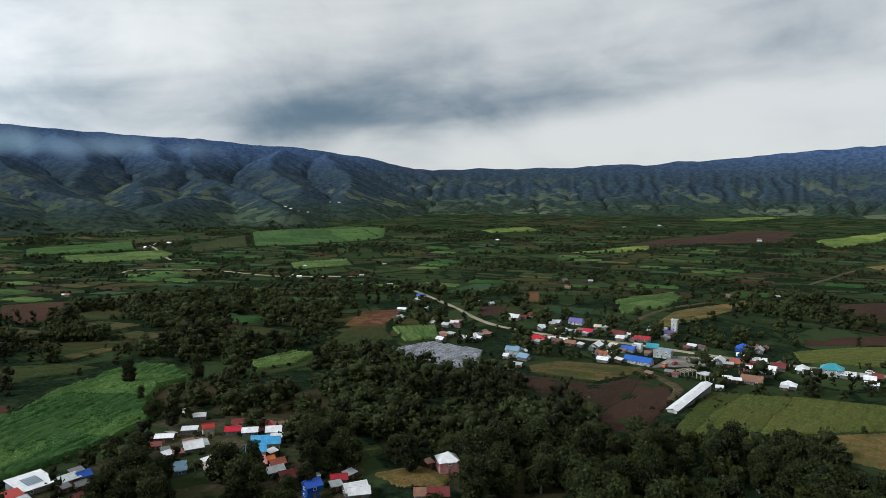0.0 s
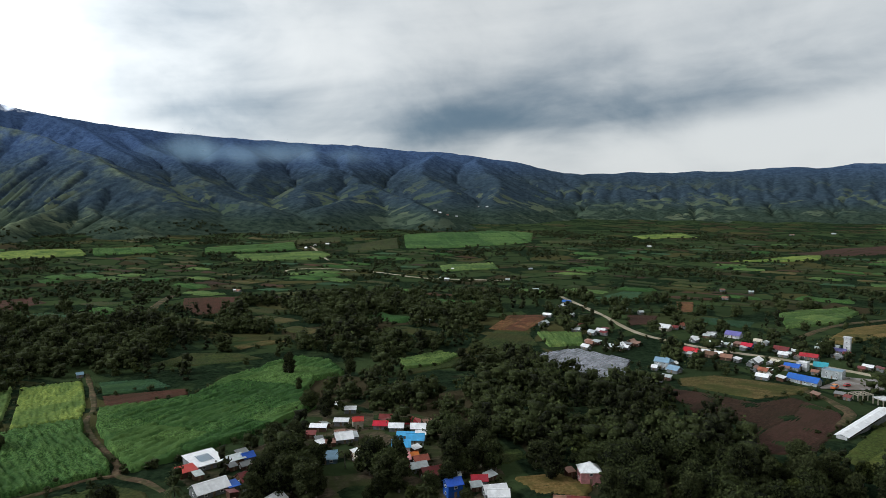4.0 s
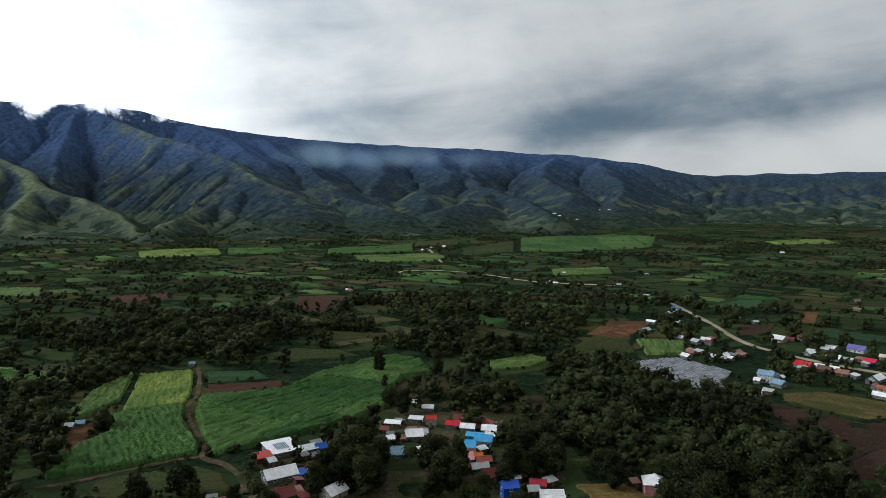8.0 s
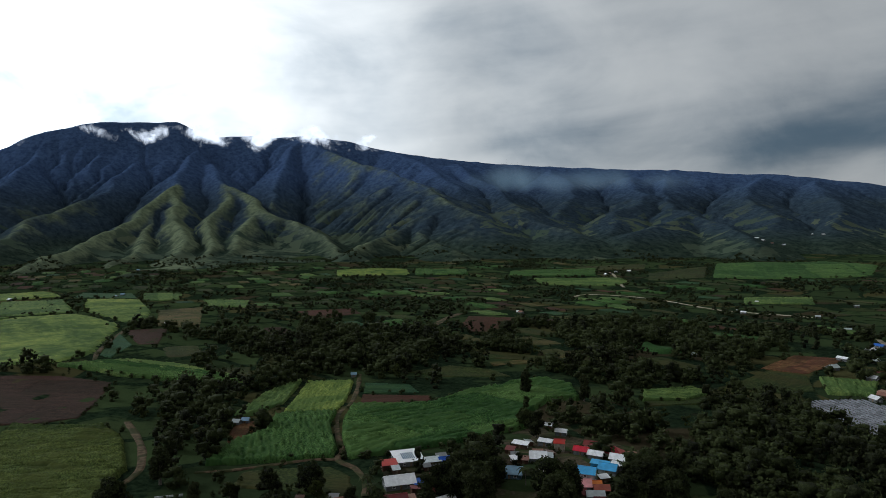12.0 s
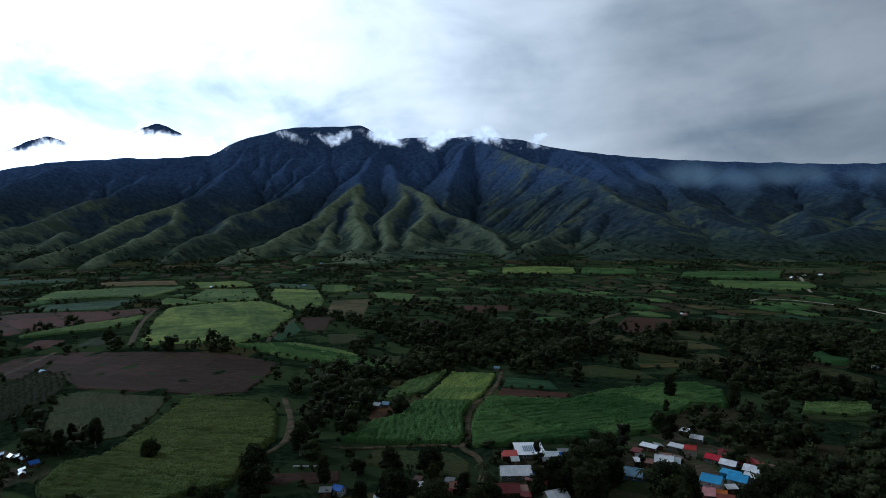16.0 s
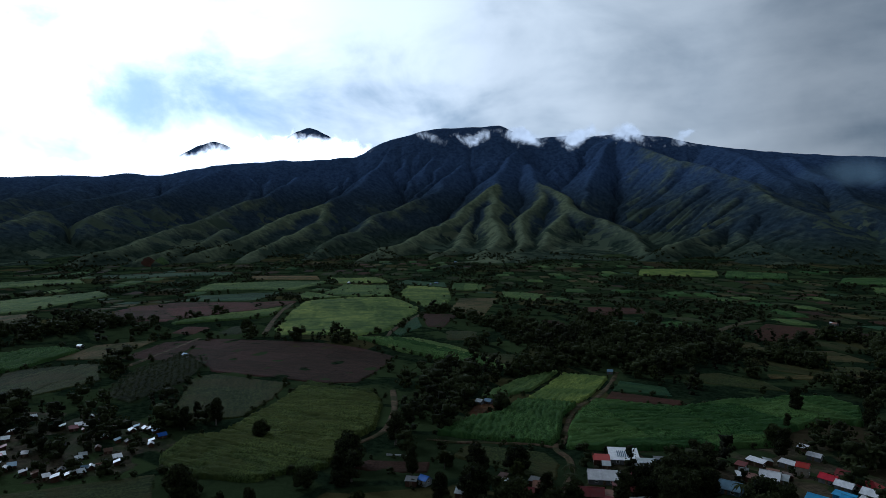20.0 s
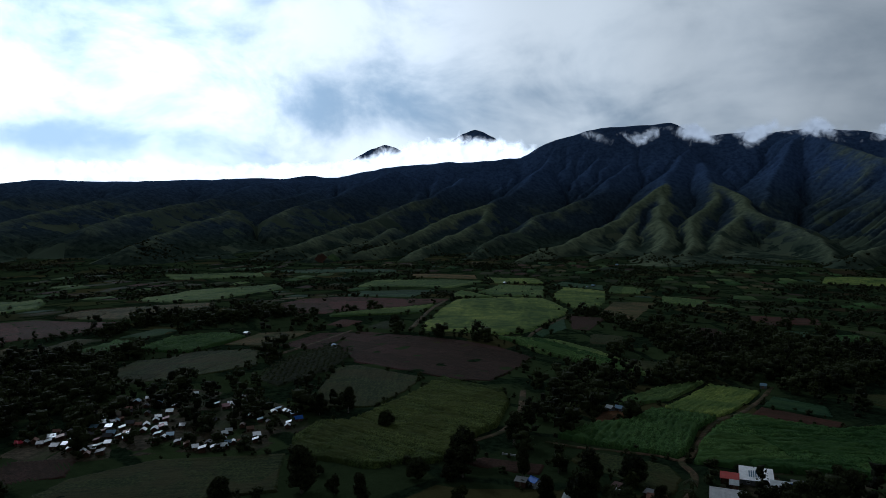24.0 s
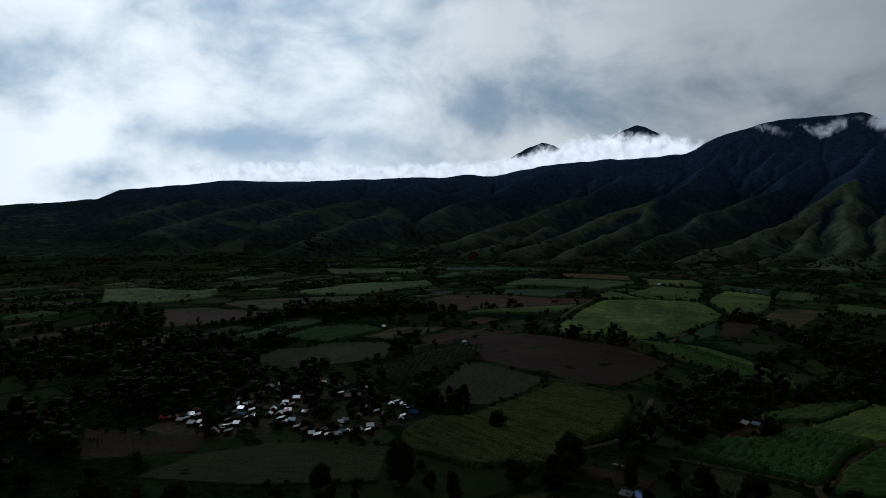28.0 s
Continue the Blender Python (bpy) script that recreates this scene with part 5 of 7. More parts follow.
house(67.4, 515.6, 6.0, 4.3, -24, "gable", "white", "grey", 1, group="houses of the town")
house(8.7, 497.7, 10.3, 6.9, -32, "gable", "crimson", "grey", 1, group="houses of the town")
house(20.5, 493.2, 7.7, 5.2, -24, "gable", "brown", "brown", 1, group="houses of the town")
house(30.1, 488.7, 6.9, 5.2, -16, "gable", "rust", "brown", 1, group="houses of the town")
house(47.5, 485.1, 10.3, 6.0, 66, "gable", "white", "grey", 1, group="houses of the town")
house(59.2, 489.9, 5.2, 3.0, -32, "lean", "cream", "grey", 1, group="houses of the town")
house(49.4, 458.2, 5.2, 4.3, -24, "gable", "tile", "cream", 1, group="houses of the town")
house(47.2, 440.0, 6.9, 4.3, -24, "gable", "white", "grey", 1, group="houses of the town")
house(-9.0, 449.2, 8.6, 6.0, -16, "gable", "steel", "pale", 2, group="houses of the town")
house(-6.5, 451.3, 6.9, 5.2, -32, "hip", "steel", "pale", 2, group="houses of the town")
house(-1.7, 438.5, 6.9, 6.0, -32, "gable", "steel", "grey", 1, group="houses of the town")
house(-11.4, 409.6, 6.9, 5.2, -16, "gable", "white", "grey", 1, group="houses of the town")
house(-5.9, 415.9, 5.2, 3.4, -16, "lean", "pale", "brown", 1, group="houses of the town")
house(67.9, 478.5, 8.6, 5.2, -24, "gable", "blue", "pale", 1, group="houses of the town")
house(74.4, 482.1, 6.0, 6.0, -24, "flat", "white", "white", 2, group="houses of the town")
house(83.0, 515.4, 11.2, 5.2, -24, "gable", "red", "grey", 1, group="houses of the town")
house(69.4, 443.2, 17.2, 6.9, -32, "gable", "blue", "pale", 1, group="houses of the town")
house(85.5, 488.0, 7.7, 6.9, -16, "gable", "teal", "grey", 1, group="houses of the town")
house(88.8, 467.2, 11.2, 7.7, -24, "flat", "steel", "pale", 2, group="houses of the town")
house(100.9, 551.7, 12.9, 5.2, -24, "gable", "pale", "grey", 1, group="houses of the town")
house(100.2, 526.9, 4.3, 3.4, -24, "gable", "white", "grey", 1, group="houses of the town")
house(104.8, 540.5, 9.5, 4.3, -24, "gable", "purple", "grey", 1, group="houses of the town")
house(113.7, 496.9, 6.0, 3.4, -32, "gable", "white", "grey", 1, group="houses of the town")
house(147.2, 494.4, 9.5, 7.7, -24, "hip", "blue", "blue", 1, group="houses of the town")
house(156.1, 489.6, 7.7, 5.2, 66, "gable", "pale", "grey", 1, group="houses of the town")
house(140.0, 473.1, 6.0, 4.3, -24, "gable", "white", "blue", 1, group="houses of the town")
house(121.3, 457.0, 8.6, 6.9, 66, "gable", "white", "grey", 1, group="houses of the town")
house(130.9, 454.2, 6.9, 6.9, -16, "gable", "tile", "grey", 1, group="houses of the town")
house(140.3, 451.4, 6.9, 6.0, -32, "gable", "maroon", "cream", 1, group="houses of the town")
house(147.0, 462.2, 9.5, 4.3, -16, "gable", "white", "grey", 1, group="houses of the town")
house(137.1, 439.5, 8.6, 5.2, -16, "gable", "white", "grey", 1, group="houses of the town")
house(136.2, 431.2, 6.9, 4.3, -16, "lean", "teal", "grey", 1, group="houses of the town")
house(146.9, 440.6, 7.7, 6.0, -32, "gable", "white", "grey", 1, group="houses of the town")
house(154.0, 447.0, 7.7, 6.9, -16, "gable", "maroon", "grey", 1, group="houses of the town")
house(127.0, 408.5, 11.2, 7.7, -24, "gable", "rust", "grey", 1, group="houses of the town")
house(144.8, 402.5, 7.7, 6.0, -24, "hip", "white", "grey", 1, group="houses of the town")
house(167.2, 444.3, 10.3, 6.9, 66, "hip", "white", "pale", 1, group="houses of the town")
house(182.2, 439.0, 12.0, 9.5, -24, "hip", "teal", "pale", 2, group="houses of the town")
house(188.9, 433.3, 7.7, 5.2, -24, "gable", "white", "grey", 1, group="houses of the town")
house(197.4, 425.0, 6.0, 5.2, -24, "gable", "white", "grey", 1, group="houses of the town")
house(193.1, 413.5, 6.9, 3.4, -24, "gable", "white", "grey", 1, group="houses of the town")
house(203.3, 429.1, 5.2, 6.0, -16, "gable", "maroon", "grey", 1, group="houses of the town")
house(-108.6, 702.3, 8.6, 4.3, -24, "gable", "blue", "grey", 1, group="houses of the town")
house(-106.8, 666.0, 6.9, 4.3, 66, "gable", "white", "grey", 1, group="houses of the town")
house(-109.3, 600.1, 7.7, 3.4, -16, "gable", "white", "grey", 1, group="houses of the town")
house(-104.8, 559.6, 7.7, 5.2, 66, "gable", "pale", "grey", 1, group="houses of the town")
house(-76.3, 543.6, 6.9, 4.3, -16, "gable", "white", "grey", 1, group="houses of the town")
house(-62.9, 537.1, 6.0, 4.3, -32, "gable", "pale", "grey", 1, group="houses of the town")
house(-57.2, 545.9, 6.9, 4.3, -16, "gable", "white", "grey", 1, group="houses of the town")
house(-44.7, 493.7, 6.9, 4.3, -32, "gable", "pale", "grey", 1, group="houses of the town")
house(-38.8, 500.4, 6.0, 4.3, 66, "gable", "white", "grey", 1, group="houses of the town")
house(-61.1, 487.8, 6.0, 4.3, -32, "gable", "white", "grey", 1, group="houses of the town")
house(-74.6, 564.4, 5.2, 4.3, -32, "gable", "maroon", "grey", 1, group="houses of the town")
house(-90.6, 609.3, 6.0, 4.3, -16, "gable", "pale", "grey", 1, group="houses of the town")
house(-56.2, 505.0, 6.0, 4.3, -32, "lean", "pale", "brown", 1, group="houses of the town")
house(-29.5, 509.2, 6.0, 4.3, -24, "lean", "rust", "brown", 1, group="houses of the town")
house(69.5, 406.0, 5.2, 3.4, 66, "lean", "rust", "brown", 1, group="houses of the town")
house(-240.0, 1149.2, 13, 6, 49, "gable", "pale", "grey", 1, False, name="farmhouse", group="farmhouses of the valley")
house(-165.8, 826.6, 13, 6, 29, "gable", "pale", "grey", 1, False, name="farmhouse", group="farmhouses of the valley")
house(-858.5, 2404.7, 13, 6, 31, "gable", "white", "grey", 1, False, name="farmhouse", group="farmhouses of the valley")
house(-840.7, 2412.9, 13, 7, -24, "gable", "white", "grey", 1, False, name="farmhouse", group="farmhouses of the valley")
house(-842.7, 2499.1, 9, 7, 49, "gable", "rust", "grey", 1, False, name="farmhouse", group="farmhouses of the valley")
house(-833.1, 2582.1, 9, 7, 42, "gable", "white", "grey", 1, False, name="farmhouse", group="farmhouses of the valley")
house(-805.3, 2791.5, 11, 6, -58, "gable", "pale", "grey", 1, False, name="farmhouse", group="farmhouses of the valley")
house(-766.0, 2777.5, 11, 7, 51, "gable", "white", "grey", 1, False, name="farmhouse", group="farmhouses of the valley")
house(-323.9, 937.1, 9, 6, -12, "gable", "pale", "grey", 1, False, name="farmhouse", group="farmhouses of the valley")
house(-309.6, 918.7, 13, 7, 4, "gable", "white", "grey", 1, False, name="farmhouse", group="farmhouses of the valley")
house(-836.8, 1488.9, 9, 7, -60, "gable", "white", "grey", 1, False, name="farmhouse", group="farmhouses of the valley")
house(-819.4, 1434.3, 9, 6, -35, "gable", "rust", "grey", 1, False, name="farmhouse", group="farmhouses of the valley")
house(-810.3, 1402.6, 11, 7, -41, "gable", "white", "grey", 1, False, name="farmhouse", group="farmhouses of the valley")
house(-834.5, 1547.4, 11, 7, -14, "gable", "white", "grey", 1, False, name="farmhouse", group="farmhouses of the valley")
house(-499.3, 704.0, 11, 7, -2, "gable", "rust", "grey", 1, False, name="farmhouse", group="farmhouses of the valley")
house(-212.4, 563.0, 13, 6, 19, "gable", "pale", "grey", 1, False, name="farmhouse", group="farmhouses of the valley")
house(-197.2, 536.3, 11, 6, 59, "gable", "pale", "grey", 1, False, name="farmhouse", group="farmhouses of the valley")
house(81.2, 931.7, 11, 7, 6, "gable", "pale", "grey", 1, False, name="farmhouse", group="farmhouses of the valley")
house(215.7, 783.9, 13, 7, -59, "gable", "rust", "grey", 1, False, name="farmhouse", group="farmhouses of the valley")
house(582.5, 1864.9, 13, 7, -58, "gable", "rust", "grey", 1, False, name="farmhouse", group="farmhouses of the valley")
house(567.7, 1816.9, 13, 6, -53, "gable", "pale", "grey", 1, False, name="farmhouse", group="farmhouses of the valley")
house(261.9, 774.2, 11, 7, 26, "gable", "pale", "grey", 1, False, name="farmhouse", group="farmhouses of the valley")
house(301.6, 2295.2, 13, 7, 34, "gable", "rust", "grey", 1, False, name="farmhouse", group="farmhouses of the valley")
house(-77.8, 1737.0, 9, 6, 26, "gable", "white", "grey", 1, False, name="farmhouse", group="farmhouses of the valley")
house(48.8, 943.9, 11, 7, 20, "gable", "rust", "grey", 1, False, name="farmhouse", group="farmhouses of the valley")
house(-45.0, 660.7, 11, 7, -38, "gable", "pale", "grey", 1, False, name="farmhouse", group="farmhouses of the valley")
house(-34.2, 659.4, 9, 7, 37, "gable", "pale", "grey", 1, False, name="farmhouse", group="farmhouses of the valley")
house(45.2, 808.0, 13, 7, -22, "gable", "rust", "grey", 1, False, name="farmhouse", group="farmhouses of the valley")
house(-355.4, 1083.3, 9, 6, 12, "gable", "white", "grey", 1, False, name="farmhouse", group="farmhouses of the valley")
house(-226.3, 932.5, 11, 6, 23, "gable", "pale", "grey", 1, False, name="farmhouse", group="farmhouses of the valley")
house(-215.3, 953.6, 9, 7, -37, "gable", "rust", "grey", 1, False, name="farmhouse", group="farmhouses of the valley")
house(433.7, 2419.0, 13, 6, -47, "gable", "pale", "grey", 1, False, name="farmhouse", group="farmhouses of the valley")
house(-506.6, 707.8, 8, 6, 15, "gable", "white", "grey", 1, False, name="farmhouse", group="farmhouses of the valley")
house(-415.1, 610.8, 8, 6, 67, "gable", "white", "grey", 1, False, name="farmhouse", group="farmhouses of the valley")
house(-447.6, 38.8, 7, 6, 40, "gable", "steel", "grey", 1, False, name="farmhouse", group="farmhouses of the valley")
house(-655.6, 323.5, 7, 6, 23, "gable", "pale", "grey", 1, False, name="farmhouse", group="farmhouses of the valley")
house(-1773.2, 739.7, 7, 6, 43, "gable", "steel", "grey", 1, False, name="farmhouse", group="farmhouses of the valley")
house(-1201.6, 474.2, 7, 6, 10, "gable", "steel", "grey", 1, False, name="farmhouse", group="farmhouses of the valley")
house(-1222.6, 493.0, 7, 6, 44, "gable", "steel", "grey", 1, False, name="farmhouse", group="farmhouses of the valley")
house(-1279.5, 332.3, 7, 6, 16, "gable", "pale", "grey", 1, False, name="farmhouse", group="farmhouses of the valley")
house(-267.6, 188.1, 7, 6, 34, "gable", "pale", "grey", 1, False, name="farmhouse", group="farmhouses of the valley")
house(-267.5, 193.0, 7, 6, 44, "gable", "steel", "grey", 1, False, name="farmhouse", group="farmhouses of the valley")
house(-352.0, 360.5, 7, 6, 53, "gable", "pale", "grey", 1, False, name="farmhouse", group="farmhouses of the valley")
house(-327.5, 307.6, 7, 6, 53, "gable", "steel", "grey", 1, False, name="farmhouse", group="farmhouses of the valley")
house(-518.3, -37.3, 8, 6, 52, "gable", "white", "grey", 1, False, name="farmhouse", group="farmhouses of the valley")
house(-342.6, -161.8, 8, 6, 4, "gable", "white", "grey", 1, False, name="farmhouse", group="farmhouses of the valley")
house(-312.5, -136.4, 8, 6, 52, "gable", "white", "grey", 1, False, name="farmhouse", group="farmhouses of the valley")
house(-230.9, -80.9, 2.9, 2.32, 4, "gable", "pale", "brown", 1, False, name="hut", group="huts of the hamlet")
house(-230.6, -71.8, 3.7, 2.9600000000000004, 20, "lean", "pale", "brown", 1, False, name="hut", group="huts of the hamlet")
house(-236.9, -73.0, 3.7, 2.9600000000000004, 111, "lean", "white", "brown", 1, False, name="hut", group="huts of the hamlet")
house(-225.6, -62.9, 2.9, 2.32, 90, "lean", "white", "brown", 1, False, name="hut", group="huts of the hamlet")
house(-230.1, -62.9, 2.9, 2.32, -1, "gable", "white", "brown", 1, False, name="hut", group="huts of the hamlet")
house(-220.5, -59.0, 2.9, 2.32, 13, "lean", "white", "brown", 1, False, name="hut", group="huts of the hamlet")
house(-235.3, -61.6, 2.9, 2.32, 19, "lean", "pale", "brown", 1, False, name="hut", group="huts of the hamlet")
house(-216.6, -52.1, 2.9, 2.32, 17, "gable", "white", "brown", 1, False, name="hut", group="huts of the hamlet")
house(-219.8, -49.9, 3.3, 2.64, 105, "lean", "white", "brown", 1, False, name="hut", group="huts of the hamlet")
house(-222.7, -48.4, 2.9, 2.32, 4, "lean", "white", "brown", 1, False, name="hut", group="huts of the hamlet")
house(-226.0, -45.9, 2.9, 2.32, 95, "lean", "white", "brown", 1, False, name="hut", group="huts of the hamlet")
house(-256.5, -58.9, 3.3, 2.64, 108, "lean", "white", "brown", 1, False, name="hut", group="huts of the hamlet")
house(-273.7, -60.4, 2.9, 2.32, 96, "lean", "pale", "brown", 1, False, name="hut", group="huts of the hamlet")
house(-247.7, -47.2, 3.3, 2.64, 22, "lean", "white", "brown", 1, False, name="hut", group="huts of the hamlet")
house(-235.4, -44.6, 2.9, 2.32, 1, "lean", "pale", "brown", 1, False, name="hut", group="huts of the hamlet")
house(-232.5, -40.7, 2.9, 2.32, 20, "lean", "pale", "brown", 1, False, name="hut", group="huts of the hamlet")
house(-236.9, -40.6, 3.3, 2.64, 93, "lean", "white", "brown", 1, False, name="hut", group="huts of the hamlet")
house(-299.0, -50.8, 3.3, 2.64, 108, "lean", "white", "brown", 1, False, name="hut", group="huts of the hamlet")
house(-300.7, -45.9, 3.3, 2.64, 6, "gable", "pale", "brown", 1, False, name="hut", group="huts of the hamlet")
house(-306.1, -42.2, 2.9, 2.32, 2, "lean", "pale", "brown", 1, False, name="hut", group="huts of the hamlet")
house(-308.5, -41.5, 2.9, 2.32, 16, "lean", "white", "brown", 1, False, name="hut", group="huts of the hamlet")
house(-262.8, -35.7, 3.3, 2.64, 107, "lean", "white", "brown", 1, False, name="hut", group="huts of the hamlet")
house(-258.5, -35.5, 3.7, 2.9600000000000004, 11, "gable", "pale", "brown", 1, False, name="hut", group="huts of the hamlet")
house(-272.2, -33.1, 3.7, 2.9600000000000004, 98, "lean", "pale", "brown", 1, False, name="hut", group="huts of the hamlet")
house(-283.0, -33.2, 3.3, 2.64, -2, "lean", "white", "brown", 1, False, name="hut", group="huts of the hamlet")
house(-251.2, -37.6, 3.7, 2.9600000000000004, 16, "gable", "white", "brown", 1, False, name="hut", group="huts of the hamlet")
house(-242.8, -36.5, 3.3, 2.64, 2, "gable", "white", "brown", 1, False, name="hut", group="huts of the hamlet")
house(-244.2, -31.9, 3.7, 2.9600000000000004, 6, "gable", "white", "brown", 1, False, name="hut", group="huts of the hamlet")
house(-249.4, -29.7, 3.7, 2.9600000000000004, 109, "lean", "white", "brown", 1, False, name="hut", group="huts of the hamlet")
house(-228.3, -26.9, 3.7, 2.9600000000000004, 8, "lean", "white", "brown", 1, False, name="hut", group="huts of the hamlet")
house(-231.3, -24.5, 3.3, 2.64, 2, "gable", "white", "brown", 1, False, name="hut", group="huts of the hamlet")
house(-236.6, -28.5, 3.7, 2.9600000000000004, 0, "lean", "pale", "brown", 1, False, name="hut", group="huts of the hamlet")
house(-247.7, -20.9, 2.9, 2.32, 88, "lean", "white", "brown", 1, False, name="hut", group="huts of the hamlet")
house(-216.7, -7.7, 2.9, 2.32, 109, "lean", "white", "brown", 1, False, name="hut", group="huts of the hamlet")
house(-215.4, -4.7, 3.7, 2.9600000000000004, 7, "lean", "white", "brown", 1, False, name="hut", group="huts of the hamlet")
house(-216.3, -0.4, 2.9, 2.32, 15, "lean", "white", "brown", 1, False, name="hut", group="huts of the hamlet")
house(-218.8, 0.8, 3.7, 2.9600000000000004, 8, "lean", "white", "brown", 1, False, name="hut", group="huts of the hamlet")
house(-227.7, 1.5, 2.9, 2.32, 18, "gable", "pale", "brown", 1, False, name="hut", group="huts of the hamlet")
house(-238.5, 1.7, 3.3, 2.64, 99, "gable", "pale", "brown", 1, False, name="hut", group="huts of the hamlet")
house(-222.4, 6.7, 2.9, 2.32, 10, "gable", "white", "brown", 1, False, name="hut", group="huts of the hamlet")
house(-217.4, 3.8, 3.3, 2.64, 110, "lean", "pale", "brown", 1, False, name="hut", group="huts of the hamlet")
house(-225.7, 11.4, 2.9, 2.32, 3, "gable", "pale", "brown", 1, False, name="hut", group="huts of the hamlet")
house(-230.6, 15.2, 3.7, 2.9600000000000004, 104, "lean", "white", "brown", 1, False, name="hut", group="huts of the hamlet")
house(-224.4, 15.5, 2.9, 2.32, 6, "lean", "white", "brown", 1, False, name="hut", group="huts of the hamlet")
house(-233.9, 0.8, 2.9, 2.32, 110, "lean", "pale", "brown", 1, False, name="hut", group="huts of the hamlet")
house(-283.6, -5.8, 3.7, 2.9600000000000004, 106, "lean", "white", "brown", 1, False, name="hut", group="huts of the hamlet")
house(-282.2, -2.5, 2.9, 2.32, 96, "gable", "white", "brown", 1, False, name="hut", group="huts of the hamlet")
house(-280.8, 0.9, 2.9, 2.32, 106, "lean", "white", "brown", 1, False, name="hut", group="huts of the hamlet")
house(-261.0, 7.0, 3.3, 2.64, 22, "gable", "pale", "brown", 1, False, name="hut", group="huts of the hamlet")
house(-267.1, 17.9, 3.7, 2.9600000000000004, 17, "gable", "white", "brown", 1, False, name="hut", group="huts of the hamlet")
house(-267.9, 23.4, 3.3, 2.64, 21, "gable", "white", "brown", 1, False, name="hut", group="huts of the hamlet")
house(-266.1, 25.2, 3.3, 2.64, 5, "lean", "white", "brown", 1, False, name="hut", group="huts of the hamlet")
house(-247.5, 27.0, 2.9, 2.32, 6, "lean", "white", "brown", 1, False, name="hut", group="huts of the hamlet")
house(-243.3, 27.0, 2.9, 2.32, 3, "gable", "white", "brown", 1, False, name="hut", group="huts of the hamlet")
house(-297.0, -2.4, 2.9, 2.32, 8, "gable", "white", "brown", 1, False, name="hut", group="huts of the hamlet")
house(-260.6, -65.6, 3.7, 2.9600000000000004, 0, "lean", "white", "brown", 1, False, name="hut", group="huts of the hamlet")
house(-263.2, -64.6, 3.3, 2.64, 89, "gable", "white", "brown", 1, False, name="hut", group="huts of the hamlet")
house(-257.4, -67.8, 2.9, 2.32, 88, "gable", "pale", "brown", 1, False, name="hut", group="huts of the hamlet")
house(-264.1, -62.4, 3.3, 2.64, 13, "lean", "pale", "brown", 1, False, name="hut", group="huts of the hamlet")
house(-249.7, -53.8, 3.3, 2.64, 92, "lean", "white", "brown", 1, False, name="hut", group="huts of the hamlet")
house(-305.7, -28.4, 2.9, 2.32, 109, "lean", "pale", "brown", 1, False, name="hut", group="huts of the hamlet")
house(-284.1, -13.0, 3.7, 2.9600000000000004, 6, "lean", "white", "brown", 1, False, name="hut", group="huts of the hamlet")
house(-254.2, 30.8, 4.2, 3.3600000000000003, 112, "gable", "blue", "brown", 1, False, name="hut", group="huts of the hamlet")
house(-229.7, -83.1, 3.5, 2.8000000000000003, 109, "lean", "crimson", "brown", 1, False, name="hut", group="huts of the hamlet")
house(-244.5, -66.3, 3.5, 2.8000000000000003, 19, "gable", "teal", "brown", 1, False, name="hut", group="huts of the hamlet")
house(-243.8, -67.9, 4.2, 3.3600000000000003, 9, "gable", "black", "brown", 1, False, name="hut", group="huts of the hamlet")
house(-236.3, -69.4, 4.2, 3.3600000000000003, 21, "lean", "rust", "brown", 1, False, name="hut", group="huts of the hamlet")
house(-227.5, -73.7, 3.0, 2.4000000000000004, 99, "lean", "black", "brown", 1, False, name="hut", group="huts of the hamlet")
house(-251.3, -66.3, 3.0, 2.4000000000000004, 15, "gable", "rust", "brown", 1, False, name="hut", group="huts of the hamlet")
house(-238.9, -58.2, 4.2, 3.3600000000000003, 111, "gable", "black", "brown", 1, False, name="hut", group="huts of the hamlet")
house(-240.3, -49.3, 4.2, 3.3600000000000003, 93, "gable", "steel", "brown", 1, False, name="hut", group="huts of the hamlet")
house(-242.8, -54.1, 3.5, 2.8000000000000003, 3, "lean", "rust", "brown", 1, False, name="hut", group="huts of the hamlet")
house(-254.9, -45.9, 4.2, 3.3600000000000003, 93, "gable", "black", "brown", 1, False, name="hut", group="huts of the hamlet")
house(-252.1, -41.4, 3.0, 2.4000000000000004, 96, "gable", "rust", "brown", 1, False, name="hut", group="huts of the hamlet")
house(-271.1, -43.2, 3.0, 2.4000000000000004, 2, "gable", "black", "brown", 1, False, name="hut", group="huts of the hamlet")
house(-290.7, -43.1, 4.2, 3.3600000000000003, 6, "gable", "steel", "brown", 1, False, name="hut", group="huts of the hamlet")
house(-234.1, -22.6, 3.5, 2.8000000000000003, 100, "lean", "steel", "brown", 1, False, name="hut", group="huts of the hamlet")
house(-224.9, -17.0, 3.5, 2.8000000000000003, 13, "lean", "black", "brown", 1, False, name="hut", group="huts of the hamlet")
house(-259.7, -31.4, 3.5, 2.8000000000000003, 16, "lean", "maroon", "brown", 1, False, name="hut", group="huts of the hamlet")
house(-247.0, -30.4, 4.2, 3.3600000000000003, 22, "lean", "maroon", "brown", 1, False, name="hut", group="huts of the hamlet")
house(-274.3, -52.8, 4.2, 3.3600000000000003, 94, "gable", "black", "brown", 1, False, name="hut", group="huts of the hamlet")
house(-293.2, -55.0, 4.2, 3.3600000000000003, 2, "gable", "steel", "brown", 1, False, name="hut", group="huts of the hamlet")
house(-221.8, -12.5, 3.0, 2.4000000000000004, 15, "lean", "rust", "brown", 1, False, name="hut", group="huts of the hamlet")
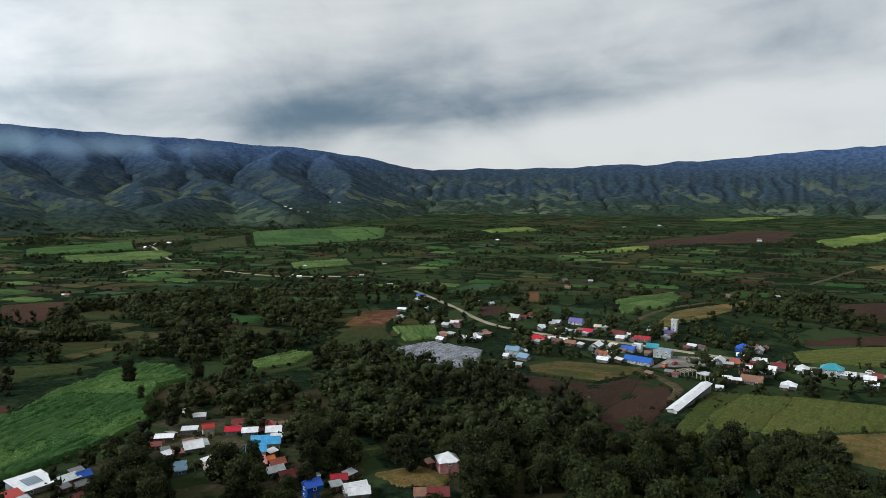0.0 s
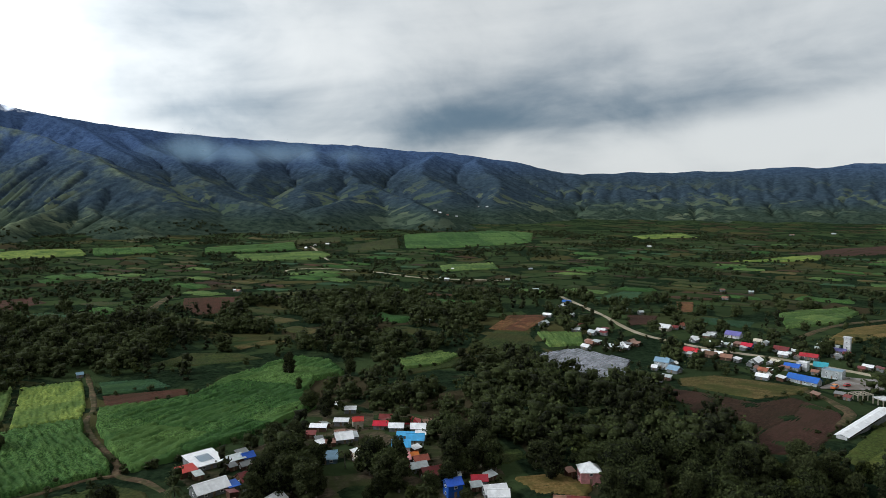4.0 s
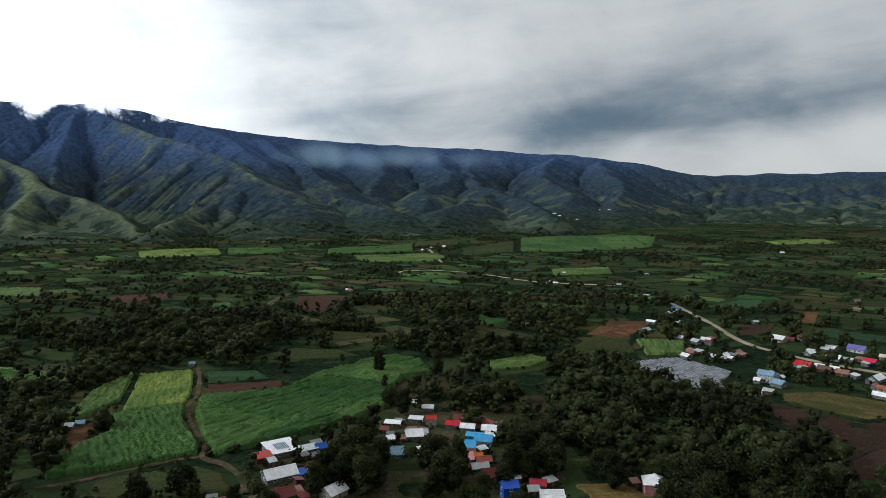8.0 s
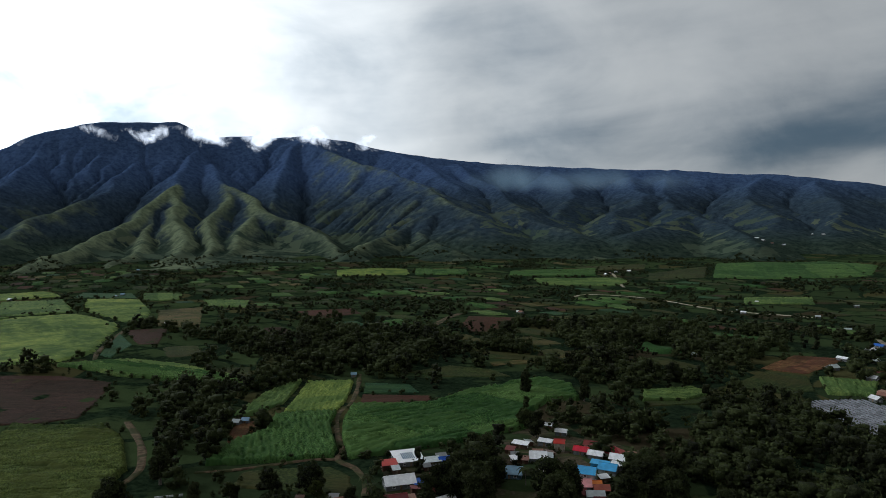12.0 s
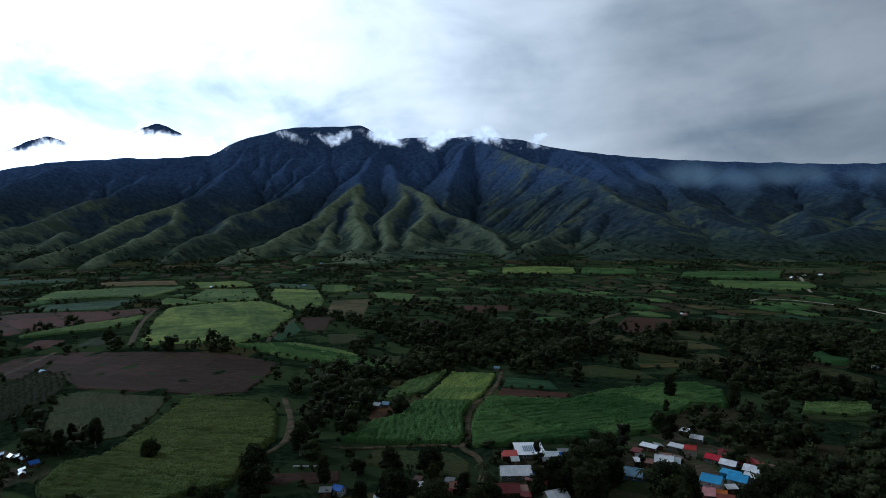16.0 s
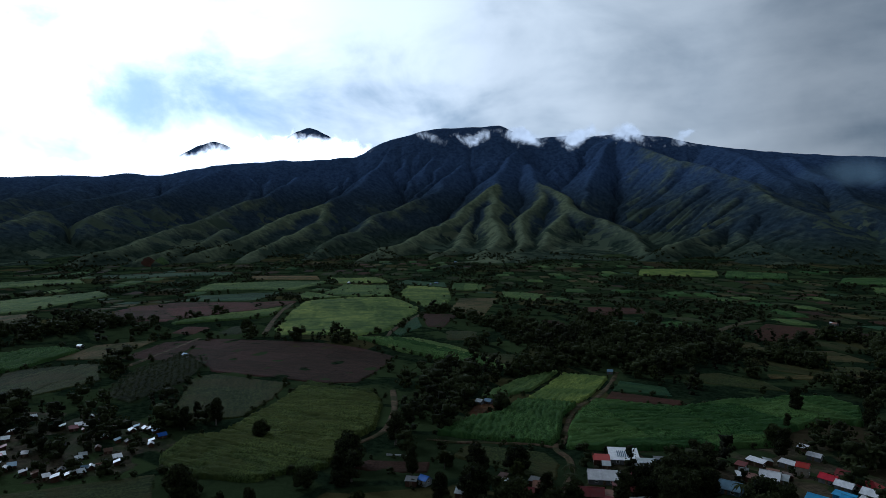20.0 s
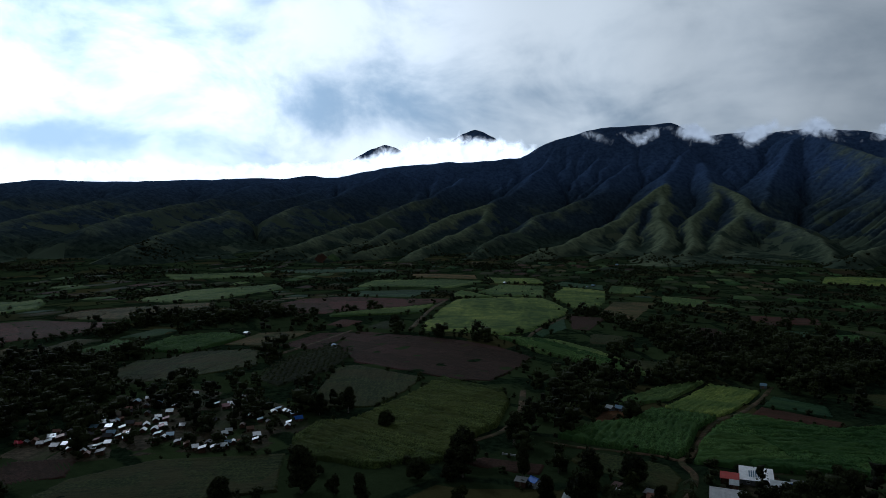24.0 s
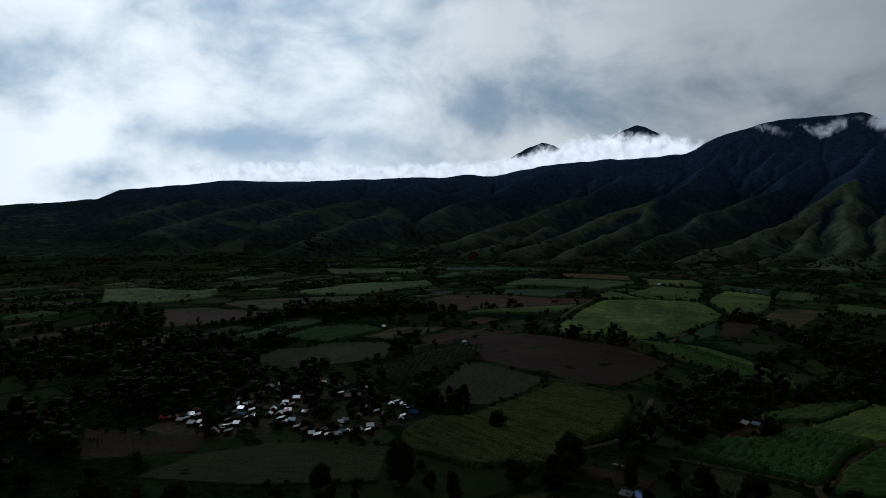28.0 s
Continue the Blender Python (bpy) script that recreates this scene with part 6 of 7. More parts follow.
house(-222.0, 4.5, 3.0, 2.4000000000000004, 96, "gable", "steel", "brown", 1, False, name="hut", group="huts of the hamlet")
house(-223.0, 9.7, 3.0, 2.4000000000000004, 102, "gable", "rust", "brown", 1, False, name="hut", group="huts of the hamlet")
house(-240.4, 10.7, 3.5, 2.8000000000000003, 105, "gable", "brown", "brown", 1, False, name="hut", group="huts of the hamlet")
house(-255.3, -9.1, 4.2, 3.3600000000000003, 109, "gable", "black", "brown", 1, False, name="hut", group="huts of the hamlet")
house(-253.6, 13.1, 3.0, 2.4000000000000004, 17, "lean", "steel", "brown", 1, False, name="hut", group="huts of the hamlet")
house(-250.2, 17.6, 3.0, 2.4000000000000004, 22, "gable", "black", "brown", 1, False, name="hut", group="huts of the hamlet")
house(-289.5, 2.2, 3.0, 2.4000000000000004, 104, "lean", "black", "brown", 1, False, name="hut", group="huts of the hamlet")
house(-275.8, -2.5, 3.0, 2.4000000000000004, 14, "lean", "maroon", "brown", 1, False, name="hut", group="huts of the hamlet")
house(-279.0, -7.5, 4.2, 3.3600000000000003, 108, "lean", "maroon", "brown", 1, False, name="hut", group="huts of the hamlet")
house(-276.5, 11.0, 4.2, 3.3600000000000003, 7, "lean", "rust", "brown", 1, False, name="hut", group="huts of the hamlet")
house(-271.5, 19.2, 3.5, 2.8000000000000003, 0, "lean", "steel", "brown", 1, False, name="hut", group="huts of the hamlet")
house(-262.3, 27.8, 3.5, 2.8000000000000003, 17, "lean", "steel", "brown", 1, False, name="hut", group="huts of the hamlet")
house(-258.8, -53.3, 3.5, 2.8000000000000003, 15, "gable", "steel", "brown", 1, False, name="hut", group="huts of the hamlet")
house(-256.1, -54.3, 3.5, 2.8000000000000003, 98, "lean", "black", "brown", 1, False, name="hut", group="huts of the hamlet")
house(-261.3, -52.2, 3.0, 2.4000000000000004, 17, "lean", "rust", "brown", 1, False, name="hut", group="huts of the hamlet")
house(-215.1, -44.9, 4.2, 3.3600000000000003, 8, "lean", "black", "brown", 1, False, name="hut", group="huts of the hamlet")
house(-213.2, -49.4, 3.0, 2.4000000000000004, 11, "gable", "rust", "brown", 1, False, name="hut", group="huts of the hamlet")
house(-222.1, -3.6, 3.5, 2.8000000000000003, 1, "gable", "black", "brown", 1, False, name="hut", group="huts of the hamlet")
house(-245.9, 6.3, 3.0, 2.4000000000000004, 4, "gable", "brown", "brown", 1, False, name="hut", group="huts of the hamlet")
house(-232.3, -77.9, 3.5, 2.8000000000000003, 13, "gable", "rust", "brown", 1, False, name="hut", group="huts of the hamlet")
house(-245.4, -74.5, 3.0, 2.4000000000000004, 108, "gable", "rust", "brown", 1, False, name="hut", group="huts of the hamlet")
house(-239.1, -68.3, 3.0, 2.4000000000000004, 102, "gable", "black", "brown", 1, False, name="hut", group="huts of the hamlet")
house(-249.3, -60.1, 3.5, 2.8000000000000003, 93, "lean", "steel", "brown", 1, False, name="hut", group="huts of the hamlet")
house(-235.8, -49.4, 4.2, 3.3600000000000003, 96, "gable", "black", "brown", 1, False, name="hut", group="huts of the hamlet")
house(-280.2, -54.8, 3.5, 2.8000000000000003, 104, "gable", "rust", "brown", 1, False, name="hut", group="huts of the hamlet")
house(-284.8, -47.8, 3.0, 2.4000000000000004, -2, "gable", "black", "brown", 1, False, name="hut", group="huts of the hamlet")
house(-223.9, -66.5, 3.5, 2.8000000000000003, 92, "lean", "black", "brown", 1, False, name="hut", group="huts of the hamlet")
house(-230.4, -51.9, 3.0, 2.4000000000000004, 4, "lean", "maroon", "brown", 1, False, name="hut", group="huts of the hamlet")
house(-240.6, -42.7, 4.2, 3.3600000000000003, 10, "lean", "rust", "brown", 1, False, name="hut", group="huts of the hamlet")


# ---- things of the town and the near fields ----
MULCH = surface("silver_mulch_film", (0.11, 0.12, 0.14), (0.24, 0.25, 0.28), 0.8, (0.07, 0.08, 0.09), 0.15, rough=0.45, metal=0.1, bump=0.1, spec=0.5)


def mulched_plot():
    """Raised beds under silver film, side by side, with dark furrows between."""
    corners = [(-93, 465), (-69, 488), (-29, 466), (-28, 420), (-42, 409), (-78, 437)]
    field("bare_plot", "soil", corners)
    ob = new("mulched_plot")
    along = np.array([0.757, -0.653])
    across = np.array([0.653, 0.757])
    pts = np.array(corners, float)
    v = pts @ across
    for row, off in enumerate(np.arange(v.min() + 1, v.max() - 0.5, 3.1)):
        u = np.arange((pts @ along).min(), (pts @ along).max(), 2.5)
        p = u[:, None] * along + off * across
        ok = inside(p[:, 0], p[:, 1], corners)
        if ok.sum() < 3:
            continue
        p = p[ok]
        verts, quads = [], []
        for n, (x, y) in enumerate(p):
            z = float(land(x, y))
            s = 0.05 * math.sin(n * 1.7 + row)
            for k, (w, h) in enumerate(((-0.95, 0.0), (-0.7, 0.42 + s), (0.7, 0.42 - s), (0.95, 0.0))):
                verts.append((x + across[0] * w, y + across[1] * w, z + 1.4 * h + 0.15))
            if n:
                b = 4 * n - 4
                quads += [(b + k, b + 4 + k, b + 5 + k, b + 1 + k) for k in range(3)]
        part("bed", quick_mesh("bed", verts, quads, MULCH), ob)
    tagged(ob, "vegetable beds under grey silver plastic mulch in rows", "plot", kind="structure")


mulched_plot()


def long_shed():
    """An open-sided poultry shed under one long white roof."""
    a, b = Vector((67, 327, 0)), Vector((94, 375, 0))
    mid, size = (a + b) / 2, (b - a).length
    HOMES.append((mid.x, mid.y, 14)), HOMES.append((a.x, a.y, 9)), HOMES.append((b.x, b.y, 9))
    ob = new("long_shed")
    x, y = size / 2, 2.3
    for s in (-1, 1):
        part("wall", boxes("wall", [(-x, x, s * y - 0.1, s * y + 0.1, -2.5, 1.1)], plaster("grey")), ob)
    for s in (-1, 1):
        part("end_wall", boxes("end_wall", [(s * x - 0.1, s * x + 0.1, -y + 0.1, y - 0.1, -2.5, 2.6)], plaster("white")), ob)
    for k in range(13):
        for s in (-1, 1):
            px = -x + (k + 0.5) * size / 13
            part("post", boxes("post", [(px - 0.1, px + 0.1, s * y - 0.1, s * y + 0.1, 1.1, 2.65)], WOOD), ob)
    for s in (-1, 1):
        part("roof", slab("roof", [(-x - 0.6, s * 2.9, 2.5), (x + 0.6, s * 2.9, 2.5), (x + 0.6, s * 0.02, 3.3), (-x - 0.6, s * 0.02, 3.3)][:: s * -1], 0.1, roofing("white")), ob)
    ob.matrix_basis = pose(mid.x, mid.y, float(land(mid.x, mid.y)) + 0.5, 0, 0, math.degrees(math.atan2(b.y - a.y, b.x - a.x)))
    tagged(ob, "long low shed with white metal roof and open sides", "shed")


long_shed()


def tower_block():
    """A slim white water tower with a flat cap."""
    ob = new("water_tower")
    HOMES.append((111, 545, 5))
    part("shaft", boxes("shaft", [(-2.1, 2.1, -1.8, 1.8, -1, 10.5)], plaster("white")), ob)
    part("cap", boxes("cap", [(-2.6, 2.6, -2.3, 2.3, 10.5, 11.1)], plaster("white")), ob, "overhanging white cap slab")
    for z in (3, 6.5):
        window_unit(ob, 0, -1.8, z, 1.0, 1.2, "-y")
    ob.matrix_basis = pose(111, 545, float(land(111, 545)), 0, 0, -24)
    tagged(ob, "slim white concrete water tower with flat cap", "tower")


tower_block()


def bare_frame(x, y, bays, deep, turn, storeys):
    """An unfinished concrete frame: posts, beams and a slab."""
    HOMES.append((x, y, 9))
    ob = new("concrete_frame")
    skin = plaster("cream")
    w, d, h = 3.2 * bays, 3.2 * deep, 3.0
    for s in range(storeys):
        for i in range(bays + 1):
            for j in range(deep + 1):
                px, py = -w / 2 + 3.2 * i, -d / 2 + 3.2 * j
                part("post", boxes("post", [(px - 0.2, px + 0.2, py - 0.2, py + 0.2, s * h - (0.8 if s == 0 else 0), s * h + h - 0.4)], skin), ob)
        for j in range(deep + 1):
            py = -d / 2 + 3.2 * j
            part("beam", boxes("beam", [(-w / 2 - 0.2, w / 2 + 0.2, py - 0.2, py + 0.2, s * h + h - 0.4, s * h + h)], skin), ob)
        for i in range(bays + 1):
            for j in range(deep):
                px, py = -w / 2 + 3.2 * i, -d / 2 + 3.2 * j
                part("beam", boxes("beam", [(px - 0.15, px + 0.15, py + 0.2, py + 3.0, s * h + h - 0.38, s * h + h - 0.02)], skin), ob)
    ob.matrix_basis = pose(x, y, float(land(x, y)) + 0.2, 0, 0, turn)
    return ob


tagged(bare_frame(93, 418, 3, 2, 33, 1), "unfinished cream concrete building frame of posts and beams", "building")
half = bare_frame(102, 411, 2, 2, 33, 1)
part("slab", boxes("slab", [(-3.6, 3.6, -3.6, 3.6, 3.0, 3.2)], plaster("white")), half, "white roof slab")
tagged(half, "unfinished concrete frame with white slab roof", "building")


def yard():
    corners = [(74, 431), (96, 471), (122, 473), (110, 446), (90, 424)]
    PLOTS.append((corners, "yard"))
    n = 14
    grid = []
    a, b, c, d = (Vector((*p, 0)) for p in (corners[0], corners[1], corners[2], corners[3]))
    for i in range(n):
        for j in range(n):
            p = a.lerp(b, i / (n - 1)).lerp(d.lerp(c, i / (n - 1)), j / (n - 1))
            grid.append((p.x, p.y, float(land(p.x, p.y)) + 0.35))
    quads = [(i * n + j, i * n + j + 1, i * n + n + j + 1, i * n + n + j) for i in range(n - 1) for j in range(n - 1)]
    tagged(new("pavement", quick_mesh("pavement", grid, quads, CONCRETE)), "grey bare gravel yard beside the road", "yard", kind="structure")


yard()


def fence_strip(x, y, size, turn):
    """A low white block wall."""
    ob = new("low_wall")
    n = int(size / 1.6)
    for k in range(n):
        if k % 5 != 4:
            part("panel", boxes("panel", [(-size / 2 + 1.6 * k, -size / 2 + 1.6 * k + 1.45, -0.15, 0.15, -0.4, 0.9)], plaster("white")), ob)
    ob.matrix_basis = pose(x, y, float(land(x, y)) + 0.1, 0, 0, turn)
    tagged(ob, "low broken white block wall by the bare plot", "wall")


fence_strip(-196, 123, 11, 60)


def vehicle(name, x, y, turn, shade, size, tall, label):
    """A parked van or car: body, cabin, panes and wheels."""
    ob = new(name)
    w, z = size * 0.4, 0.35
    part("body", boxes("body", [(-size / 2, size / 2, -w / 2, w / 2, z, z + 0.75 * tall)], roofing(shade)), ob)
    cab = mesh_of("cabin", *(lambda v, f: ([(px * (0.86 if pz > z + 0.8 * tall else 1), py * (0.88 if pz > z + 0.8 * tall else 1), pz) for px, py, pz in v], f))(*box_faces(-size * 0.36, size * 0.30, -w / 2 + 0.04, w / 2 - 0.04, z + 0.75 * tall, z + 1.35 * tall)), GLASS)
    part("cabin", cab, ob, "dark glazed cabin")
    part("roof", boxes("roof", [(-size * 0.31, size * 0.26, -w * 0.43, w * 0.43, z + 1.35 * tall, z + 1.42 * tall)], roofing(shade)), ob)
    for sx in (-0.32, 0.32):
        for sy in (-1, 1):
            v = [(sx * size + 0.33 * math.cos(k * math.pi / 6), sy * (w / 2 - 0.1) + t, 0.33 + 0.33 * math.sin(k * math.pi / 6)) for t in (-0.11, 0.11) for k in range(12)]
            f = [tuple(range(12)), tuple(range(23, 11, -1))] + [(k, k + 12, (k + 1) % 12 + 12, (k + 1) % 12) for k in range(12)]
            part("wheel", mesh_of("wheel", v, f, plaster("black")), ob)
    ob.matrix_basis = pose(x, y, float(land(x, y)) + 0.5, 0, 0, turn)
    tagged(ob, label, "car", "parked vehicles")


vehicle("van", 205, 442, -24, "white", 5.0, 1.1, "white van standing on the pale road")
vehicle("car", 92, 446, 40, "red", 4.4, 0.9, "red car parked in the gravel yard")
vehicle("truck", 84, 436, 60, "orange", 6.0, 1.4, "orange truck parked beside the blue hall")


# ---- the patchwork of far smallholdings ----
def smallholdings():
    """Small plots on a bent grid over the middle and far valley, with their crops standing, joined crop by crop."""
    rng = np.random.default_rng(21)
    free = taken_map(2.0)
    sheets = {}
    crops = ["lush", "grass", "cane", "grass", "grass", "teal", "soil", "redsoil", "tan", "grass"]
    turn = radians(-20)
    c, s = math.cos(turn), math.sin(turn)
    step_u, step_v = 62.0, 40.0
    for i in range(-34, 30):
        for j in range(-26, 66):
            u0, v0 = i * step_u + 16 * math.sin(j * 1.7) + 30 * math.sin(j * 0.23), j * step_v + 11 * math.sin(i * 2.1) + 40 * math.sin(i * 0.19)
            cx, cy = c * u0 - s * v0, s * u0 + c * v0
            far = math.hypot(cx - HUB[0], cy - HUB[1])
            if not 480 < far < 2000 or not in_view(np.array([cx]), np.array([cy]))[0]:
                continue
            if rng.random() > (0.50 if far < 1700 else 0.36):
                continue
            if wave(cx / 120, cy / 105) + 0.6 * wave(cx / 47, cy / 52) > 0.35:
                continue
            a, b = step_u * (0.36 + 0.16 * rng.random()), step_v * (0.30 + 0.18 * rng.random())
            lean = rng.normal() * 0.12
            uu, vv = np.meshgrid(np.linspace(-a, a, 9), np.linspace(-b, b, 7), indexing="ij")
            uu, vv = uu + rng.normal(size=uu.shape) * 0.8 + lean * vv, vv + rng.normal(size=vv.shape) * 0.8
            x, y = cx + c * uu - s * vv, cy + s * uu + c * vv
            if not clear_of(x, y, free).all():
                continue
            crop = crops[rng.integers(len(crops))]
            tall = RISE[crop]
            z = land(x, y) + tall * (0.9 + 0.25 * rng.normal(size=x.shape))
            z[[0, -1]] -= tall + 0.8
            z[:, [0, -1]] -= tall + 0.8
            bag = sheets.setdefault(crop, [[], [], [], 0])
            k = np.arange(63).reshape(9, 7) + bag[3]
            bag[0].append(np.stack([x, y, z], -1).reshape(-1, 3))
            bag[1].append(np.stack([k[:-1, :-1], k[1:, :-1], k[1:, 1:], k[:-1, 1:]], -1).reshape(-1, 4))
            bag[2].append(np.clip(0.0 + 0.62 * rng.random() + 0.15 * rng.normal(size=(1, 7)).repeat(9, 0) + 0.06 * rng.normal(size=x.shape), 0, 1).ravel())
            bag[3] += 63
            HEDGES.append((cx, cy, c, s, a + 3, b + 3))
    for crop, (v, q, tone, _) in sheets.items():
        me = quick_mesh("far_plots", np.concatenate(v), np.concatenate(q), CROP[crop])
        add_value(me, "strip", np.concatenate(tone))
        tagged(new("far_plots", me), "scattered far plots: " + LOOKS[crop], "field", kind="stuff")


HEDGES = []


def taken_map(margin):
    """A map of 3 m cells of the plan, true where a plot, track or house lies."""
    n = 1700
    x, y = np.meshgrid((np.arange(n) - n / 2) * 3.0, (np.arange(n) - n / 2) * 3.0, indexing="ij")
    full = np.zeros((n, n), bool)

    def window(x0, x1, y0, y1):
        a, b, c, d = (int(np.clip(v / 3 + n / 2 + k, 0, n)) for v, k in ((x0, -2), (x1, 3), (y0, -2), (y1, 3)))
        return slice(a, b), slice(c, d)

    for corners, crop in PLOTS:
        xs, ys = zip(*corners)
        w = window(min(xs) - 6, max(xs) + 6, min(ys) - 6, max(ys) + 6)
        full[w] |= inside(x[w], y[w], corners, margin - 0.5)
    for points, width in LANES:
        for (x0, y0), (x1, y1) in zip(points, points[1:]):
            w = window(min(x0, x1) - 20, max(x0, x1) + 20, min(y0, y1) - 20, max(y0, y1) + 20)
            ux, uy = x1 - x0, y1 - y0
            k = np.clip(((x[w] - x0) * ux + (y[w] - y0) * uy) / (ux * ux + uy * uy), 0, 1)
            full[w] |= np.hypot(x[w] - x0 - k * ux, y[w] - y0 - k * uy) < width / 2 + margin
    for hx, hy, reach in HOMES:
        w = window(hx - reach, hx + reach, hy - reach, hy + reach)
        full[w] |= np.hypot(x[w] - hx, y[w] - hy) < reach
    for cx, cy, c, s, a, b in HEDGES:
        w = window(cx - a - b, cx + a + b, cy - a - b, cy + a + b)
        u, v = c * (x[w] - cx) + s * (y[w] - cy), c * (y[w] - cy) - s * (x[w] - cx)
        full[w] |= (np.abs(u) < a) & (np.abs(v) < b)
    return full


def clear_of(x, y, full):
    """Which spots are free on the map."""
    n = len(full)
    i, j = (np.clip(np.round(np.asarray(v) / 3 + n / 2).astype(int), 0, n - 1) for v in (x, y))
    return ~full[i, j]


def in_view(x, y):
    b = np.degrees(np.arctan2(-(x - HUB[0]), y - HUB[1]))
    return (b > -36) & (b < 136)


smallholdings()


# the big white roof of the near village, with its row of blue skylights
store = house(-163.3, 207.4, 11.1, 12.3, 62, "lean", "white", "grey", 1)
for k in range(7):
    part("skylight", slab("skylight", [(-2.6 + 0.75 * k, -3.4, 2.66), (-2.2 + 0.75 * k, -3.4, 2.66), (-2.2 + 0.75 * k, 2.6, 2.99), (-2.6 + 0.75 * k, 2.6, 2.99)], 0.06, plaster("steel")), store, "blue-grey skylight strip")


# ---- lean-tos and small sheds crowded between the near houses ----
def crowd():
    rng = random.Random(8)
    for hx, hy, reach in HOMES[:52]:
        if rng.random() < 0.6:
            a = rng.random() * 6.28
            x, y = hx + math.cos(a) * (reach + 1.6), hy + math.sin(a) * (reach + 1.6)
            if all(math.hypot(x - p, y - q) > r + 1.0 for p, q, r in HOMES) and math.hypot(x, y) < 300:
                house(round(x, 1), round(y, 1), 2.6 + 1.8 * rng.random(), 2.2 + 1.2 * rng.random(), 62 + rng.choice((0, 90, -20)), "lean",
                      rng.choice(("rust", "pale", "white", "maroon", "brown", "grey")), "brown", 1, False, "shed", "sheds of the near village")
    # more of them along the town's street
    for hx, hy, reach in HOMES[52:]:
        if not 350 < math.hypot(hx, hy) < 660 or hx < -60:
            continue
        for k in range(2):
            a = rng.random() * 6.28
            x, y = hx + math.cos(a) * (reach + 2.2), hy + math.sin(a) * (reach + 2.2)
            if rng.random() < 0.75 and all(math.hypot(x - p, y - q) > r + 1.2 for p, q, r in HOMES) and clear_of(np.array([x]), np.array([y]), LAID)[0]:
                house(round(x, 1), round(y, 1), 3.2 + 2.6 * rng.random(), 2.6 + 1.6 * rng.random(), -24 + rng.choice((0, 90, 12)), rng.choice(("lean", "gable")),
                      rng.choice(("rust", "pale", "white", "white", "maroon", "grey")), rng.choice(("brown", "grey")), 1, False, "shed", "sheds of the town")


LAID = taken_map(2.5)
crowd()


# ---- banana grove ----
def banana_grove():
    """Rows of banana plants: a short stem and broad arching leaves."""
    rng = np.random.default_rng(14)
    corners = next(c for c, crop in PLOTS if crop == "orchard")
    xs, ys = zip(*corners)
    verts, quads, tones = [], [], []
    for gx in np.arange(min(xs), max(xs), 3.4):
        for gy in np.arange(min(ys), max(ys), 3.4):
            x, y = gx + rng.normal() * 0.5, gy + rng.normal() * 0.5
            if not inside(np.array([x]), np.array([y]), corners)[0]:
                continue
            z, tone, h = float(land(x, y)) + 0.3, rng.random(), 1.8 + rng.random()
            for n in range(8):
                a = n * 0.79 + rng.random() * 0.5
                ca, sa = math.cos(a), math.sin(a)
                for r0, z0, r1, z1, w in ((0.1, h, 0.9, h + 0.7, 0.32), (0.9, h + 0.7, 1.9, h + 0.25, 0.34)):
                    b = len(verts)
                    verts += [(x + ca * r0 - sa * w, y + sa * r0 + ca * w, z + z0), (x + ca * r0 + sa * w, y + sa * r0 - ca * w, z + z0),
                              (x + ca * r1 + sa * w * 0.8, y + sa * r1 - ca * w * 0.8, z + z1), (x + ca * r1 - sa * w * 0.8, y + sa * r1 + ca * w * 0.8, z + z1)]
                    quads.append((b, b + 1, b + 2, b + 3))
                    tones += [0.2 + 0.5 * tone] * 4
    me = quick_mesh("banana_plants", verts, quads, PALM_LEAF)
    add_value(me, "tint", tones)
    tagged(new("banana_plants", me), "rows of blue-green banana plants with arching leaves", "plants", kind="stuff")


banana_grove()


# ---- trees ----
def leaf_quads(centres, sizes, rng, droop=0.0):
    """Small leaf clusters, each a bent card with its own tilt."""
    n = len(centres)
    a = rng.normal(size=(n, 3))
    a /= np.linalg.norm(a, axis=1)[:, None]
    b = np.cross(a, rng.normal(size=(n, 3)))
    b /= np.linalg.norm(b, axis=1)[:, None]
    a[:, 2] -= droop
    s = np.asarray(sizes)[:, None]
    v = np.stack([centres - a * s - b * s * 0.6, centres + a * s * 0.9 - b * s * 0.7, centres + a * s + b * s * 0.6, centres - a * s * 0.8 + b * s * 0.7], 1)
    v += rng.normal(size=v.shape) * s[:, None] * 0.18
    return v.reshape(-1, 3), np.arange(4 * n).reshape(-1, 4)


CUBE = np.array([(-1, -1, -1), (1, -1, -1), (1, 1, -1), (-1, 1, -1), (-1, -1, 1), (1, -1, 1), (1, 1, 1), (-1, 1, 1)], float)
CUBE_QUADS = np.array([(0, 3, 2, 1), (4, 5, 6, 7), (0, 1, 5, 4), (1, 2, 6, 5), (2, 3, 7, 6), (3, 0, 4, 7)])


def lump(level):
    """A rounded lump of unit size: 6 or 24 faces."""
    if level == 0:
        return CUBE / math.sqrt(3), CUBE_QUADS
    verts, quads, seen = [], [], {}

    def at(p):
        key = tuple(np.round(p, 4))
        if key not in seen:
            seen[key] = len(verts)
            verts.append(p / np.linalg.norm(p))
        return seen[key]

    for q in CUBE_QUADS:
        a, b, c, d = CUBE[q]
        m = (a + b + c + d) / 4
        ab, bc, cd, da = (a + b) / 2, (b + c) / 2, (c + d) / 2, (d + a) / 2
        for f in ((a, ab, m, da), (ab, b, bc, m), (m, bc, c, cd), (da, m, cd, d)):
            quads.append([at(p) for p in f])
    return np.array(verts), np.array(quads)


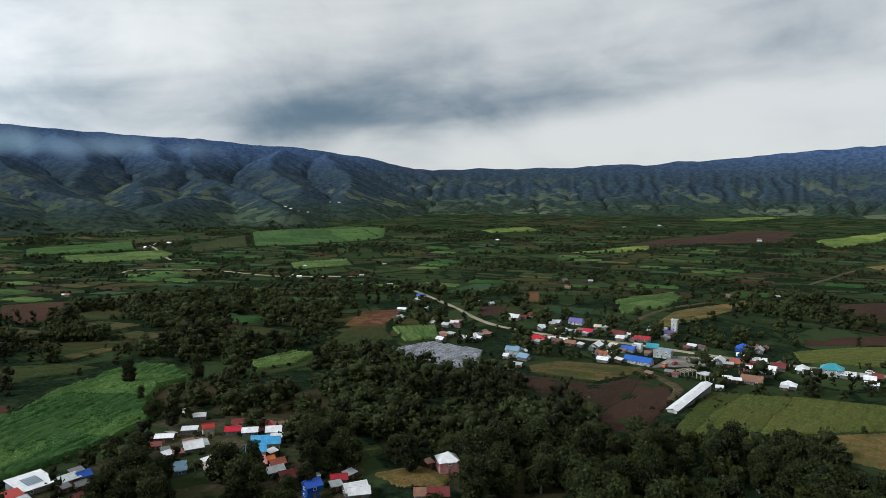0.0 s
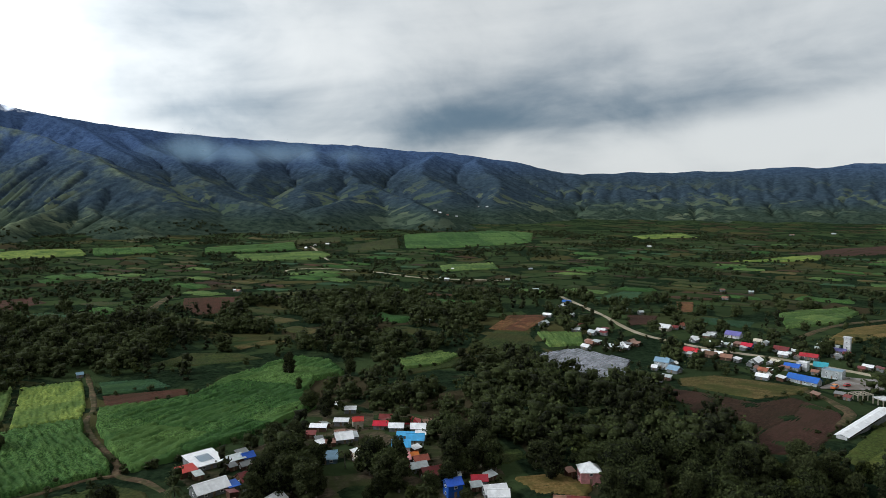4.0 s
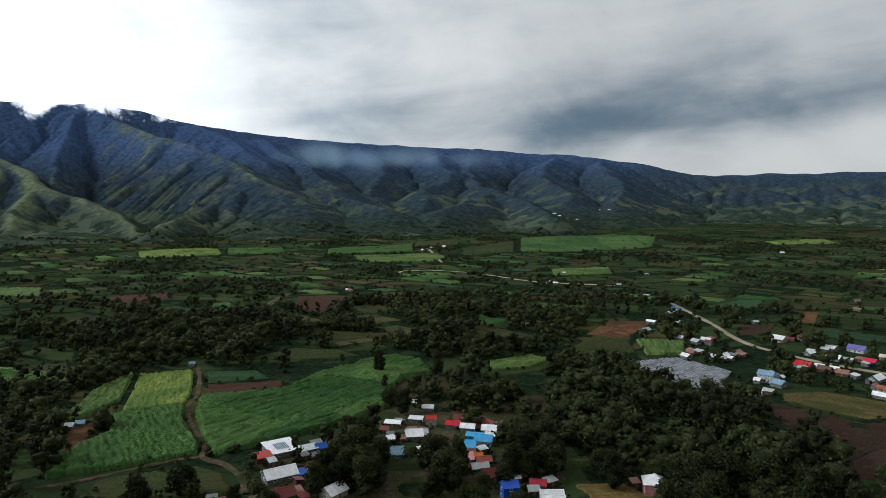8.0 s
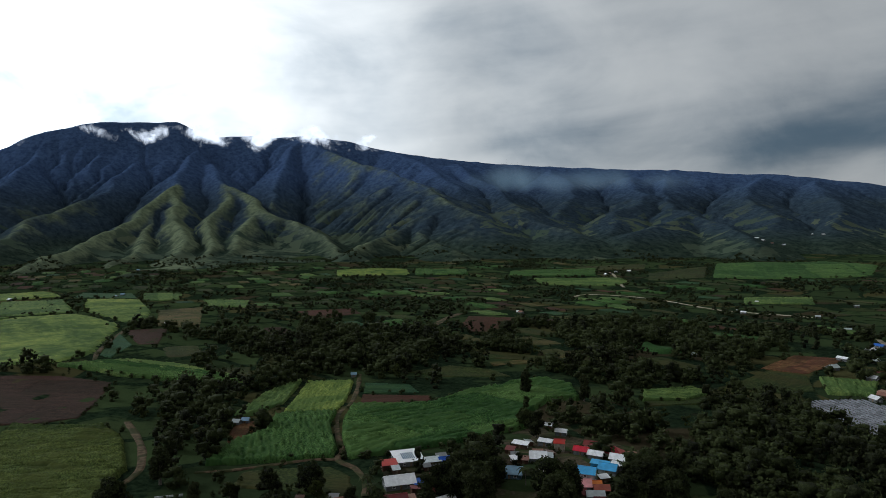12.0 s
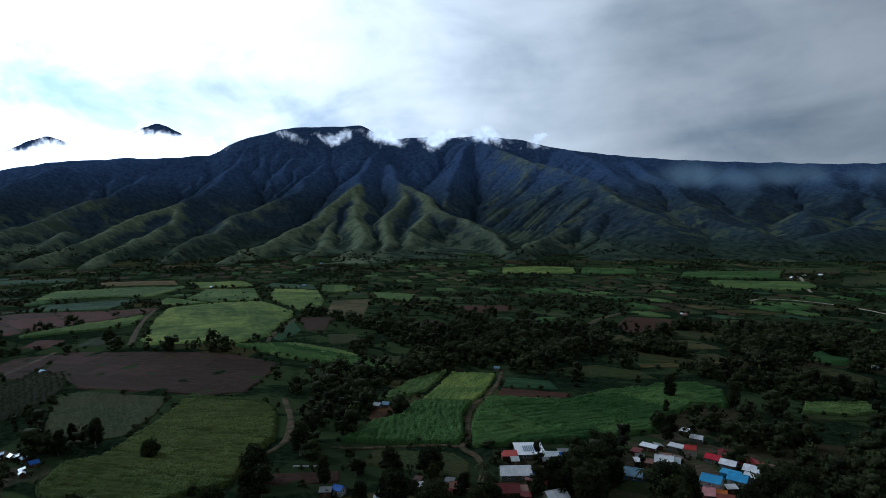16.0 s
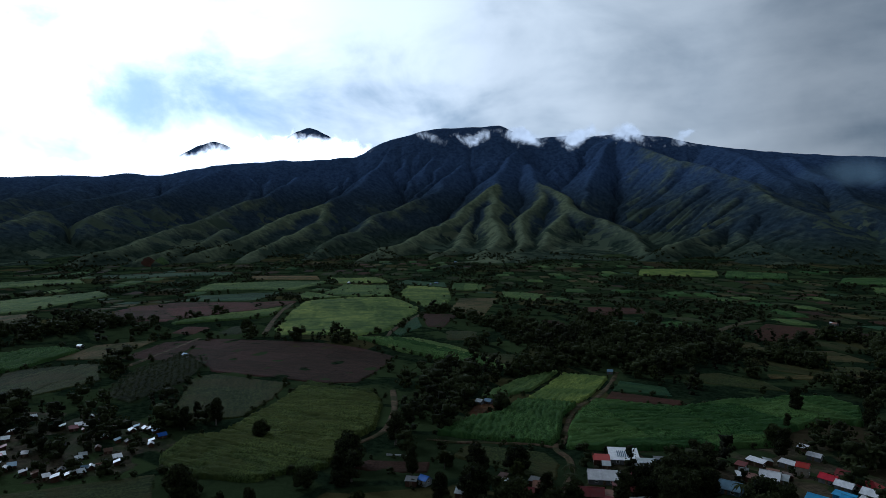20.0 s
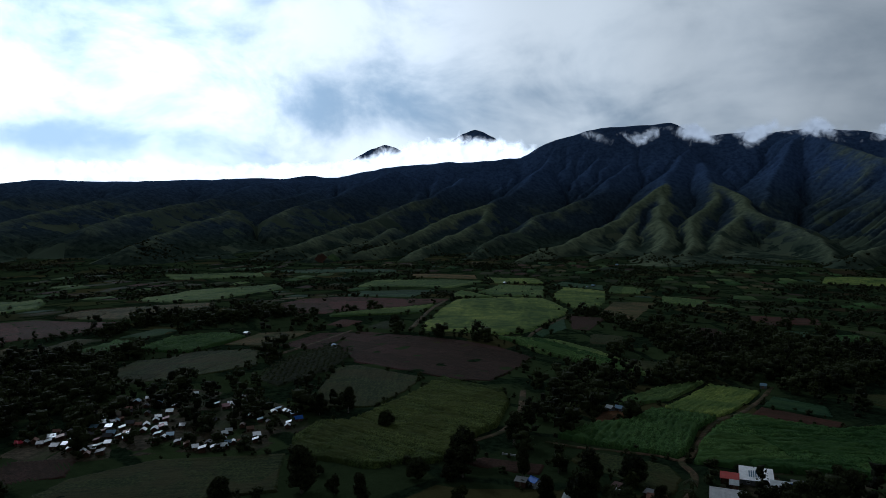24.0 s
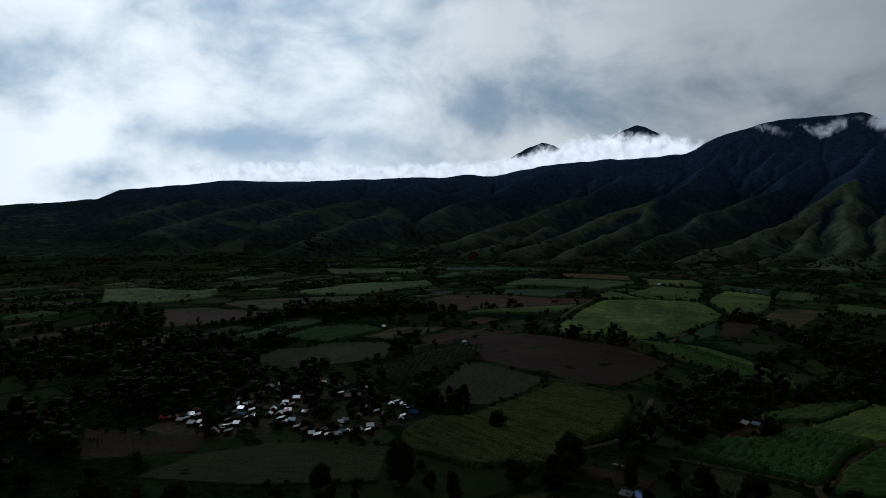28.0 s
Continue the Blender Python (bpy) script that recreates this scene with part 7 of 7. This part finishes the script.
def crown_cloud(kind, seed, clumps, leaves, size, level=0):
    """A crown of height 1: uneven leafy lumps round the ends of limbs, with gaps between, and small leaf clusters all over them."""
    rng = np.random.default_rng(seed)
    mids = []
    lop = rng.normal(size=2) * 0.05
    for n in range(clumps):
        h = (n + rng.random()) / clumps
        if kind == "broad":
            wide = 0.35 * math.sin(math.pi * (0.22 + 0.74 * h)) ** 0.7
            z, fat = 0.20 + 0.60 * h, 0.17 + 0.11 * rng.random()
        elif kind == "tall":
            wide = 0.12 * (0.35 + math.sin(math.pi * (0.2 + 0.76 * h)))
            z, fat = 0.14 + 0.76 * h, 0.10 + 0.07 * rng.random()
        else:
            wide = 0.40 * (0.35 + h) * (1.25 - h)
            z, fat = 0.38 + 0.50 * h, 0.08 + 0.06 * rng.random()
        ang, off = rng.random() * 2 * math.pi, wide * math.sqrt(0.2 + 0.8 * rng.random())
        mids.append((off * math.cos(ang) + lop[0] * h, off * math.sin(ang) + lop[1] * h, z, fat * (16 / clumps) ** 0.25))
    mids = np.array(mids)
    tone = rng.random(clumps)
    ball, ball_quads = lump(level)
    vs, qs, ts, base = [], [], [], 0
    for m, t in zip(mids, tone):
        v = ball * (1 + 0.26 * rng.normal(size=(len(ball), 1)))
        vs.append(m[:3] + v * 0.72 * m[3] * np.array([1.0, 1.0, 0.85]))
        qs.append(ball_quads + base)
        # crown shade put into the tint: inner lumps near black, their tops less so
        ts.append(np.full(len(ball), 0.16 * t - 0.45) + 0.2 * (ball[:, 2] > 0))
        base += len(ball)
    # leaf clusters on the outside of the crown only
    pick = rng.integers(0, clumps, leaves * 6)
    way = rng.normal(size=(leaves * 6, 3))
    way /= np.linalg.norm(way, axis=1)[:, None]
    way[:, 2] = way[:, 2] * 0.8 + 0.2
    c = mids[pick, :3] + way * (mids[pick, 3] * (0.70 + 0.40 * rng.random(leaves * 6)))[:, None]
    gap = np.min(np.linalg.norm(c[:, None] - mids[None, :, :3], axis=2) / mids[None, :, 3], axis=1)
    order = np.argsort(-(gap > 0.68).astype(float), kind="stable")[:leaves]
    pick, way, c = pick[order], way[order], c[order]
    v, q = leaf_quads(c, size * (0.6 + 0.7 * rng.random(leaves)), rng, 0.3 if kind == "tall" else 0.0)
    vs.append(v), qs.append(q + base)
    # upward leaves tinted lighter, as if lit from above; the rest varies at random
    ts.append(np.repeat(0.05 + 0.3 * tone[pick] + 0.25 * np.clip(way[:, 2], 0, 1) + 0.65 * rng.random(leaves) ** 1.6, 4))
    return np.concatenate(vs), np.concatenate(qs), np.concatenate(ts), mids


def tube(points, radii, sides=6):
    """A tapered limb through points."""
    verts, faces = [], []
    for n, (p, r) in enumerate(zip(points, radii)):
        for k in range(sides):
            w = 2 * math.pi * k / sides
            verts.append((p[0] + r * math.cos(w), p[1] + r * math.sin(w), p[2]))
        if n:
            for k in range(sides):
                a, b = (n - 1) * sides + k, (n - 1) * sides + (k + 1) % sides
                faces.append((a, b, b + sides, a + sides))
    return verts, faces


def trunk_mesh(kind, mids, seed):
    rng = np.random.default_rng(seed)
    lean = rng.normal(size=2) * 0.02
    verts, faces = tube([(0, 0, -0.05), (lean[0], lean[1], 0.25), (2 * lean[0], 2 * lean[1], 0.55), (2 * lean[0], 2 * lean[1], 0.85 if kind == "tall" else 0.7)], [0.034, 0.024, 0.017, 0.006])
    for m in mids[rng.permutation(len(mids))[:9]]:
        base = 0.2 + 0.5 * (m[2] - 0.2)
        v, f = tube([(lean[0] * 1.3, lean[1] * 1.3, base), (0.55 * m[0], 0.55 * m[1], 0.55 * m[2] + 0.45 * base + 0.02), (m[0], m[1], m[2])], [0.012, 0.008, 0.003], 4)
        faces += [tuple(k + len(verts) for k in g) for g in f]
        verts += v
    return mesh_of("trunk", verts, faces, BARK, True)


SPECIES = []
for kind, leaf, n, label in (("broad", LEAF, 4, "dense dark green broad-crowned tree"), ("tall", LEAF_TALL, 3, "tall slender tree with narrow drooping crown"), ("open", LEAF_LIGHT, 2, "light green feathery spreading tree")):
    for k in range(n):
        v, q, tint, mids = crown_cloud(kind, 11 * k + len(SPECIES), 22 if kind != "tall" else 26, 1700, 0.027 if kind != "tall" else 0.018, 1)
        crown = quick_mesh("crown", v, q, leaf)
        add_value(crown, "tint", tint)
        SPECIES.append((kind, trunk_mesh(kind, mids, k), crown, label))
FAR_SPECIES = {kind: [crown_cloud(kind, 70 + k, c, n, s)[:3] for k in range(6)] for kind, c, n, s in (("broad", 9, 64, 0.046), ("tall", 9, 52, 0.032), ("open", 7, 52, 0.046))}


def tree_at(x, y, height, pick, turn, wide=1.0):
    kind, trunk, crown, label = SPECIES[pick]
    ob = new("tree")
    part("trunk", trunk, ob)
    part("crown", crown, ob)
    ob.matrix_basis = Matrix.Translation((x, y, float(land(x, y)))) @ Matrix.Rotation(turn, 4, "Z") @ Matrix.Diagonal((height * wide, height * wide, height, 1))
    return tagged(ob, label, "tree", "trees of the near grove")


def woodland(name, spots, label, leaf, shrink=1.0):
    """Many far trees as one sheet of leaf clusters. spots: x, y, height, kind."""
    rng = np.random.default_rng(len(spots))
    vs, qs, ts, base = [], [], [], 0
    ground_z = land([p[0] for p in spots], [p[1] for p in spots]) if spots else ()
    for (x, y, h, kind), gz in zip(spots, ground_z):
        v, q, tint = FAR_SPECIES[kind][rng.integers(6)]
        if shrink < 1:
            n = int(9 * shrink)
            v, q, tint = v[: 8 * n], q[: 6 * n], tint[: 8 * n]
        a = rng.random() * 6.28
        c, s = math.cos(a), math.sin(a)
        w = h * (0.9 + 0.4 * rng.random())
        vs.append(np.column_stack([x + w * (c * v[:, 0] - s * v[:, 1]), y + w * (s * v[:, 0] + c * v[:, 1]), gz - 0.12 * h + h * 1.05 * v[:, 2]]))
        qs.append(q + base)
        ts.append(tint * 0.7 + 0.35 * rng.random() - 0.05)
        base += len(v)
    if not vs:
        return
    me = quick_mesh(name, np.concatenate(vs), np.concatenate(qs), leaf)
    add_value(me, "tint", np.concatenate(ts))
    tagged(new(name, me), label, "trees", kind="stuff")


def palm(x, y, height, turn):
    ob = new("palm_tree")
    z = float(land(x, y))
    v, f = tube([(0, 0, -0.3), (0.15, 0.05, height * 0.4), (0.35, 0.1, height * 0.75), (0.5, 0.1, height)], [0.24, 0.18, 0.15, 0.12])
    part("trunk", mesh_of("trunk", v, f, BARK, True), ob)
    rng = np.random.default_rng(int(abs(x * 7 + y)))
    verts, quads = [], []
    for n in range(15):
        a, lift = n * 2.4 + rng.random() * 0.4, 0.2 + 0.9 * rng.random()
        for k in range(7):
            s0, s1 = k / 7, (k + 1) / 7
            for s, w in ((s0, 0.5 * math.sin(math.pi * min(1, s0 * 0.9 + 0.1))), (s1, 0.5 * math.sin(math.pi * min(1, s1 * 0.9 + 0.1)))):
                r, zz = 3.4 * s, height + lift * 2.2 * s - 3.4 * s * s
                cx, cy = 0.5 + r * math.cos(a), 0.1 + r * math.sin(a)
                verts += [(cx - w * math.sin(a), cy + w * math.cos(a), zz - 0.3 * w), (cx + w * math.sin(a), cy - w * math.cos(a), zz - 0.3 * w)]
            b = len(verts) - 4
            quads.append((b, b + 1, b + 3, b + 2))
    crown = quick_mesh("crown", verts, quads, PALM_LEAF)
    add_value(crown, "tint", rng.random(len(verts)))
    part("crown", crown, ob)
    ob.matrix_basis = pose(x, y, z, 0, 0, turn)
    return tagged(ob, "coconut palm with arching green fronds", "palm", "palms of the village")


# stretches of plan with their own density of trees
WOODS = (
    ([(-93, 266), (-83, 340), (-38, 409), (-9, 356), (29, 326), (30, 284), (57, 288), (122, 286), (105, 236), (-16, 219), (-23, 240), (-51, 255), (-83, 271)], 0.75),
    ([(-449, 543), (-425, 606), (-389, 718), (-327, 859), (-192, 738), (-152, 546), (-156, 450), (-178, 416), (-241, 407), (-304, 409), (-324, 391)], 0.55),
    ([(-132, 423), (-112, 459), (-61, 431), (-11, 434), (-9, 362), (-51, 356), (-102, 366)], 0.55),
    ([(-330, 156), (-367, 207), (-387, 259), (-353, 282), (-311, 199), (-235, 148), (-225, 131), (-287, 143)], 0.34),
    ([(-476, 293), (-538, 426), (-423, 474), (-375, 529), (-271, 489), (-280, 396), (-327, 336), (-369, 292)], 0.5),
    ([(-483, -251), (-483, -137), (-487, -77), (-374, -91), (-304, -91), (-245, -101), (-265, -128)], 0.7),
    ([(-229, -88), (-305, -71), (-328, -46), (-306, 1), (-273, 30), (-244, 39), (-212, 19), (-214, -15), (-213, -54)], 0.22),
    ([(-119, 747), (129, 618), (223, 460), (194, 399), (112, 389), (72, 419), (-17, 403), (-87, 496)], 0.14),
    ([(-169, 198), (-186, 222), (-155, 233), (-162, 259), (-166, 315), (-136, 297), (-104, 292), (-79, 257), (-56, 238), (-53, 215), (-139, 172)], 0.16),
)


def scatter():
    rng = np.random.default_rng(5)
    full = taken_map(4.2)
    # near and middle ground
    gx, gy = np.meshgrid(np.arange(-760, 560, 6.2), np.arange(-640, 800, 6.2))
    x, y = (gx + rng.normal(size=gx.shape) * 2.2).ravel(), (gy + rng.normal(size=gx.shape) * 2.2).ravel()
    r = np.hypot(x - HUB[0], y - HUB[1])
    some = in_view(x, y) & (r > 130) & (r < 760)
    x, y, r = x[some], y[some], r[some]
    n = len(x)
    wood = wave(x / 62, y / 55) + 0.5 * wave(x / 23, y / 27)
    chance = np.where(wood > 0.2, 0.40, np.where(wood > -0.2, 0.10, 0.04))
    for corners, value in WOODS:
        chance = np.where(inside(x, y, corners), value, chance)
    keep = clear_of(x, y, full) & (rng.random(n) < chance)
    x, y, r, wood = x[keep], y[keep], r[keep], wood[keep]
    # trees stay low where they stand before a plot, a track or a house
    away = 24 / r
    blocks = ~clear_of(x + (x - HUB[0]) * away, y + (y - HUB[1]) * away, full) & (rng.random(len(x)) < 0.8)
    order = np.argsort(r)
    near, mid = [], {"broad": [], "tall": [], "open": []}
    for k in order:
        u = rng.random()
        tall_grove = wave(x[k] / 40, y[k] / 35 + 2) > 0.3
        kind = "tall" if u < (0.6 if tall_grove else 0.10) else "open" if u > 0.86 else "broad"
        h = {"broad": 8 + 6.5 * rng.random(), "tall": 11 + 7 * rng.random(), "open": 7 + 5 * rng.random()}[kind]
        if rng.random() < 0.3:
            h *= 0.55
        if blocks[k]:
            h *= 0.55
        if len(near) < 300:
            near.append((x[k], y[k], h, kind))
        else:
            mid[kind].append((x[k], y[k], h, kind))
    # shrubs and small trees along the plot edges
    for corners, crop in PLOTS:
        for (x0, y0), (x1, y1) in zip(corners, corners[1:] + corners[:1]):
            far = math.hypot((x0 + x1) / 2, (y0 + y1) / 2)
            gap = 5 if far < 500 else 11
            size = math.hypot(x1 - x0, y1 - y0)
            rich = max(0.04, 0.32 + 0.5 * math.sin(x0 * 0.7 + y1)) * (1 if far < 450 else 0.4)
            for k in range(int(size / gap)):
                if rng.random() < rich:
                    f = (k + rng.random()) / (size / gap)
                    mid["broad"].append((x0 + f * (x1 - x0) + rng.normal() * 1.2, y0 + f * (y1 - y0) + rng.normal() * 1.2, (1.8 + 2.5 * rng.random() ** 2) * (1 if far < 500 else 1.8), "broad"))
    low = []
    # bushes and small trees close round the houses
    bushes = []
    for hx, hy, reach in HOMES:
        for k in range(4 if reach > 4 else 2):
            a = rng.random() * 6.28
            bushes.append((hx + math.cos(a) * (reach + 0.6), hy + math.sin(a) * (reach + 0.6), 1.6 + 2.6 * rng.random() ** 2, "broad"))
    woodland("bushes", bushes, "dark bushes and saplings close round the houses", LEAF, 0.7)
    for cx, cy, c, s, a, b in HEDGES:
        for k in range(int(1 + 6 * rng.random())):
            e = rng.random() * 2 - 1
            u, v = (e * a, b * rng.choice((-1, 1))) if rng.random() < 0.6 else (a * rng.choice((-1, 1)), e * b)
            low.append((cx + c * u - s * v, cy + s * u + c * v, 3 + 5 * rng.random(), "broad"))
    low += [(bx + rng.normal() * 2, by + rng.normal() * 2, 3.5 + 4 * rng.random(), "broad") for bx, by in BALKS]
    woodland("hedgerow", low, "dark hedgerow trees round the far plots", LEAF, 0.6)
    for tx, ty, h, kind in near:
        pick = {"broad": rng.integers(0, 4), "tall": rng.integers(4, 7), "open": rng.integers(7, 9)}[kind]
        tree_at(float(tx), float(ty), float(h), int(pick), float(rng.random() * 6.28), float(0.9 + 0.35 * rng.random()))
    leaf = {"broad": LEAF, "tall": LEAF_TALL, "open": LEAF_LIGHT}
    say = {"broad": "dark green broad-leaved woodland between the fields", "tall": "groves of tall slender dark trees", "open": "scattered light green feathery trees"}
    for kind, spots in mid.items():
        woodland("woodland", spots, say[kind], leaf[kind])
    # far hedges and copses
    n = 30000
    r, a = np.sqrt(rng.random(n) * (2300**2 - 760**2) + 760**2), np.radians(rng.random(n) * 172 - 36)
    x, y = HUB[0] - np.sin(a) * r, HUB[1] + np.cos(a) * r
    wood = wave(x / 120, y / 105) + 0.6 * wave(x / 47, y / 52)
    chance = np.where(wood > 0.15, 0.7, np.where(wood > -0.1, 0.14, 0.03))
    keep = clear_of(x, y, full) & (rng.random(n) < chance)
    woodland("far_woodland", [(p, q, 7 + 6 * rng.random(), "broad") for p, q in zip(x[keep], y[keep])], "far dark hedgerows and copses across the valley", LEAF, 0.6)


# lone trees that stand out in the fields
for tx, ty, th, tk in ((-239, 72, 8, 0), (-279, 46, 9, 5), (-266, 54, 13, 4), (-264, 40, 11, 5), (-564, 88, 11, 1), (-216, 352, 15, 4), (-190, 320, 8, 4), (-183, 366, 15, 5), (96, 527, 10, 2), (-178, 136, 7, 7)):
    tree_at(tx, ty, th, tk, tx * 0.1)
# the tall dark clumps among the village houses
for k, (tx, ty) in enumerate(((-121, 189), (-120, 196), (-111, 190), (-117, 203), (-130, 212), (-138, 211), (-145, 227), (-135, 224), (-121, 212), (-91, 208), (-90, 201), (-86, 208), (-101, 218),
                              (-82, 246), (-75, 242), (-76, 254), (-84, 260), (-66, 239), (-71, 213), (-150, 276), (-165, 287), (-125, 182), (-40, 236), (-47, 243), (-194, 102), (-181, 95), (-177, 99), (-212, 126), (-164, 160), (-165, 145))):
    tree_at(tx, ty, 10 + (k * 7) % 5, 4 + k % 3 if k % 4 else k % 3, k * 0.9, 1.25 if k % 4 else 1.0)
# the high clumps that stand before the near houses
for k, (tx, ty) in enumerate(((-130, 193), (-129, 199), (-123, 196), (-116, 197), (-135, 205), (-110, 195), (-92, 212), (-73, 226), (-68, 231), (-63, 237), (-77, 249), (-72, 258), (-66, 246))):
    tree_at(tx, ty, 11 + (k * 5) % 4, 4 + k % 3 if k % 3 else k % 4, k * 1.3, 1.25 if k % 3 else 0.9)
for tx, ty, th in ((-150, 176, 6), (-143, 172, 5.5), (-112, 220, 7), (80, 505, 8), (-60, 236, 6.5)):
    palm(tx, ty, th, tx)
scatter()
